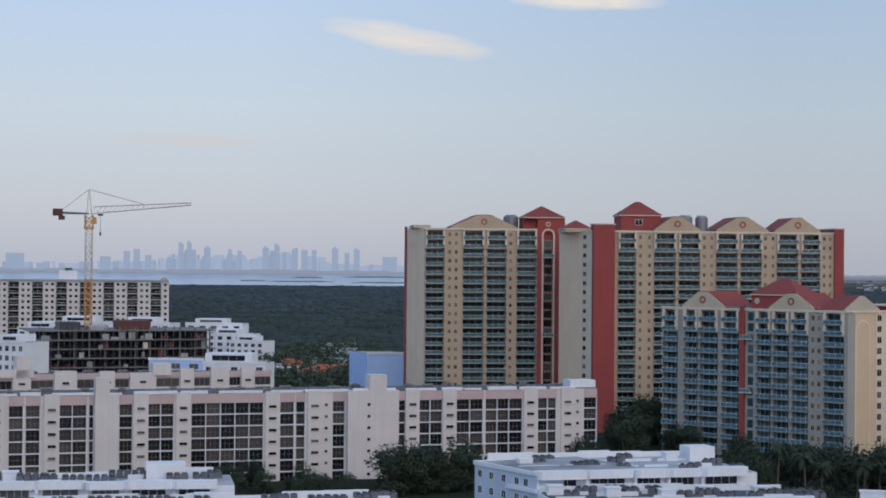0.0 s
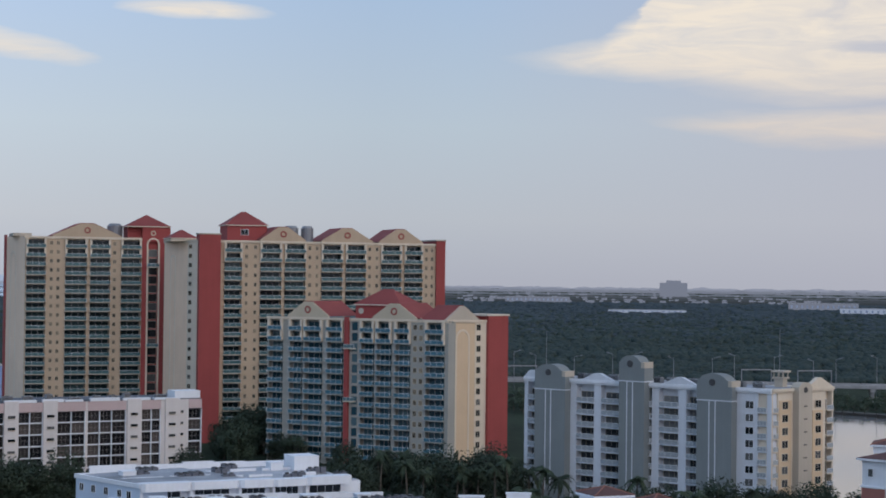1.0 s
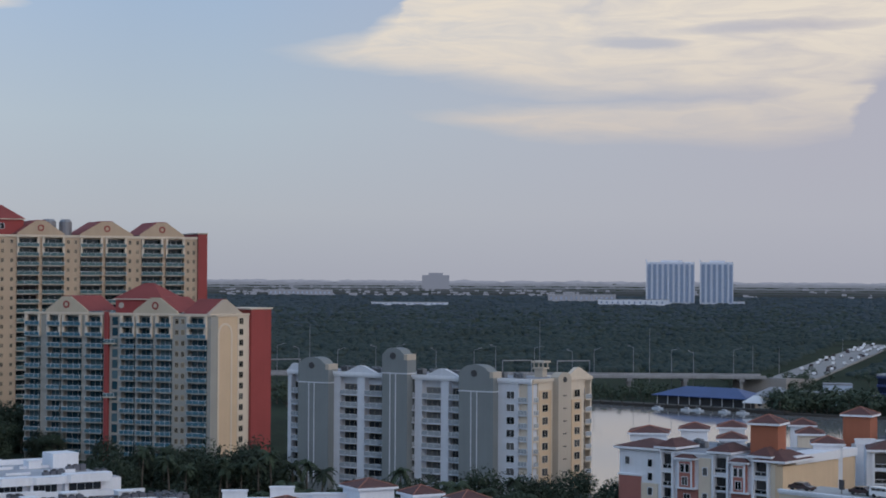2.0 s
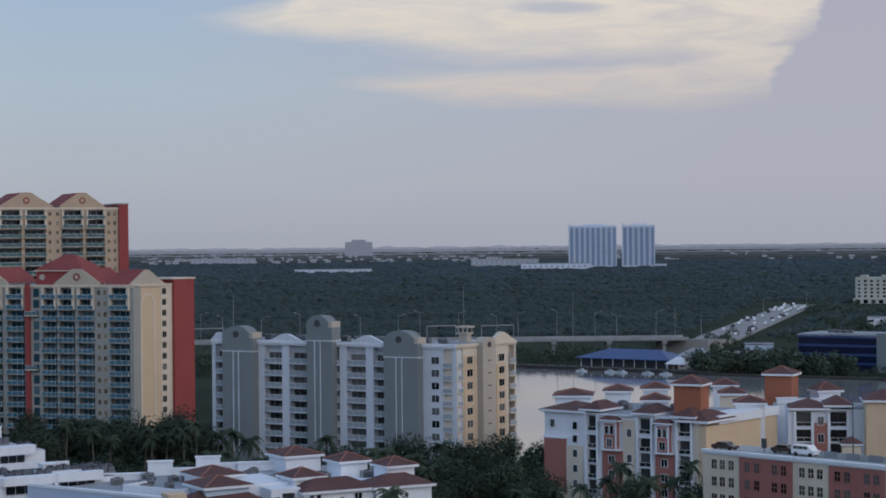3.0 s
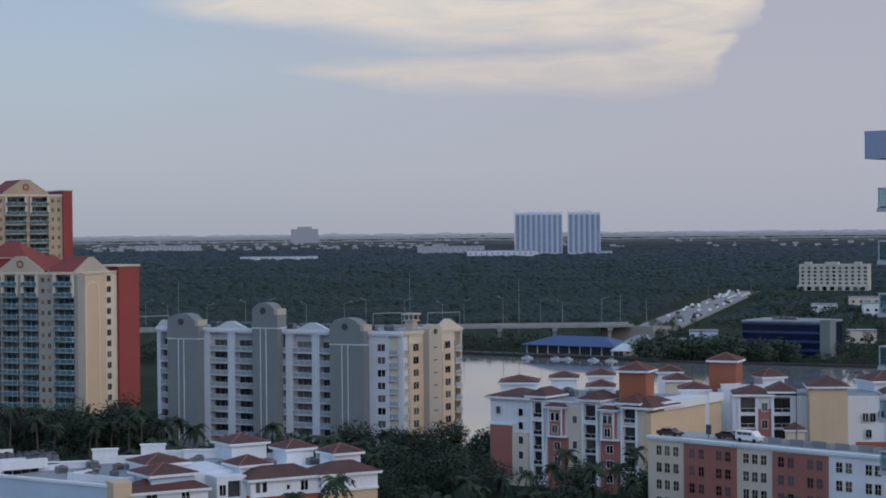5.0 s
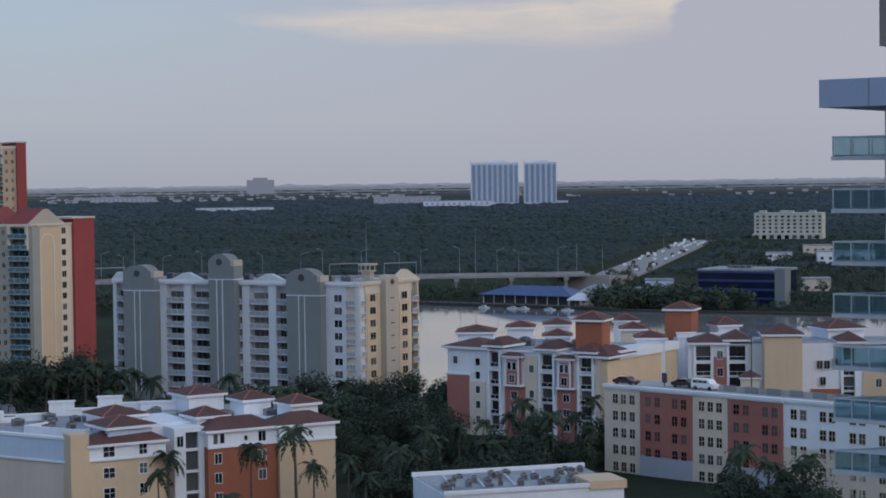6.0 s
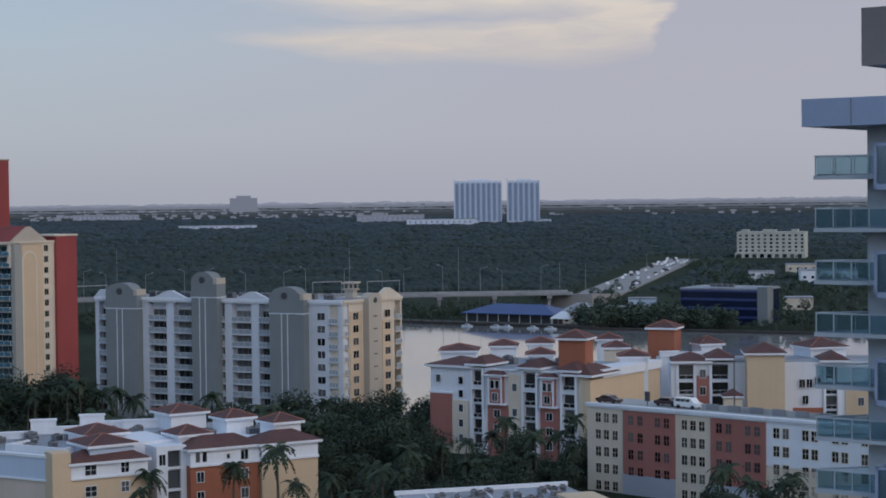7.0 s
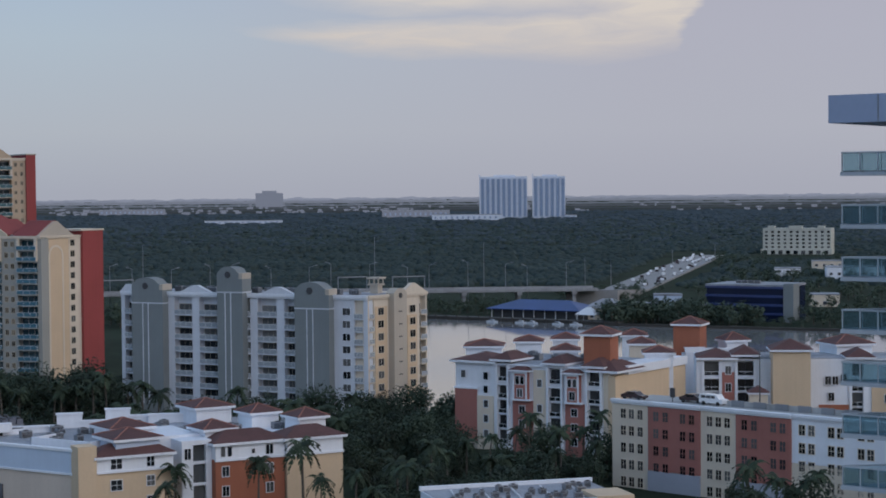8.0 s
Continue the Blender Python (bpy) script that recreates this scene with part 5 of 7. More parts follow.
# ---- low white terraced blocks ----
def terraced_block(name, b0, d0, b1, d1, depth, top, label, setback=None, seed=1, end=False, deck=None):
    p, th, ln = line(b0, d0, b1, d1)
    ob = thing(name, p, th, label, "building", "white terraced flats")
    rnd = random.Random(seed)
    floors = int(top // 2.8)
    s = Shape()
    s.box(0, ln, 1.4, depth, 0, top - 1.0)
    part("wall", s, M_WHITE, ob)
    x = 0.0
    spans = []
    while x < ln - 3:
        w = min(rnd.uniform(6, 9), ln - x)
        spans.append((x, x + w))
        x += w
    for a, b in spans:
        out = rnd.choice((0.0, 0.5, 1.1))
        for f in range(floors):
            z = top - 1.0 - (f + 1) * 2.8
            s = Shape()
            s.box(a, b, -out, 1.4, z - 0.2, z + 0.95)
            part("balcony", s, M_WHITE, ob, "solid white balcony front")
            window(ob, (a + b) / 2, 1.36, z + 1.0, (b - a) * 0.7, 1.5, across=4, frame=M_WHITE, split=True)
            s = Shape()
            s.box(a, a + 0.5, 0, 1.4, z + 0.95, z + 2.6)
            part("pier", s, M_WHITE, ob)
        s = Shape()
        s.prism([(a, -out + 0.5), (a + 0.6, -out - 0.1), (b - 0.6, -out - 0.1), (b, -out + 0.5), (b, 1.6), (a, 1.6)], top - 1.2, top + rnd.uniform(-0.1, 0.3))
        part("parapet", s, M_WHITE, ob)
        s = Shape()
        s.box(a, b, depth - 0.5, depth, top - 1.0, top + rnd.uniform(-0.3, 0.5))
        part("parapet", s, M_WHITE, ob)
    if end:
        for f in range(floors):
            for y in (3.5, 7.5, 12.0, 16.0):
                v = Vector((-0.03, y, top - 2.9 - f * 2.8))
                window(ob, v.x, v.y, v.z, 1.3, 1.2, -90, frame=M_WHITE, split=True)
        s = Shape()
        s.box(-0.25, 0.2, 0, depth, top - 1.2, top)
        part("parapet", s, M_WHITE, ob)
    s = Shape()
    s.box(0.3, ln - 0.1, 1.7, depth - 0.6, top - 0.99, top - 0.85)
    part("roof_deck", s, deck or M_DARKROOF, ob)
    for a, b in spans:
        for y in (depth * 0.38, depth * 0.68):
            s = Shape()
            y += rnd.uniform(-1.5, 1.5)
            s.box(a + 0.4, b - rnd.uniform(0.4, 3.0), y, y + 0.35, top - 0.84, top - rnd.uniform(0.0, 0.45))
            part("parapet", s, M_WHITE, ob)
        if rnd.random() < 0.45:
            s = Shape()
            x, y = a + rnd.uniform(0.5, 2), depth * rnd.uniform(0.25, 0.75)
            s.box(x, x + 2.4, y, y + 2.6, top - 0.84, top + 0.55)
            s.box(x - 0.15, x + 2.55, y - 0.15, y + 2.75, top + 0.55, top + 0.7)
            part("roof_hatch", s, M_WHITE, ob)
    if setback:
        a, b, y0, y1, h = setback
        s = Shape()
        s.box(a, b, y0, y1, top - 0.84, top + h)
        part("penthouse", s, M_WHITE, ob)
    for k in range(int(ln / 3.6)):
        x, y = 2.5 + k * 3.6 + rnd.uniform(-1, 1), rnd.uniform(3.5, depth - 3.5)
        condensers(ob.matrix_basis @ Vector((min(x, ln - 4), y, top - 0.85)), rnd.choice((2, 3, 3, 4)), rnd.choice((1, 2, 2)), th + rnd.uniform(-4, 4))
    return ob


terraced_block("terraced_flats", 2.98, 313, 9.85, 328, 30, 15.2, "white terraced flats with dark gravel roof", (36.2, 41.2, 20, 25, 1.8), 2, deck=M_WHITEROOF)
terraced_block("terraced_flats", 3.74, 289, 11.95, 301, 18, 13.6, "low white terraced flats with rounded balcony fronts", None, 5)
terraced_block("terraced_flats", -15.0, 301, -6.38, 300, 16, 15.2, "white terraced flats with projecting bays", (31, 37.5, 8, 13, 1.9), 7, deck=M_WHITEROOF)
terraced_block("terraced_flats", -14.0, 276, -1.0, 283, 16, 13.6, "white flat-roofed flats with dark roof plant", None, 11, deck=M_WHITEROOF)
# the bluish end wall of the terraced flats
p, th, ln = line(1.05, 331, 2.98, 313)
endb = thing("terraced_flats", p, th, "pale white end block with small square windows", "building", "white terraced flats")
s = Shape()
s.box(0, ln, 0, 22, 0, 15.0)
part("wall", s, M_BLUEWHITE, endb)
s = Shape()
s.box(-0.2, ln + 0.2, -0.25, 0.25, 14.6, 15.3)
s.box(-0.2, 0.2, 0.25, 22, 14.6, 15.3)
s.box(ln * 0.55, ln + 0.2, -0.5, 0, 11.7, 12.3)
part("parapet", s, M_WHITE, endb)
s = Shape()
s.box(0.3, ln - 0.3, 0.3, 21.7, 15.01, 15.1)
part("roof_deck", s, M_ROOF, endb)
for f in range(5):
    for x in (2.0, 6.0, 10.2, 14.6, 17.6):
        window(endb, x, -0.03, 12.6 - f * 2.8, 1.3, 1.2, frame=M_WHITE, split=True)
# a low roof close below
p, th, ln = line(25.0, 238, 30.6, 246)
lowb = thing("low_building", p, th, "low flat-roofed building with buff parapet and roof plant", "building")
s = Shape()
s.box(0, ln, 0, 16, 0, 8.7)
part("wall", s, M_WHITE, lowb)
s = Shape()
s.box(-0.2, ln * 0.8, -0.3, 0.2, 8.7, 9.2)
s.box(-0.2, ln + 0.2, 15.6, 16.2, 8.7, 9.3)
part("parapet", s, M_WHITE, lowb)
s = Shape()
s.box(ln * 0.8, ln + 0.3, -0.3, 6, 8.3, 9.4)
part("parapet", s, M_BUFF, lowb, "buff orange parapet")
s = Shape()
s.box(0.2, ln - 0.2, 0.3, 15.5, 8.71, 8.8)
part("roof_deck", s, M_ROOF, lowb)
rnd = random.Random(21)
for k in range(26):
    roof_unit(lowb.matrix_basis @ Vector((1.2 + k * 0.86, rnd.uniform(2, 13.5), 8.8)), (rnd.uniform(0.6, 1.3), 0.8, rnd.uniform(0.5, 0.95)), th + rnd.uniform(-20, 20))
for k in range(5):
    s = Shape()
    s.rod((2 + 4.3 * k, 3, 9.05), (3.5 + 4.3 * k, 13, 9.05), 0.12, sides=6)
    part("roof_pipe", s, M_PLASTIC_WHITE, lowb)

# ---- the neighbouring tower with glass balconies ----
def glass_tower():
    p = spot(36.98, 104)
    th = -62.0
    ob = thing("residential_tower", (p.x, p.y, 0), th, "grey residential tower with stacked glass balconies", "building")
    s = Shape()
    s.box(2.4, 3.5, 1.8, 16, 0, 53.6)
    s.box(2.4, 22, 3.2, 16, 0, 53.6)
    part("wall", s, M_GREYWALL, ob)
    s = Shape()
    s.box(3.3, 22, 3.4, 15, 53.6, 57.0)
    part("wall", s, M_STEELBLUE, ob)
    for k in range(17):
        z = 50.7 - 2.9 * k
        s = Shape()
        s.prism([(0, 0), (22, 0), (22, 3.3), (2.4, 3.3), (2.4, 2.7), (0, 0.3)], z, z + 0.22)
        b = part("balcony", s, M_GREYWALL, ob, "grey slab with a glass railing")
        g = Shape()
        g.box(0.08, 22, 0.08, 0.10, z + 0.28, z + 1.25)
        g.face([(0.1, 0.3, z + 0.28), (2.4, 2.6, z + 0.28), (2.4, 2.6, z + 1.25), (0.1, 0.3, z + 1.25)])
        part("glass_panel", g, M_TOWERGLASS, b)
        r = Shape()
        r.box(0.03, 22, 0.04, 0.14, z + 1.25, z + 1.33)
        r.rod((0.08, 0.28, z + 1.29), (2.4, 2.6, z + 1.29), 0.05, sides=4)
        r.rod((0.08, 0.28, z + 0.25), (2.4, 2.6, z + 0.25), 0.05, sides=4)
        x = 0.06
        while x < 21:
            r.box(x, x + 0.06, 0.05, 0.13, z + 0.22, z + 1.25)
            x += 1.05
        for q in (0.33, 0.67):
            r.rod((0.08 + 2.32 * q, 0.28 + 2.32 * q, z + 0.22), (0.08 + 2.32 * q, 0.28 + 2.32 * q, z + 1.25), 0.03, sides=4)
        part("handrail", r, M_GREYWALL, b)
        for x in (5.2, 9.6, 14.0, 18.4):
            window(ob, x, 3.16, z + 0.26, 3.6, 2.5, across=3, frame=M_STEELBLUE, pane=M_TEALGLASS, split=False)
        if k % 2 == 0:
            low = Shape()
            low.box(4.1, 4.25, -1.3, -0.02, z - 0.6, z + 1.9)
            low.box(4.1, 21.9, -1.3, -1.2, z + 1.75, z + 1.9)
            low.box(4.1, 21.9, -1.3, -0.02, z - 0.6, z - 0.3)
            bayf = part("glazed_bay", low, M_STEELBLUE, ob, "projecting framed glass bay")
            gg = Shape()
            gg.box(4.3, 21.9, -1.25, -1.23, z - 0.3, z + 1.75)
            part("glass_panel", gg, M_TOWERGLASS, bayf)
    s = Shape()
    s.box(-0.5, 22, -0.4, 14, 53.62, 55.15)
    roof = part("roof_slab", s, M_STEELBLUE, ob, "blue-grey clad roof fascia")
    s = Shape()
    for x in (2.4, 5.6, 8.8, 12):
        s.box(x, x + 0.06, -0.43, -0.39, 53.66, 55.1)
    part("joint", s, M_STEEL, roof)
    s = Shape()
    s.box(2.0, 22, 2.0, 15, 57.0, 60.2)
    part("plant_room", s, M_BROWNGREY, ob, "brown-grey plant room")
    return ob


M_GREYWALL = material("pale_grey_wall", (0.46, 0.49, 0.53), 0.8, vary=0.06, streak=0.4)
M_STEELBLUE = material("blue_grey_cladding", (0.32, 0.375, 0.52), 0.5, 0.0, vary=0.05)
M_BROWNGREY = material("brown_grey_cladding", (0.22, 0.19, 0.18), 0.8, vary=0.06)
glass_tower()

# ---- water ----
M_WATER = bpy.data.materials.new("lagoon_water")
M_WATER.use_nodes = True
wtree = M_WATER.node_tree
wb = wtree.nodes["Principled BSDF"]
wb.inputs["Base Color"].default_value = (0.22, 0.22, 0.225, 1)
wb.inputs["Roughness"].default_value = 0.06
wb.inputs["IOR"].default_value = 1.42
wg = wtree.nodes.new("ShaderNodeNewGeometry")
wm = wtree.nodes.new("ShaderNodeMapping")
wm.inputs["Scale"].default_value = (0.25, 0.06, 1)
wn = wtree.nodes.new("ShaderNodeTexNoise")
wn.inputs["Scale"].default_value, wn.inputs["Detail"].default_value = 1.0, 5
wbp = wtree.nodes.new("ShaderNodeBump")
wbp.inputs["Strength"].default_value, wbp.inputs["Distance"].default_value = 0.025, 0.4
wtree.links.new(wg.outputs["Position"], wm.inputs["Vector"])
wtree.links.new(wm.outputs[0], wn.inputs["Vector"])
wtree.links.new(wn.outputs["Fac"], wbp.inputs["Height"])
wtree.links.new(wbp.outputs[0], wb.inputs["Normal"])
LAGOON = [(19.5, 520), (22.8, 450), (24.4, 418), (25.2, 402), (30, 415), (36, 410), (46, 405), (46, 640), (41, 648), (36.3, 657), (30.2, 680), (24.4, 724), (20, 765)]
s = Shape()
s.face([(*spot(b, d).xy, 0.08) for b, d in reversed(LAGOON)])
tagged(new("water", s.mesh("water", M_WATER)), "pale still lagoon water reflecting the dusk sky", "water", kind="structure")
# The sky's reflection is painted in as a pale blue base colour.
M_BAYWATER = material("sky_coloured_bay_water", (0.34, 0.38, 0.45), 0.25, vary=0.06, scale=0.002, fine=0.01, gloss=0.6)
s = Shape()
BAY = 24
for i in range(7):
    for k in range(BAY):
        b0, b1 = -16 + 15.5 * k / BAY, -16 + 15.5 * (k + 1) / BAY
        r0, r1 = 4700 * 1.16 ** i, 4700 * 1.16 ** (i + 1)
        pts = []
        for b, real in ((b0, r0), (b1, r0), (b1, r1), (b0, r1)):
            r, z = far(real)
            pts.append((*spot(b, r).xy, z + 0.35))
        s.face(pts)
tagged(new("bay_water", s.mesh("bay_water", M_BAYWATER)), "broad pale bay water under the distant skyline", "water", kind="structure")


def far_spot(b, real):
    r, z = far(real)
    v = spot(b, r)
    return Vector((v.x, v.y, z)), r / real


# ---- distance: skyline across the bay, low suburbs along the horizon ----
# Distance haze is put into the colour; the glow stands for scattered light.
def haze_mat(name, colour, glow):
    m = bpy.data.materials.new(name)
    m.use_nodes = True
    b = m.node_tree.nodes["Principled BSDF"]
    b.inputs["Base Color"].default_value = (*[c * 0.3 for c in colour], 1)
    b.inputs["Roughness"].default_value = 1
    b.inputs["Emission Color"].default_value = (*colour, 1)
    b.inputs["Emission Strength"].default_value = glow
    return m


M_FARCITY = haze_mat("hazed_far_city", (0.33, 0.40, 0.53), 0.66)
M_FARCITY2 = haze_mat("hazed_farther_city", (0.36, 0.43, 0.56), 0.72)
M_FARTREES = haze_mat("hazed_far_trees", (0.27, 0.31, 0.395), 0.72)
M_ISLAND = haze_mat("hazed_island_woods", (0.14, 0.165, 0.215), 0.6)
M_FARHAZED = haze_mat("hazed_far_buildings", (0.215, 0.235, 0.295), 0.62)

rnd = random.Random(31)
# bearing, width and top in degrees for the towers that stand out
TALL = [(-13.1, 0.55, 0.33), (-10.4, 0.32, 0.25), (-9.75, 0.2, 0.42), (-9.45, 0.2, 0.48), (-9.1, 0.2, 0.3), (-8.1, 0.16, 0.66), (-7.85, 0.14, 0.70), (-7.3, 0.2, 0.54), (-6.6, 0.12, 0.50), (-6.3, 0.14, 0.46), (-5.5, 0.2, 0.55), (-5.15, 0.16, 0.64),
        (-4.6, 0.2, 0.52), (-4.3, 0.2, 0.50), (-4.0, 0.15, 0.5), (-3.35, 0.2, 0.55), (-2.98, 0.15, 0.42), (-2.68, 0.19, 0.51), (-1.65, 0.45, 0.30)]
s, s2 = Shape(), Shape()


def far_box(sh, b, width, top, real, d=120):
    p, k = far_spot(b, real)
    dist = Vector((p.x, p.y)).length
    w = dist * radians(width)
    h = EYE + dist * math.tan(radians(top))
    c, sn = math.cos(radians(-b)), math.sin(radians(-b))
    pts = [(p.x + x * c - y * sn, p.y + x * sn + y * c) for x, y in ((-w / 2, 0), (w / 2, 0), (w / 2, d * k), (-w / 2, d * k))]
    sh.prism(pts, p.z - 2, h)


for b, w, t in TALL:
    far_box(s, b, w, t, 12500 + rnd.uniform(-800, 800))
    if t > 0.5:
        far_box(s, b + rnd.uniform(-0.04, 0.04), w * 0.45, t + 0.05, 12600)
ENVELOPE = [(-16, 0.08), (-9.0, 0.16), (-8.5, 0.30), (-8.2, 0.52), (-7.7, 0.54), (-7.5, 0.42), (-6.3, 0.38), (-6.0, 0.22), (-5.7, 0.34), (-5.4, 0.50), (-4.6, 0.48), (-4.3, 0.36), (-3.7, 0.30), (-3.5, 0.12), (-1.0, 0.08)]
for k in range(230):
    b = rnd.uniform(-10.2, -1.0) if k > 60 else rnd.uniform(-16, -9)
    env = next(h0 + (h1 - h0) * (b - b0) / (b1 - b0) for (b0, h0), (b1, h1) in zip(ENVELOPE, ENVELOPE[1:]) if b0 <= b <= b1)
    far_box(s2 if k % 3 else s, b, rnd.uniform(0.09, 0.22), -0.03 + env * rnd.uniform(0.35, 1.0), 15000 + rnd.uniform(-1200, 1500))
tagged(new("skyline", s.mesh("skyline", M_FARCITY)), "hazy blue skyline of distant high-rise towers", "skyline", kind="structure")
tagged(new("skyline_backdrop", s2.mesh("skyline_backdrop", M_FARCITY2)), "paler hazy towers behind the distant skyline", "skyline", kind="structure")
s = Shape()
for k in range(60):
    b = rnd.uniform(-16, 1)
    if b < 1:
        far_box(s, b, rnd.uniform(0.4, 1.2), rnd.uniform(-0.17, -0.11), rnd.uniform(11500, 12300), 200)

far_box(s, -8.0, 17.0, -0.16, 11900, 200)
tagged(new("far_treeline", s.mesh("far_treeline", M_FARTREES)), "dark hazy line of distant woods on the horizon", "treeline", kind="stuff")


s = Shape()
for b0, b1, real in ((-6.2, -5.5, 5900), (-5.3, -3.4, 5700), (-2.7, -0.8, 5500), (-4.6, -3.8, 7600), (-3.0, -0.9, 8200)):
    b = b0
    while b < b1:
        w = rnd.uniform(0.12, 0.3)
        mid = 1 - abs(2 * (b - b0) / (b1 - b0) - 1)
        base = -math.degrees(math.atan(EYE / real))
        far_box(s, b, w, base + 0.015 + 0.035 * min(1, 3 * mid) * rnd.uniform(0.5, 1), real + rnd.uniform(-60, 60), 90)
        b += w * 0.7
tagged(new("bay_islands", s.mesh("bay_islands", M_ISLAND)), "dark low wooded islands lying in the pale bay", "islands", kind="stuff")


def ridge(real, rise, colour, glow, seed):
    """One receding line of woods along the horizon, with an uneven top and haze painted into its colour and glow."""
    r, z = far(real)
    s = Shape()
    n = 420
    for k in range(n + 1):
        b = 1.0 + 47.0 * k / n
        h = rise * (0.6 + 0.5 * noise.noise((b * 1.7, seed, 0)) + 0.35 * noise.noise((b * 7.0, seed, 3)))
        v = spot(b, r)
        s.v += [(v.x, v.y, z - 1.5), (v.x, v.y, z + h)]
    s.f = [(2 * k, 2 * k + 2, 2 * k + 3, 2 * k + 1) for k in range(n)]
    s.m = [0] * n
    ob = new("far_treeline", s.mesh("far_treeline", haze_mat("hazed_far_woods", colour, glow)))
    tagged(ob, "hazy receding line of distant woods", "treeline", kind="stuff")


# Haze painted by steps: each farther ridge is paler and glows more.
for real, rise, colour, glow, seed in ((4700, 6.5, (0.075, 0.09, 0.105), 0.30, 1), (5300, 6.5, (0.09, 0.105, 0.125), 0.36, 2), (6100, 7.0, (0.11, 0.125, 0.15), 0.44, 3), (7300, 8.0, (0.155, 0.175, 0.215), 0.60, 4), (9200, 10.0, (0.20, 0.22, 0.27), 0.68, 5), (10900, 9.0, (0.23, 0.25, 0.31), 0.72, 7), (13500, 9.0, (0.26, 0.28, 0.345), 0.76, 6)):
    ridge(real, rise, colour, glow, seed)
s = Shape()
for k in range(300):
    b = rnd.choice((rnd.uniform(12, 46), rnd.uniform(12, 24)))
    real = rnd.choice((4650, 5250, 6050, 7250, 9100)) - rnd.uniform(0, 120)
    base = -math.degrees(math.atan(EYE / real))
    far_box(s, b, rnd.uniform(0.04, 0.2), base + rnd.uniform(0.03, 0.075), real, 60)
far_box(s, 19.4, 0.85, 0.02, 6500)
far_box(s, 19.4, 0.45, 0.09, 6520)
tagged(new("far_suburb", s.mesh("far_suburb", M_FARHAZED)), "low buildings scattered below the horizon, paled by painted haze", "suburb", kind="stuff")


# ---- twin white towers and the low strip beside them ----
M_TWINWHITE = material("bluish_white_cladding", (0.65, 0.69, 0.78), 0.7, vary=0.05)
M_TWINGLASS = material("blue_window_band", (0.25, 0.32, 0.46), 0.3, vary=0.08)


def twin_tower(b0, b1, top, label):
    p, k = far_spot(b0, 3440)
    q, _ = far_spot(b1, 3440)
    w = (q - p).length
    ob = thing("high_rise", p, math.degrees(math.atan2(q.y - p.y, q.x - p.x)), label, "building", "twin white towers")
    h = EYE + p.xy.length * math.tan(radians(top)) - p.z
    s = Shape()
    s.box(0, w, 0, 30, 0, h)
    part("wall", s, M_TWINWHITE, ob)
    n = max(5, int(w / 8.5))
    for j in range(n):
        x = w * (j + 0.3) / n
        s = Shape()
        s.box(x, x + w / n * 0.56, -1.0, 0, 3, h - 4)
        part("window_band", s, M_TWINGLASS, ob)
        s = Shape()
        s.box(x - w / n * 0.3, x - w / n * 0.05, -2.2, 0, 0, h - 1)
        part("pier", s, M_TWINWHITE, ob)
    s = Shape()
    s.box(w * 0.3, w * 0.75, 4, 20, h, h + 2.6)
    s.box(-0.8, 1.2, 0, 3, h, h + 4)
    part("plant_room", s, M_TWINWHITE, ob)
    return ob


twin_tower(25.93, 27.42, 0.47, "wide bluish white high-rise with dark window bands")
twin_tower(27.58, 28.6, 0.47, "narrow bluish white high-rise with dark window bands")


def low_strip(b0, b1, real, h, mat, label):
    p, k = far_spot(b0, real)
    q, _ = far_spot(b1, real)
    w = (q - p).length
    ob = thing("low_building", p, math.degrees(math.atan2(q.y - p.y, q.x - p.x)), label, "building")
    s = Shape()
    s.box(0, w, 0, 25, -1, h)
    part("wall", s, mat, ob)
    s = Shape()
    s.box(-0.4, w + 0.4, -0.4, 25.4, h, h + 0.8)
    part("roof", s, M_ROOF, ob)
    for j in range(int(w / 9)):
        s = Shape()
        s.box(4 + j * 9, 7 + j * 9, -0.15, 0, h * 0.3, h * 0.7)
        part("window_band", s, M_TWINGLASS, ob)


low_strip(24.45, 26.65, 3250, 9, M_TWINWHITE, "long low white building at the wood's edge")
low_strip(28.6, 28.95, 3400, 5, M_TWINWHITE, "low white annexe beside the towers")
low_strip(17.4, 19.8, 3100, 4.5, M_TWINWHITE, "long low white shed in the woods")
# These two rows share the glowing haze colour of the far suburb.
low_strip(22.9, 25.0, 3700, 12, M_FARHAZED, "low apartment row in the woods, paled by painted haze")
low_strip(14.2, 16.2, 4600, 10, M_FARHAZED, "low warehouse row paled by painted haze")


M_HOTEL = material("pale_straw_render", (0.50, 0.49, 0.43), 0.85, vary=0.06, streak=0.7)


def hotel():
    p, th, ln = line(34.66, 1440, 36.71, 1432)
    ob = thing("hotel", p, th, "cream six-storey hotel with rows of small windows", "building")
    s = Shape()
    s.box(0, ln, 0, 18, 0, 20)
    s.box(-1, ln + 1, -4, 0, 0, 4)
    part("wall", s, M_HOTEL, ob)
    for a, b in ((4, 9), (20, 30), (42, 47)):
        s = Shape()
        s.box(a, b, -0.5, 6, 19, 21.8)
        part("parapet", s, M_HOTEL, ob)
    for f in range(5):
        for k in range(11):
            window(ob, 2.8 + k * ln / 11, -0.05, 4.8 + f * 2.9, 2.0, 1.5, across=1, frame=M_HOTEL, split=False)
    for k in range(9):
        s = Shape()
        s.box(1 + k * ln / 9, 4.2 + k * ln / 9, -4.1, -3.9, 0.2, 3)
        part("arcade_opening", s, M_GLASS, ob)


hotel()


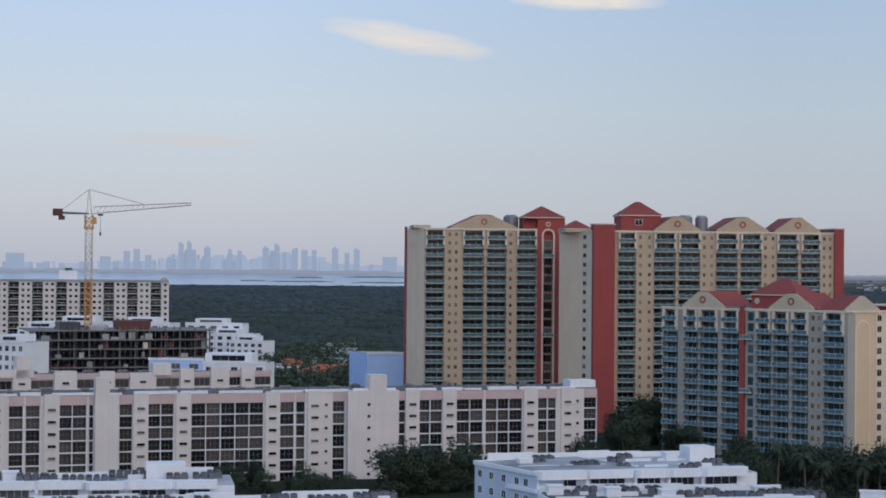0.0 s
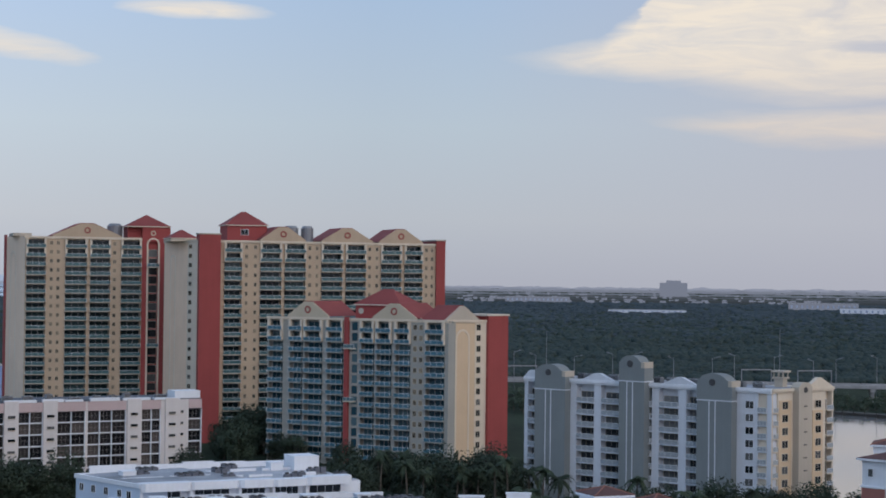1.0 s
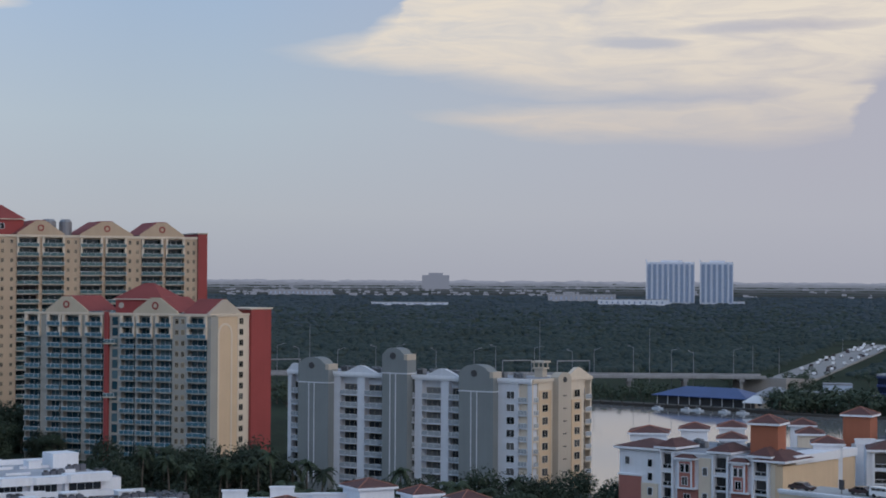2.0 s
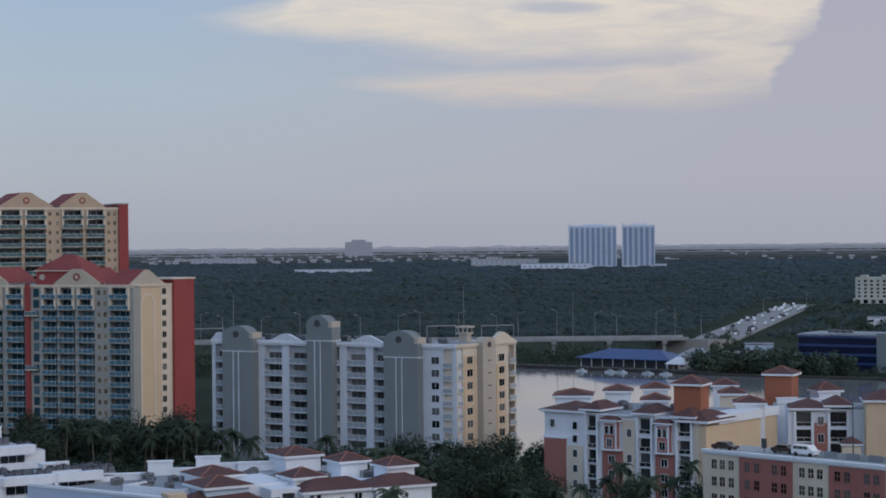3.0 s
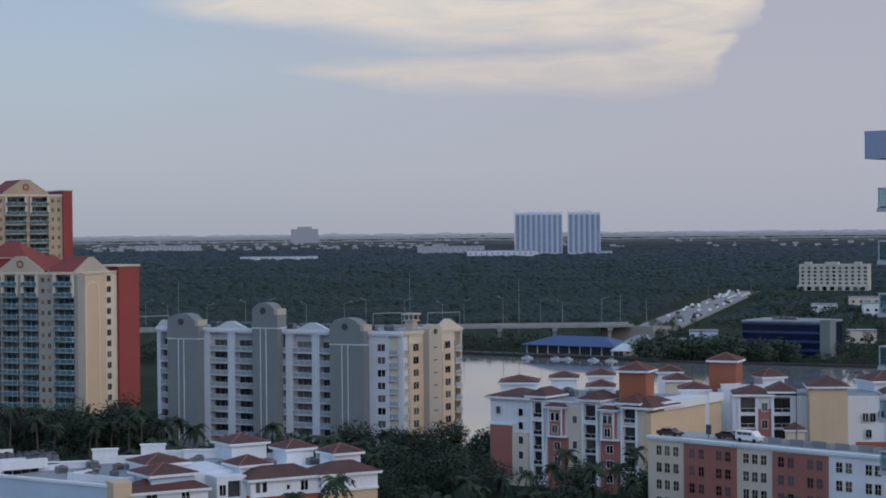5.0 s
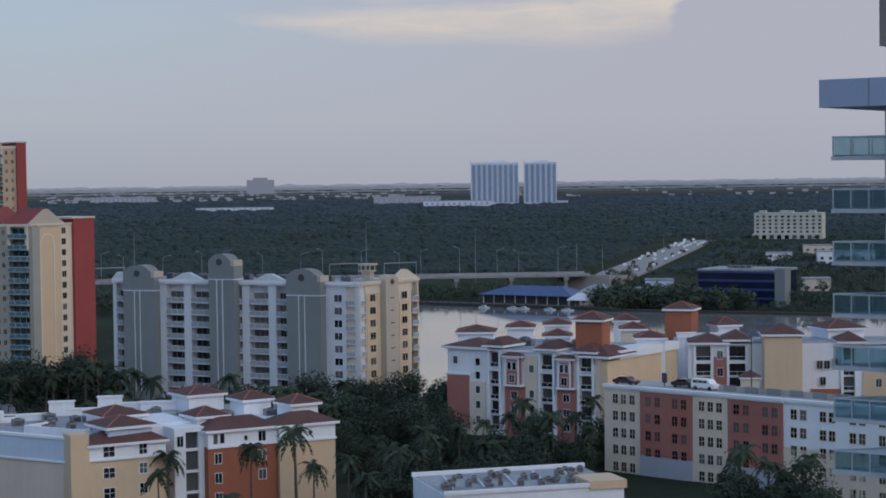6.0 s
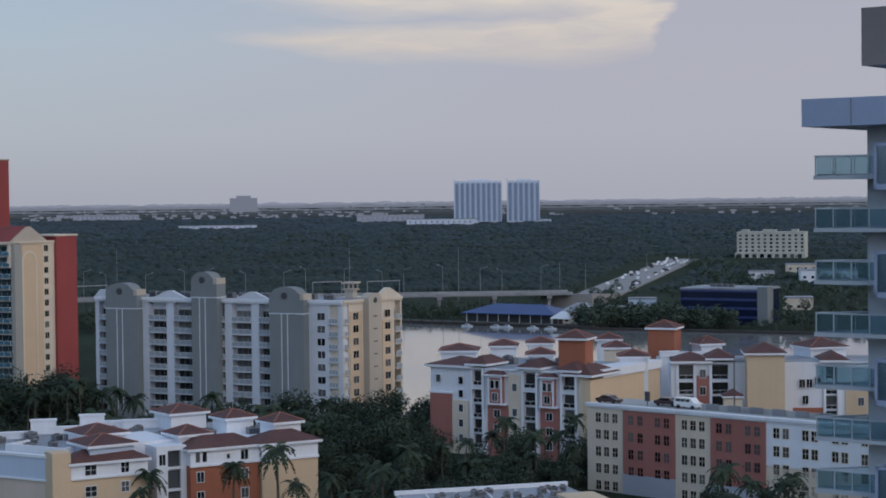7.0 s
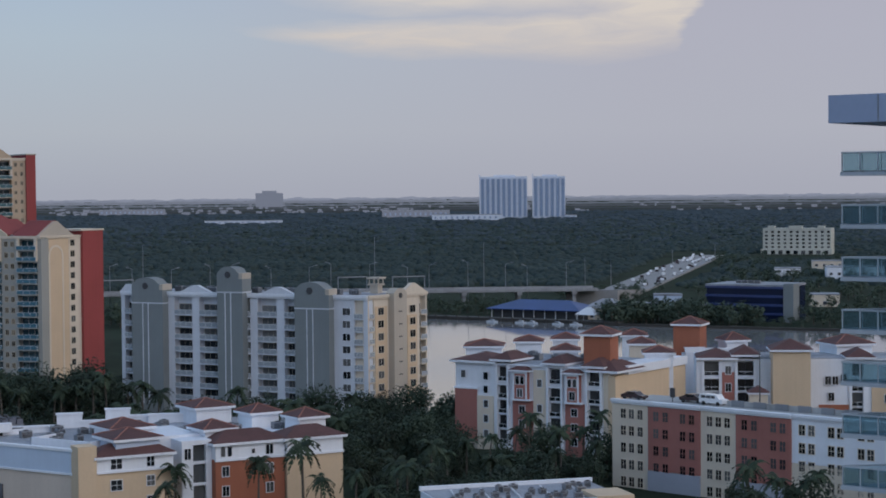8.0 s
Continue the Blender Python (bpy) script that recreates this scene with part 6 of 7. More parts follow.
def blue_office():
    p, th, ln = line(32.94, 712, 35.3, 700)
    ob = thing("office_building", p, th, "low office with dark blue glass bands and grey shaft", "building")
    s = Shape()
    s.box(0, ln, 0, 22, 0, 13.2)
    part("wall", s, M_BLUEGLASS, ob)
    for k in range(4):
        s = Shape()
        s.box(-0.3, ln, -0.4, 0.2, 2.6 + k * 3.3, 3.5 + k * 3.3)
        part("floor_band", s, M_BLUEBAND, ob)
    s = Shape()
    s.box(-0.3, ln + 0.3, -0.4, 22.3, 13.2, 14.0)
    part("roof", s, M_ROOF, ob)
    s = Shape()
    s.box(ln, ln + 4.0, -1, 5, 0, 14.6)
    part("stair_shaft", s, M_SLATE, ob, "grey rendered stair shaft")
    for k in range(4):
        roof_unit(ob.matrix_basis @ Vector((10 + 2.6 * k, 8, 14.0)), (2.0, 1.5, 1.2), th)


M_BLUEGLASS = material("dark_blue_glass", (0.012, 0.018, 0.045), 0.12, vary=0.15)
M_BLUEBAND = material("blue_spandrel", (0.03, 0.05, 0.16), 0.4, vary=0.15)
M_BLUEROOF = material("blue_metal_roof", (0.045, 0.075, 0.20), 0.45, vary=0.15)
blue_office()


def marina_restaurant():
    p, th, ln = line(26.2, 727, 29.0, 706)
    ob = thing("restaurant", p, th, "waterside restaurant with a long blue metal roof", "building")
    s = Shape()
    s.box(1, ln - 1, 2, 15, 0, 3.6)
    part("wall", s, M_DARKFRAME, ob)
    s = Shape()
    s.hip(0, ln, 0, 18, 4.0, 3.3, 0.8, 0, 0, 0.3)
    part("roof", s, M_BLUEROOF, ob)
    for k in range(9):
        s = Shape()
        s.box(1 + k * (ln - 2) / 8 - 0.12, 1 + k * (ln - 2) / 8 + 0.12, 0.4, 0.65, 0, 3.7)
        part("post", s, M_PLASTIC_WHITE, ob)
    t = thing("canopy_tent", spot(29.3, 700), th, "small white peaked canopy by the quay", "tent")
    s = Shape()
    s.hip(-4, 4, -3, 3, 3.2, 2.6, 0.2, 0, 0, 0.2)
    part("canopy", s, M_PLASTIC_WHITE, t)
    for x in (-3.8, 3.8):
        for y in (-2.8, 2.8):
            s = Shape()
            s.rod((x, y, 0), (x, y, 3.1), 0.1)
            part("pole", s, M_PLASTIC_WHITE, t)


marina_restaurant()


def house(b, d, w, dep, h, turn, wall, tile, rise, label):
    p = spot(b, d)
    ob = thing("house", p, turn, label, "house", "low houses")
    s = Shape()
    s.box(-w / 2, w / 2, -dep / 2, dep / 2, 0, h)
    part("wall", s, wall, ob)
    s = Shape()
    if rise:
        s.hip(-w / 2, w / 2, -dep / 2, dep / 2, h + 0.25, rise, 0.5, 0, 0)
    else:
        s.box(-w / 2 - 0.2, w / 2 + 0.2, -dep / 2 - 0.2, dep / 2 + 0.2, h, h + 0.5)
    part("roof", s, tile, ob)
    n = max(2, int(w / 4))
    for k in range(n):
        for f in range(max(1, int(h // 3))):
            window(ob, -w / 2 + (k + 0.5) * w / n, -dep / 2 - 0.03, 0.9 + 3 * f, 1.6, 1.4, frame=M_WHITE, split=False)
    return ob


house(29.9, 720, 16, 12, 4.5, -30, M_CREAM, M_ROOF, 3.2, "cream house with a grey hipped roof by the quay")
house(31.0, 735, 10, 8, 5, -30, M_WHITE, M_ROOF, 0, "small white flat-roofed building by the shore")
house(31.75, 742, 11, 9, 8, -30, M_BLUEWHITE, M_ROOF, 0, "pale blue two-storey building by the shore")
house(32.5, 738, 16, 8, 4, -30, M_WHITE, M_ROOF, 0, "long low white boathouse")
house(36.5, 800, 12, 10, 5.0, -32, M_CREAM, M_ROOF, 0, "cream flat-roofed building among trees")
house(37.4, 1010, 30, 14, 8, -32, M_WHITE, M_ROOF, 0, "white flat-roofed building among trees")
house(35.4, 1040, 14, 10, 6, -32, M_WHITE, M_ROOF, 0, "small white building among dark trees")
house(36.6, 1120, 18, 10, 7, -32, M_CREAM, M_ROOF, 0, "small cream building among dark trees")
for k in range(9):
    b = rnd.uniform(-6.0, -1.4)
    d = rnd.uniform(760, 1060)
    red = k % 4 == 0
    house(b, d, rnd.uniform(12, 24), rnd.uniform(9, 14), rnd.uniform(3.5, 7.5), rnd.uniform(-12, 20), M_WHITE if k % 3 else M_CREAM, M_CLAY if red else M_ROOF, 2.6 if red else 0, "low house with a clay tile roof" if red else "low white house with a flat roof")
house(-3.3, 765, 30, 16, 6, 6, M_CREAM, M_CLAY, 3.0, "wide house with a clay tile roof")


# ---- bridge, road and lamp posts ----
M_BRIDGE = material("weathered_concrete", (0.30, 0.30, 0.31), 0.9, vary=0.2, streak=0.5)


def bridge():
    p, th, ln = line(12.5, 802, 29.6, 800)
    ob = thing("road_bridge", p, th, "long grey concrete road bridge on paired piers", "bridge")
    s = Shape()
    s.box(0, ln, 0, 16, 6.4, 7.2)
    s.box(0, ln, -0.4, 0.0, 6.7, 8.0)
    s.box(0, ln, 16.0, 16.4, 6.7, 8.0)
    part("deck", s, M_BRIDGE, ob)
    k = 0
    while 12 + k * 24 < ln:
        x = 12 + k * 24
        s = Shape()
        s.box(x - 1.1, x + 1.1, -0.2, 16.2, 5.2, 6.4)
        for y in (1.5, 13):
            s.box(x - 0.7, x + 0.7, y, y + 1.4, 0, 5.2)
        part("pier", s, M_BRIDGE, ob)
        k += 1
    return ob


bridge()
p, th, ln = line(29.4, 808, 33.0, 1400)
s = Shape()
s.profile([(0, -0.2), (ln, -0.2), (ln, 0.9), (110, 0.9), (0, 6.6)], -11.5, 11.5)
road = tagged(new("road", s.mesh("road", M_PALEROAD)), "pale concrete highway running away through the trees", "road", kind="structure")
road.matrix_basis = pose(p.x, p.y, 0, 0, 0, th)
rm = road.matrix_basis
first = None
for k in range(54):
    at = rm @ pose(rnd.uniform(115, ln - 10), rnd.choice((-9, -6, -3, 3, 6, 9)), 0.9, 0, 0, rnd.choice((0, 180)))
    if first is None or k == 1 or k == 2:
        first = parked_car(at.translation, th, (M_CARWHITE, M_CARDARK, M_CARWHITE)[k], ("white car on the highway", "dark car on the highway", "white van on the highway")[k], van=k == 2)
        tagged(first, group="cars on the highway")
        prototypes = [first] if k == 0 else prototypes + [first]
    else:
        copy_thing(prototypes[k % 3], at)


def lamp_post(b, d, h, arm, label="tall grey street lamp post", z=0.0):
    p = spot(b, d, z)
    ob = thing("street_lamp", p, -b, label, "street lamp", "street lamps")
    s = Shape()
    s.rod((0, 0, 0), (0, 0, h), 0.19, r2=0.09)
    part("pole", s, M_STEEL, ob)
    if arm:
        s = Shape()
        s.rod((0, 0, h), (arm, 0, h + 0.7), 0.1)
        s.box(arm - 0.1, arm + 1.0, -0.25, 0.25, h + 0.75, h + 1.0)
        part("lamp_arm", s, M_STEEL, ob)
    return ob


for b, d, h in ((15.5, 850, 27), (22.65, 870, 29), (26.05, 880, 25.5), (29.2, 920, 16.5), (30.0, 960, 14), (31.9, 1150, 13), (33.2, 1350, 11)):
    lamp_post(b, d, h, 0, "tall pale steel utility pole")
for k in range(16):
    lamp_post(13.3 + k * 1.02 + 0.2 * math.sin(k * 2.1), 812, 18 + 1.0 * math.sin(k * 1.7), 2.5 if k % 2 else -2.5)
for b0, b1, d in ((14.0, 15.2, 806), (21.5, 22.4, 806), (23.2, 24.2, 806)):
    a, b = spot(b0, d), spot(b1, d + 6)
    ob = thing("sign_gantry", a, math.degrees(math.atan2(b.y - a.y, b.x - a.x)), "slim steel sign gantry over the bridge", "gantry")
    w = (b - a).length
    s = Shape()
    for x in (0, w):
        s.rod((x, 0, 0), (x, 0, 13.2), 0.22)
    part("post", s, M_STEEL, ob)
    s = Shape()
    s.box(0, w, -0.2, 0.2, 12.8, 13.25)
    part("beam", s, M_STEEL, ob)

# quay with boats
p, th, ln = line(24.2, 726, 30.2, 682)
s = Shape()
s.box(0, ln, 0, 6, 0, 1.3)
k = 0
while k * 5 < ln:
    s.box(k * 5, k * 5 + 0.4, -0.3, 0, 0, 2.0)
    k += 1
M_DOCK = material("dark_timber", (0.05, 0.045, 0.04), 0.9, vary=0.2)
quay = tagged(new("quay", s.mesh("quay", M_DOCK)), "dark timber quay along the lagoon", "quay", kind="structure")
quay.matrix_basis = pose(p.x, p.y, 0, 0, 0, th)
p2, th2, ln2 = line(30.2, 681, 41, 648)
s = Shape()
s.box(0, ln2, 0, 2, 0, 0.9)
wall_b = tagged(new("sea_wall", s.mesh("sea_wall", M_DOCK)), "low dark sea wall along the lagoon", "sea wall", kind="structure")
wall_b.matrix_basis = pose(p2.x, p2.y, 0, 0, 0, th2)


def boat(at, label):
    ob = new("boat")
    ob.matrix_basis = at
    tagged(ob, label, "boat", "moored boats")
    s = Shape()
    s.prism([(-3.6, -1.1), (2.0, -1.2), (4.2, 0), (2.0, 1.2), (-3.6, 1.1)], 0.05, 1.15)
    part("hull", s, M_GREYWALL, ob)
    s = Shape()
    s.profile([(-1.6, 1.15), (1.6, 1.15), (0.9, 2.3), (-1.5, 2.4)], -0.8, 0.8)
    part("cabin", s, M_GREYWALL, ob)
    s = Shape()
    s.box(-1.4, 0.9, -0.83, 0.83, 1.5, 2.0)
    part("window", s, M_GLASS, ob)
    return ob


for k, b in enumerate((26.3, 27.2, 27.55, 28.35, 28.9)):
    v = spot(b, 703 - (b - 26.3) * 7.2)
    boat(pose(v.x, v.y, 0.05, 0, 0, th + 9 * math.sin(k * 2)) @ Matrix.Diagonal((0.62, 0.6, 0.5, 1)), "small white motor boat moored at the quay")

# ---- left quarter: slab block, crane, building site, villas ----
def slab_block():
    p, th, ln = line(-17.0, 905, -8.46, 895)
    ob = thing("apartment_block", p, th, "long white fourteen-storey slab block with dark balconies", "building")
    top, floors, pitch = 42.4, 14, 2.8
    z0 = top - 0.6 - floors * pitch
    n, per = 12, 11.15
    bays = []
    x = ln - 3.6
    for k in range(n):
        bays.append((x - 5.2, x))
        x -= per
    bays = [b for b in reversed(bays) if b[0] > 0.5]
    part("wall", piered_wall(ln, 16, 0, top, 1.6, bays, 0.4), M_SHELL, ob)
    for a, b in bays:
        for f in range(floors):
            if z0 + f * pitch < 14:
                continue
            balcony(ob, (a + b) / 2, 0, z0 + f * pitch, b - a, 0.3, deep=1.6, slab=M_SHELL, rail=M_DARKRAIL, posts=2)
            window(ob, (a + b) / 2, 1.56, z0 + f * pitch + 0.1, b - a - 0.6, 2.2, frame=M_SAND, split=False)
            for x in (a - 1.6, a - 4.2):
                if x > 0.5:
                    window(ob, x, -0.02, z0 + f * pitch + 0.8, 1.3, 1.2, frame=M_CREAM, across=1, split=False)
    for f in range(floors):
        if z0 + f * pitch > 14:
            window(ob, ln - 1.7, -0.02, z0 + f * pitch + 0.8, 1.3, 1.2, frame=M_CREAM, across=1, split=False)
    cornice(ob, 0, ln, top, M_SLATEPALE, out=0.5, tall=0.8)
    s = Shape()
    c = ln - 48
    s.box(c - 4.2, c + 4.2, 4, 12, top, top + 4.6)
    house_ = part("lift_house", s, M_WHITE, ob)
    s = Shape()
    s.rod((c, 8, top + 4.6), (c, 8, top + 5.8), 1.8, sides=10)
    part("tank", s, M_DARKFRAME, house_)
    s = Shape()
    s.box(ln - 4, ln - 1, 3, 8, top, top + 1.6)
    part("lift_house", s, M_GREYTAN, ob)


slab_block()


def lattice(s, p, q, half, bays, mat=0, r=0.12, thin=0.07):
    """A square lattice beam from p to q."""
    p, q = Vector(p), Vector(q)
    d = (q - p).normalized()
    side = d.cross(Vector((0, 1, 0))).normalized() if abs(d.y) < 0.9 else d.cross(Vector((1, 0, 0))).normalized()
    up = d.cross(side)
    corners = [side * (half * i) + up * (half * j) for i, j in ((-1, -1), (1, -1), (1, 1), (-1, 1))]
    for c in corners:
        s.rod(p + c, q + c, r, mat, 4)
    for k in range(bays):
        a, b = p.lerp(q, k / bays), p.lerp(q, (k + 1) / bays)
        for i in range(4):
            j = (i + 1) % 4
            s.rod(a + corners[i], b + corners[j], thin, mat, 3)
            s.rod(a + corners[i], a + corners[j], thin, mat, 3)


def tower_crane():
    p = spot(-10.9, 650)
    ob = thing("tower_crane", p, 10.9, "ochre and white lattice tower crane over the site", "crane")
    s = Shape()
    lattice(s, (0, 0, 0), (0, 0, 45), 1.15, 20, r=0.28, thin=0.17)
    part("mast", s, M_CRANE, ob, "ochre painted lattice mast")
    s = Shape()
    lattice(s, (0, 0, 45), (0, 0, 62.5), 1.15, 8, r=0.26, thin=0.15)
    part("mast", s, M_CRANEW, ob, "pale upper mast section")
    s = Shape()
    lattice(s, (0, 0, 62.5), (0, 0, 67), 1.3, 2, r=0.3, thin=0.2)
    s.rod((0, 0, 62.3), (0, 0, 63), 1.8, sides=10)
    s.box(0.9, 2.6, -1.6, 0.2, 64.0, 66.4)
    part("slewing_cab", s, M_CRANE, ob)
    s = Shape()
    for x, y in ((-0.9, -0.9), (0.9, -0.9), (0.9, 0.9), (-0.9, 0.9)):
        s.rod((x, y, 67), (x * 0.15, y * 0.15, 76), 0.24, sides=4, r2=0.16)
    for k in range(4):
        z = 68 + 2 * k
        w = 0.85 - 0.18 * k
        s.rod((-w, -w, z), (w, -w, z + 1.6), 0.1, sides=3)
    part("tower_head", s, M_CRANEW, ob)
    tip = Vector((35.2, 0, 71.6))
    s = Shape()
    for y in (-0.7, 0.7):
        s.rod((0.5, y, 67.6), (tip.x, y * 0.7, tip.z - 0.5), 0.20, sides=4)
    s.rod((1.5, 0, 70.0), (tip.x, 0, tip.z + 0.3), 0.2, sides=4)
    for k in range(18):
        t0, t1 = k / 18, (k + 0.5) / 18
        a = Vector((0.5, -0.7, 67.6)).lerp((tip.x, -0.5, tip.z - 0.5), t0)
        b = Vector((1.5, 0, 70.0)).lerp((tip.x, 0, tip.z + 0.3), t1)
        c = Vector((0.5, 0.7, 67.6)).lerp((tip.x, 0.5, tip.z - 0.5), t0)
        s.rod(a, b, 0.1, sides=3)
        s.rod(c, b, 0.1, sides=3)
        s.rod(a, c, 0.08, sides=3)
    part("jib", s, M_CRANEW, ob, "pale lattice jib")
    s = Shape()
    for y in (-0.7, 0.7):
        s.rod((0, y, 67.6), (-11.5, y, 68.0), 0.3, sides=4)
    s.box(-11.5, 0, -0.7, 0.7, 67.3, 67.6)
    part("counter_jib", s, M_STEEL, ob)
    s = Shape()
    s.box(-12.4, -9.0, -1.0, 1.0, 66.8, 69.2)
    s.box(-10.4, -8.2, -0.9, 0.9, 65.4, 66.8)
    part("counterweight", s, M_REDBROWN, ob, "dark red counterweight")
    s = Shape()
    s.rod((0, 0, 76), (18.5, 0, 71.2), 0.09, sides=4)
    s.rod((0, 0, 76), (-9, 0, 69), 0.07, sides=4)
    part("tie_rope", s, M_STEEL, ob)
    s = Shape()
    s.box(3.0, 4.8, -0.6, 0.6, 66.9, 67.5)
    s.rod((3.9, 0, 67), (3.9, 0, 61), 0.05, sides=4)
    s.box(3.6, 4.2, -0.3, 0.3, 60.0, 61.3)
    part("trolley", s, M_DARKFRAME, ob)


M_REDBROWN = material("dark_red_paint", (0.10, 0.035, 0.03), 0.7, vary=0.2)
tower_crane()


M_DARKCONC = material("raw_concrete", (0.17, 0.165, 0.16), 0.9, vary=0.25, streak=0.5)


def building_site():
    p, th, ln = line(-12.4, 630, -7.0, 640)
    ob = thing("construction_site", p, th, "half-built concrete frame with open floors and formwork", "building site")
    for k in range(9):
        z = 2.5 + k * 3.1
        s = Shape()
        s.box(-1.5 * (k % 3), ln - (2 if k % 2 else 0), -0.9 * (k % 2), 30, z, z + 0.35)
        part("floor_slab", s, M_DARKCONC, ob)
    n = 12
    for k in range(n):
        for y in (1.0, 12):
            s = Shape()
            s.box(2 + k * (ln - 4) / (n - 1) - 0.2, 2 + k * (ln - 4) / (n - 1) + 0.2, y, y + 0.5, 0, 28.6)
            part("column", s, M_DARKCONC, ob)
    # One near-black sheet, full height, behind both rows of columns.
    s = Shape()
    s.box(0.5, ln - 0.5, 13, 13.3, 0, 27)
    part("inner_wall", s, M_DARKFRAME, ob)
    for a, b, h, mat in ((8, 15, 2.6, M_DARKFRAME), (28, 39, 3.0, M_REDBROWN), (18, 24, 1.2, M_CONC)):
        s = Shape()
        s.box(a, b, 6, 18, 27.7, 27.7 + h)
        board = part("formwork", s, mat, ob)
        for j in range(int((b - a) / 1.5)):
            s = Shape()
            s.box(a + j * 1.5, a + j * 1.5 + 0.15, 5.8, 6, 27.7, 27.7 + h + 0.8)
            part("batten", s, mat, board)
    r = random.Random(3)
    for k in range(26):
        s = Shape()
        x, f = r.uniform(0.5, ln - 4), r.randrange(4, 8)
        z = 2.85 + f * 3.1
        s.box(x, x + r.uniform(0.8, 3.0), 0.4, 0.7, z, z + r.uniform(0.8, 2.6))
        part("site_panel", s, r.choice((M_CONC, M_CREAM, M_REDBROWN, M_STEEL)), ob)
    s = Shape()
    for k in range(30):
        x = 0.5 + k * (ln - 1) / 29
        s.rod((x, -0.1, 2.5), (x, -0.1, 29), 0.06, sides=3)
    part("scaffold", s, M_STEEL, ob)


building_site()


def rear_condo():
    p, th, ln = line(-15.5, 490, -5.3, 512)
    ob = thing("condominium", p, th, "cream condominium with pink spandrels and roof terraces", "building", "white flats")
    top = 21.2
    s = Shape()
    s.box(0, ln, 0, 16, 0, top - 1)
    part("wall", s, M_SHELL, ob)
    r = random.Random(12)
    x = 0.0
    k = 0
    while x < ln - 3:
        w = min(r.uniform(3.5, 7.5), ln - x)
        if k % 2:
            s = Shape()
            s.box(x, x + w, -0.3, 0.2, top - 1.6, top - 0.2)
            part("spandrel", s, M_PINK, ob)
            for f in range(3):
                window(ob, x + w / 2, -0.05, top - 4.0 - f * 2.75, w - 0.6, 2.1, across=3, frame=M_BRONZE, pane=M_SMOKE, split=False)
        else:
            s = Shape()
            s.box(x, x + w, -0.7, 0.3, 0, top + r.uniform(-0.3, 1.2))
            part("pier", s, M_SHELL, ob)
            for f in range(3):
                part("slot_window", slot_mesh(1.75), (), ob, at=(x + w / 2, -0.72, top - 3.0 - f * 2.75))
        x += w
        k += 1
    for a, b, h in ((21.5, 25.0, 4.6), (13, 26, 1.0), (58, 63, 2.2)):
        s = Shape()
        s.box(a, b, -0.9, 4, top - 1, top + h)
        part("lift_house", s, M_SHELL, ob)
    s = Shape()
    s.box(0.2, ln, 0.4, 15.8, top - 0.99, top - 0.85)
    part("roof_deck", s, M_DARKROOF, ob)
    for k in range(18):
        roof_unit(ob.matrix_basis @ Vector((3 + k * ln / 19, r.uniform(2, 9), top - 0.85)), (r.uniform(1.5, 3), 1.5, r.uniform(0.8, 1.5)), th)


rear_condo()


def pale_box(b0, d0, b1, d1, dep, h, mat, label, rows=2, cols=6, upper=None):
    p, th, ln = line(b0, d0, b1, d1)
    ob = thing("office_building", p, th, label, "building", "low white blocks")
    s = Shape()
    s.box(0, ln, 0, dep, 0, h)
    part("wall", s, mat, ob)
    s = Shape()
    s.box(-0.2, ln + 0.2, -0.25, 0.3, h - 0.1, h + 0.6)
    part("parapet", s, M_WHITE, ob)
    s = Shape()
    s.box(0.2, ln - 0.2, 0.35, dep, h + 0.01, h + 0.15)
    part("roof_deck", s, M_ROOF, ob)
    for f in range(rows):
        for k in range(cols):
            window(ob, (k + 0.5) * ln / cols, -0.03, h - 2.6 - 3.0 * f, ln / cols * 0.5, 1.6, frame=M_WHITE, split=False)
    if upper:
        a, b, u = upper
        s = Shape()
        s.box(a * ln, b * ln, 3, dep - 2, h + 0.15, h + u)
        part("penthouse", s, M_WHITE, ob)
        window(ob, (a + b) / 2 * ln, 2.97, h + 0.7, (b - a) * ln * 0.7, u - 1.3, across=4, split=False)
    return ob


pale_box(-9.05, 566, -7.4, 560, 14, 21.2, M_BLUEWALL, "pale blue rendered low block with slit windows", 2, 3)
pale_box(-7.4, 560, -5.47, 556, 14, 20.4, M_WHITE, "white low block with a set-back upper floor", 3, 5, (0.0, 0.75, 2.9))
pale_box(-2.32, 640, -1.05, 645, 20, 19.5, M_BLUEWALL, "plain pale blue windowless hall", 0, 1)
for b0, b1, d, h in ((-7.95, -6.2, 905, 21.5), (-7.3, -5.9, 890, 17), (-6.6, -5.55, 880, 14), (-8.6, -7.6, 860, 18), (-13.8, -12.8, 600, 25), (-13.0, -11.6, 700, 26), (-12.0, -10.2, 760, 26.5), (-10.0, -8.4, 780, 25.5)):
    pale_box(b0, d, b1, d - 6, 16, h, M_WHITE, "white stepped villa block with terraces", 3, 5, (0.15, 0.7, 2.4))

# ---- trees ----
def leaf_mat(name, colour, spread=0.5):
    m = material(name, colour, 0.75, vary=0.35, scale=0.35, fine=1.5, spread=spread, gloss=0.25)
    return m


M_LEAF = leaf_mat("dark_foliage", (0.034, 0.050, 0.033))
M_LEAF2 = leaf_mat("olive_foliage", (0.043, 0.060, 0.042))
M_PALM = leaf_mat("palm_foliage", (0.036, 0.052, 0.031))
M_BARK = material("bark", (0.10, 0.085, 0.07), 0.95, vary=0.25, scale=1.0)
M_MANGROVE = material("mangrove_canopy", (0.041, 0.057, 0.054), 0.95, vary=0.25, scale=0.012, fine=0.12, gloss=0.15)

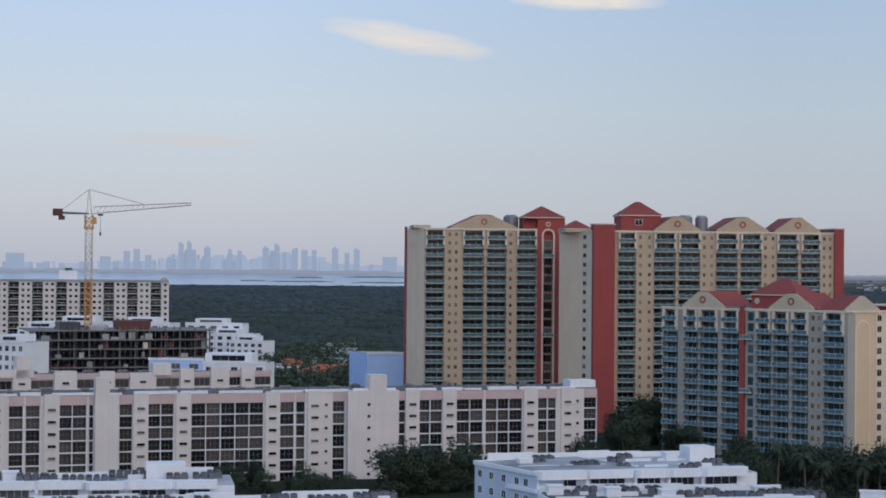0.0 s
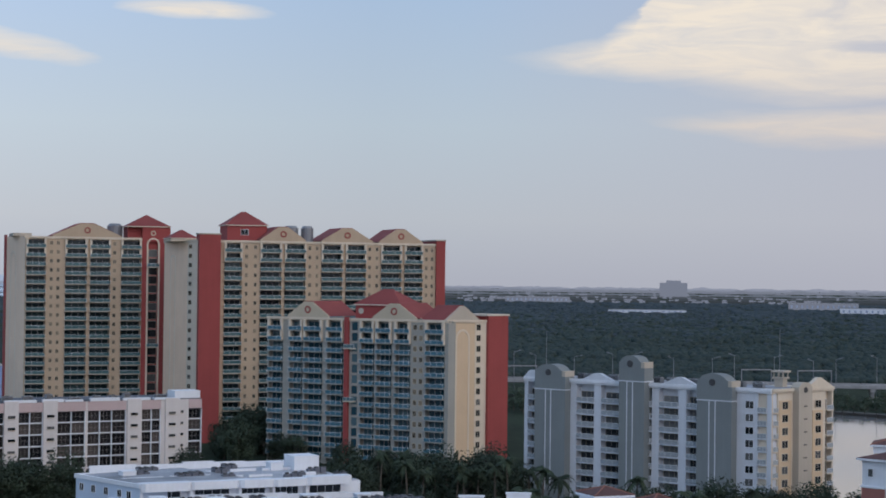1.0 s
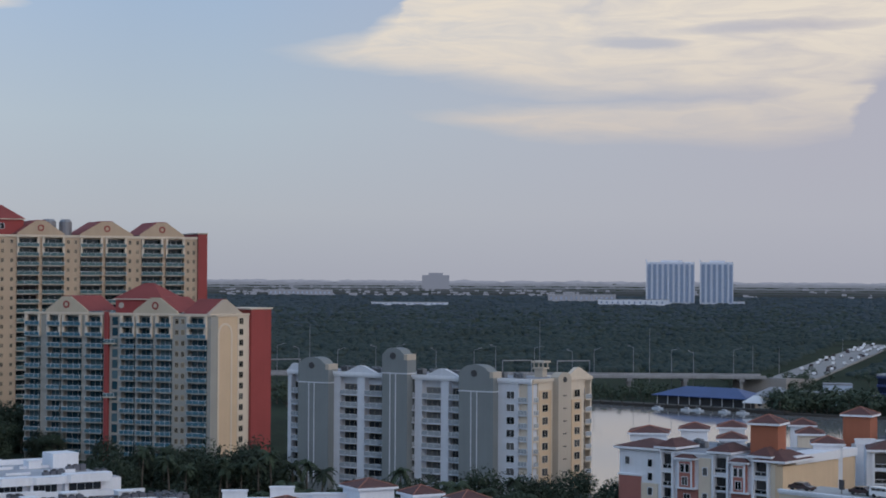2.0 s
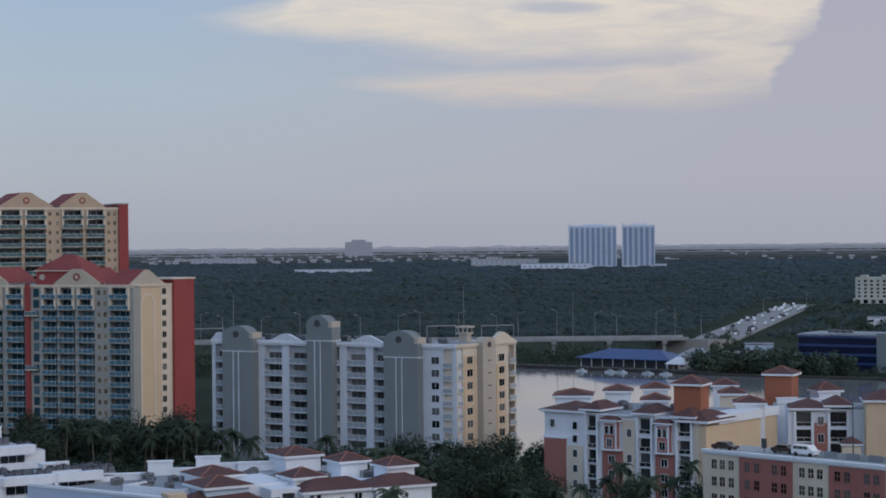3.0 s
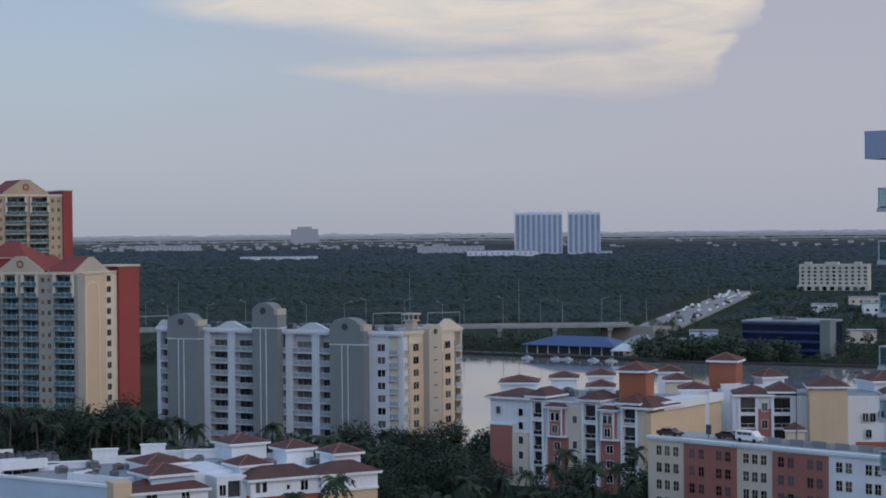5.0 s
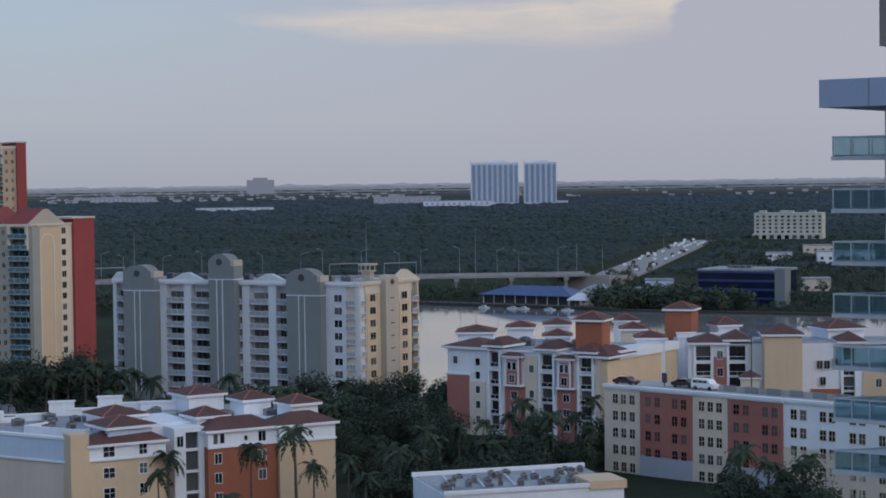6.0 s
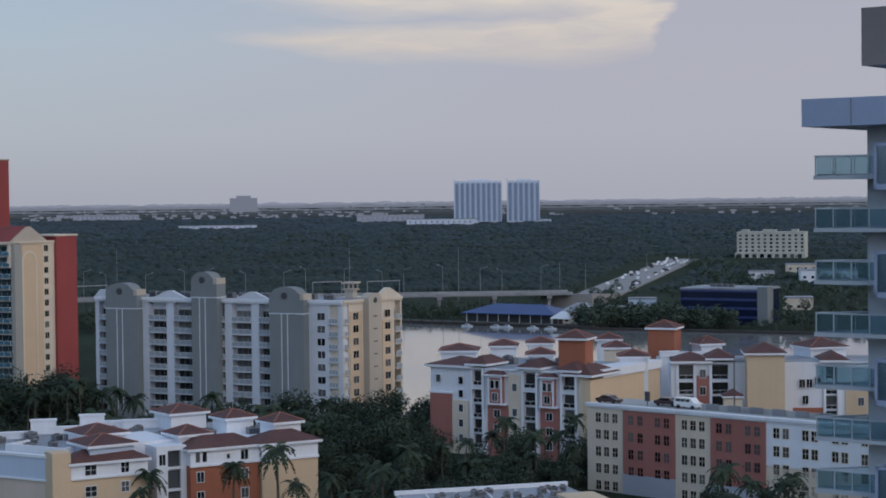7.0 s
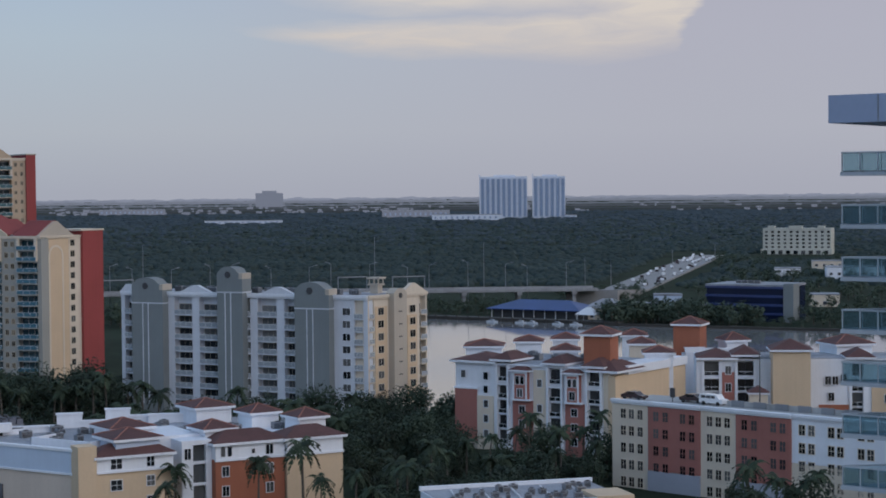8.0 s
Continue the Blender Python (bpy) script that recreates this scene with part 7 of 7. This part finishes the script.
# Same canopy with the bluish haze of distance put into its base colour.
M_MANGROVE2 = material("hazed_mangrove_canopy", (0.053, 0.070, 0.080), 0.95, vary=0.25, scale=0.012, fine=0.12, gloss=0.15)


def broadleaf(seed, h, r, mat):
    """A trunk with limbs and a crown of many small leaf sprays in uneven clumps."""
    rnd = random.Random(seed)
    ob = thing("tree", (0, 0, 0), 0, "dark broadleaf tree with a dense uneven crown", "tree", "trees")
    s = Shape()
    s.rod((0, 0, 0), (0.2, 0.1, h * 0.45), r * 0.07, sides=6, r2=r * 0.045)
    heads = []
    for k in range(9):
        a = rnd.uniform(0, 6.28)
        q = rnd.uniform(0.25, 0.75) * r
        c = Vector((q * math.cos(a), q * math.sin(a), h * rnd.uniform(0.28, 0.85)))
        heads.append((c, r * rnd.uniform(0.32, 0.5)))
        s.rod((0.1, 0.05, h * rnd.uniform(0.25, 0.42)), c, r * 0.03, sides=4, r2=r * 0.012)
    for k in range(4):
        a = rnd.uniform(0, 6.28)
        heads.append((Vector((0.6 * r * math.cos(a), 0.6 * r * math.sin(a), h * rnd.uniform(0.14, 0.26))), r * rnd.uniform(0.3, 0.42)))
    heads.append((Vector((0, 0, h * 0.82)), r * 0.5))
    part("trunk", s, M_BARK, ob)
    s = Shape()
    for c, q in heads:
        for k in range(205):
            v = Vector((rnd.gauss(0, 1), rnd.gauss(0, 1), rnd.gauss(0, 0.8)))
            v.normalize()
            p = c + v * q * rnd.uniform(0.65, 1.12)
            a = Vector((rnd.uniform(-1, 1), rnd.uniform(-1, 1), rnd.uniform(-0.6, 0.6))).normalized()
            b = a.cross(v + Vector((0, 0, 0.3))).normalized()
            e = rnd.uniform(0.16, 0.36) * r / 4.5
            s.face([p - a * e, p + b * e * 0.6 - a * 0.1 * e, p + a * e, p - b * e * 0.6])
    part("crown", s, mat, ob)
    return ob


def palm(seed, h, joined=False):
    """A leaning ringed trunk and a head of drooping feathered fronds."""
    rnd = random.Random(seed)
    ob = thing("palm_tree", (0, 0, 0), 0, "tall palm with drooping feathered fronds", "palm tree", "palms")
    s = Shape()
    lean = Vector((rnd.uniform(-0.6, 0.6), rnd.uniform(-0.6, 0.6), 0))
    pts = [Vector((0, 0, 0)) + lean * (t * t) + Vector((0, 0, h * t)) for t in (0, 0.25, 0.5, 0.75, 1)]
    for k in range(4):
        s.rod(pts[k], pts[k + 1], 0.24 - 0.03 * k, sides=6, r2=0.21 - 0.03 * k)
    part("trunk", s, M_BARK, ob)
    top = pts[-1]
    crown = Shape()
    for k in range(17):
        a = 2 * math.pi * k / 17 + rnd.uniform(-0.2, 0.2)
        rise = rnd.uniform(-0.35, 0.95)
        ln = rnd.uniform(2.4, 3.4)
        d = Vector((math.cos(a), math.sin(a), 0))
        side = Vector((-math.sin(a), math.cos(a), 0))
        f = crown if joined else Shape()
        prev = None
        for j in range(8):
            t = j / 7
            c = top + d * ln * t * (1 - 0.15 * t) + Vector((0, 0, ln * (rise * t - 0.85 * t * t)))
            if prev is not None:
                wd = 0.62 * math.sin(math.pi * min(1, 0.15 + 0.8 * t)) + 0.06
                drop = Vector((0, 0, -0.55 * wd))
                for sg in (-1, 1):
                    mid = prev.lerp(c, 0.5)
                    f.face([prev, prev.lerp(c, 0.55), mid + side * sg * wd + drop + d * 0.35, prev + side * sg * wd * 0.9 + drop + d * 0.22])
                    f.face([mid, c, c + side * sg * wd * 0.8 + drop + d * 0.3])
            prev = c
        if not joined:
            part("frond", f, M_PALM, ob)
    if joined:
        part("crown", crown, M_PALM, ob)
    return ob



TREES = [broadleaf(1, 10, 5.0, M_LEAF), broadleaf(2, 12, 5.6, M_LEAF), broadleaf(3, 8, 4.2, M_LEAF2), broadleaf(4, 13, 6.5, M_LEAF), broadleaf(5, 7, 3.8, M_LEAF)]
PALMS = [palm(11, 9.0), palm(12, 11.0), palm(13, 7.5)]
FAR_PALMS = [palm(14, 9.0, True), palm(15, 11.0, True), palm(16, 8.0, True)]
used = set()
rnd = random.Random(77)


def plant(kind, b, d, size=1.0, z=0.0):
    pool = TREES if kind == "tree" else PALMS if d < 282 else FAR_PALMS
    kind = kind if d < 282 else kind + "_far" if kind == "palm" else kind
    k = rnd.randrange(len(pool))
    p = spot(b, d, z)
    m = pose(p.x, p.y, p.z, 0, 0, rnd.uniform(0, 360)) @ Matrix.Diagonal((size, size, size * rnd.uniform(0.9, 1.15), 1))
    if (kind, k) not in used:
        used.add((kind, k))
        pool[k].matrix_basis = m
        return pool[k]
    ob = copy_thing(pool[k], Matrix.Identity(4))
    ob.matrix_basis = m
    return ob


FAR = Shape()


def far_tree(b, d, size):
    """One of the trees beyond the water, gathered into a single stand."""
    c = spot(b, d)
    h, r = 10 * size, 4.8 * size
    FAR.rod((c.x, c.y, 0), (c.x, c.y, h * 0.5), 0.3 * size, 0, 4)
    for i in range(6):
        a = rnd.uniform(0, 6.28)
        q = rnd.uniform(0.1, 0.7) * r
        e = Vector((c.x + q * math.cos(a), c.y + q * math.sin(a), h * rnd.uniform(0.25, 0.8)))
        w = r * rnd.uniform(0.4, 0.6)
        for j in range(34):
            v = Vector((rnd.gauss(0, 1), rnd.gauss(0, 1), rnd.gauss(0, 0.8))).normalized()
            p = e + v * w * rnd.uniform(0.7, 1.1)
            t = Vector((rnd.uniform(-1, 1), rnd.uniform(-1, 1), rnd.uniform(-0.5, 0.5))).normalized()
            n = t.cross(v + Vector((0, 0, 0.3))).normalized()
            k = rnd.uniform(0.4, 0.8) * size
            FAR.face([p - t * k, p + n * k * 0.7, p + t * k, p - n * k * 0.7], 1)


def band(kind, n, b0, b1, d0, d1, lo=0.8, hi=1.2):
    for k in range(n):
        b, d = b0 + (b1 - b0) * (k + rnd.random()) / n, rnd.uniform(d0, d1)
        if d > 725 and 28.6 < b < 34 and abs(b - (29.4 + 3.6 * max(0, d - 935) / 465)) < 0.8:
            continue
        if d > 660:
            far_tree(b, d, rnd.uniform(lo, hi))
        else:
            plant(kind, b, d, rnd.uniform(lo, hi))


# seed every kind once, then the stands
band("tree", 26, 5.3, 8.4, 500, 545, 0.6, 1.0)
band("tree", 22, 8.6, 15.0, 395, 450, 0.7, 1.0)
band("palm", 14, 9.5, 15.5, 385, 425, 0.8, 1.15)
band("tree", 34, 11.5, 23.0, 330, 375, 0.6, 0.95)
band("palm", 26, 13.5, 22.5, 322, 370, 0.8, 1.2)
band("tree", 30, 21.7, 25.2, 310, 395, 0.5, 0.75)
band("tree", 14, 22.3, 25.4, 262, 305, 0.42, 0.65)
band("palm", 8, 21.8, 25.0, 258, 330, 0.7, 1.0)
band("tree", 16, 24.5, 30.0, 285, 328, 0.5, 0.75)
band("palm", 12, 25.4, 29.9, 295, 330, 0.75, 1.0)
band("tree", 14, 24.0, 29.5, 258, 285, 0.5, 0.8)
band("palm", 7, 34.0, 36.6, 255, 272, 0.8, 1.05)
band("tree", 8, 33.6, 37.0, 252, 268, 0.55, 0.85)
band("tree", 9, -1.7, 0.6, 400, 424, 0.6, 0.95)
band("tree", 6, 0.6, 4.0, 390, 425, 0.45, 0.7)
band("tree", 8, -6.6, -2.6, 388, 412, 0.45, 0.7)
band("tree", 10, 2.4, 5.4, 395, 430, 0.5, 0.8)
for b, d, z in ((20.35, 276, 1.15), (18.95, 268, 0.9), (18.2, 262, 0.75), (16.1, 258, 0.8), (16.4, 276, 1.0), (20.9, 270, 0.8)):
    plant("palm", b, d, z)
band("tree", 60, -13.0, -1.2, 700, 1080, 0.7, 1.2)
band("tree", 44, 29.7, 32.9, 684, 716, 0.7, 1.0)
band("tree", 16, 32.9, 34.6, 674, 696, 0.55, 0.95)
band("tree", 8, 34.3, 35.9, 668, 690, 0.3, 0.5)
band("tree", 26, 35.9, 41.0, 668, 715, 0.5, 0.9)
band("tree", 34, 30.0, 33.4, 745, 980, 0.3, 0.5)
band("tree", 60, 33.4, 41.0, 745, 1050, 0.6, 0.95)
band("tree", 24, 23.0, 28.4, 735, 790, 0.45, 0.75)
band("tree", 14, 14.5, 19.3, 700, 780, 0.8, 1.2)

band("tree", 26, 22.6, 26.4, 735, 765, 0.35, 0.6)
band("tree", 20, 28.7, 31.6, 745, 860, 0.4, 0.7)
band("tree", 70, 33.2, 40.0, 1000, 1300, 0.5, 0.9)
band("tree", 40, 13.5, 19.3, 690, 770, 0.5, 0.8)
for k in range(34):
    far_tree(rnd.uniform(28.3, 30.9), rnd.uniform(850, 915), rnd.uniform(0.4, 0.6))
for k in range(40):
    far_tree(rnd.uniform(-6.2, -1.2), rnd.uniform(720, 760), rnd.uniform(0.6, 1.0))
for k in range(60):
    far_tree(rnd.uniform(-5.5, -2.3), rnd.uniform(690, 1000), rnd.uniform(0.8, 1.3))
tagged(new("far_tree_stand", FAR.mesh("far_tree_stand", M_BARK, M_LEAF2)), "dark low trees along the far shore and between houses", "trees", kind="stuff")

# ---- mangrove woods: one canopy of many small crowns ----
s = Shape()
rnd = random.Random(5)
count = 0
while count < 36000:
    b = rnd.uniform(-17, 46)
    real = 960 * (4600 / 960) ** rnd.random()
    if b < 14 and real < 1130:
        continue
    if 29.2 < b < 33.6 and real < 1500 and abs(b - (29.4 + 8.47 * (1 - 808 / real))) < 1.4:
        continue
    if 34.3 < b < 37.1 and 1300 < real < 1460:
        continue
    r, z = far(real)
    p = spot(b, r)
    stand = 0.5 + noise.noise((p.x / 90, p.y / 260, 0)) + 0.5 * noise.noise((p.x / 25, p.y / 80, 2))
    q = rnd.uniform(1.9, 4.4) * (0.75 + real / 3600)
    h = rnd.uniform(1.0, 2.3) + 1.8 * max(0, stand)
    h *= r / real
    # The farther a crown, the likelier it takes the haze-coloured canopy.
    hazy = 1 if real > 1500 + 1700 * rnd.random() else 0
    n, k = len(s.v), 5
    spin = rnd.uniform(0, 6.28)
    for ring, lift in ((1.0, 0.0), (0.92, 0.5), (0.55, 0.88)):
        for j in range(k):
            a = spin + 2 * math.pi * j / k
            w = q * ring * rnd.uniform(0.78, 1.18)
            s.v.append((p.x + w * math.cos(a), p.y + w * math.sin(a), z + h * (lift + rnd.uniform(-0.1, 0.1))))
    s.v.append((p.x, p.y, z + h))
    for e in (0, k):
        for j in range(k):
            i = (j + 1) % k
            s.f.append((n + e + j, n + e + i, n + e + k + i, n + e + k + j))
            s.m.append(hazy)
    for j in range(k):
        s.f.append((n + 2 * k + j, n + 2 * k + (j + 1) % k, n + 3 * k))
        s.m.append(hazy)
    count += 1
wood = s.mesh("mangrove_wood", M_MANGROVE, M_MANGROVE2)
wood.polygons.foreach_set("use_smooth", [True] * len(wood.polygons))
tagged(new("mangrove_wood", wood), "dark green mangrove woods spreading to the horizon", "woods", kind="stuff")
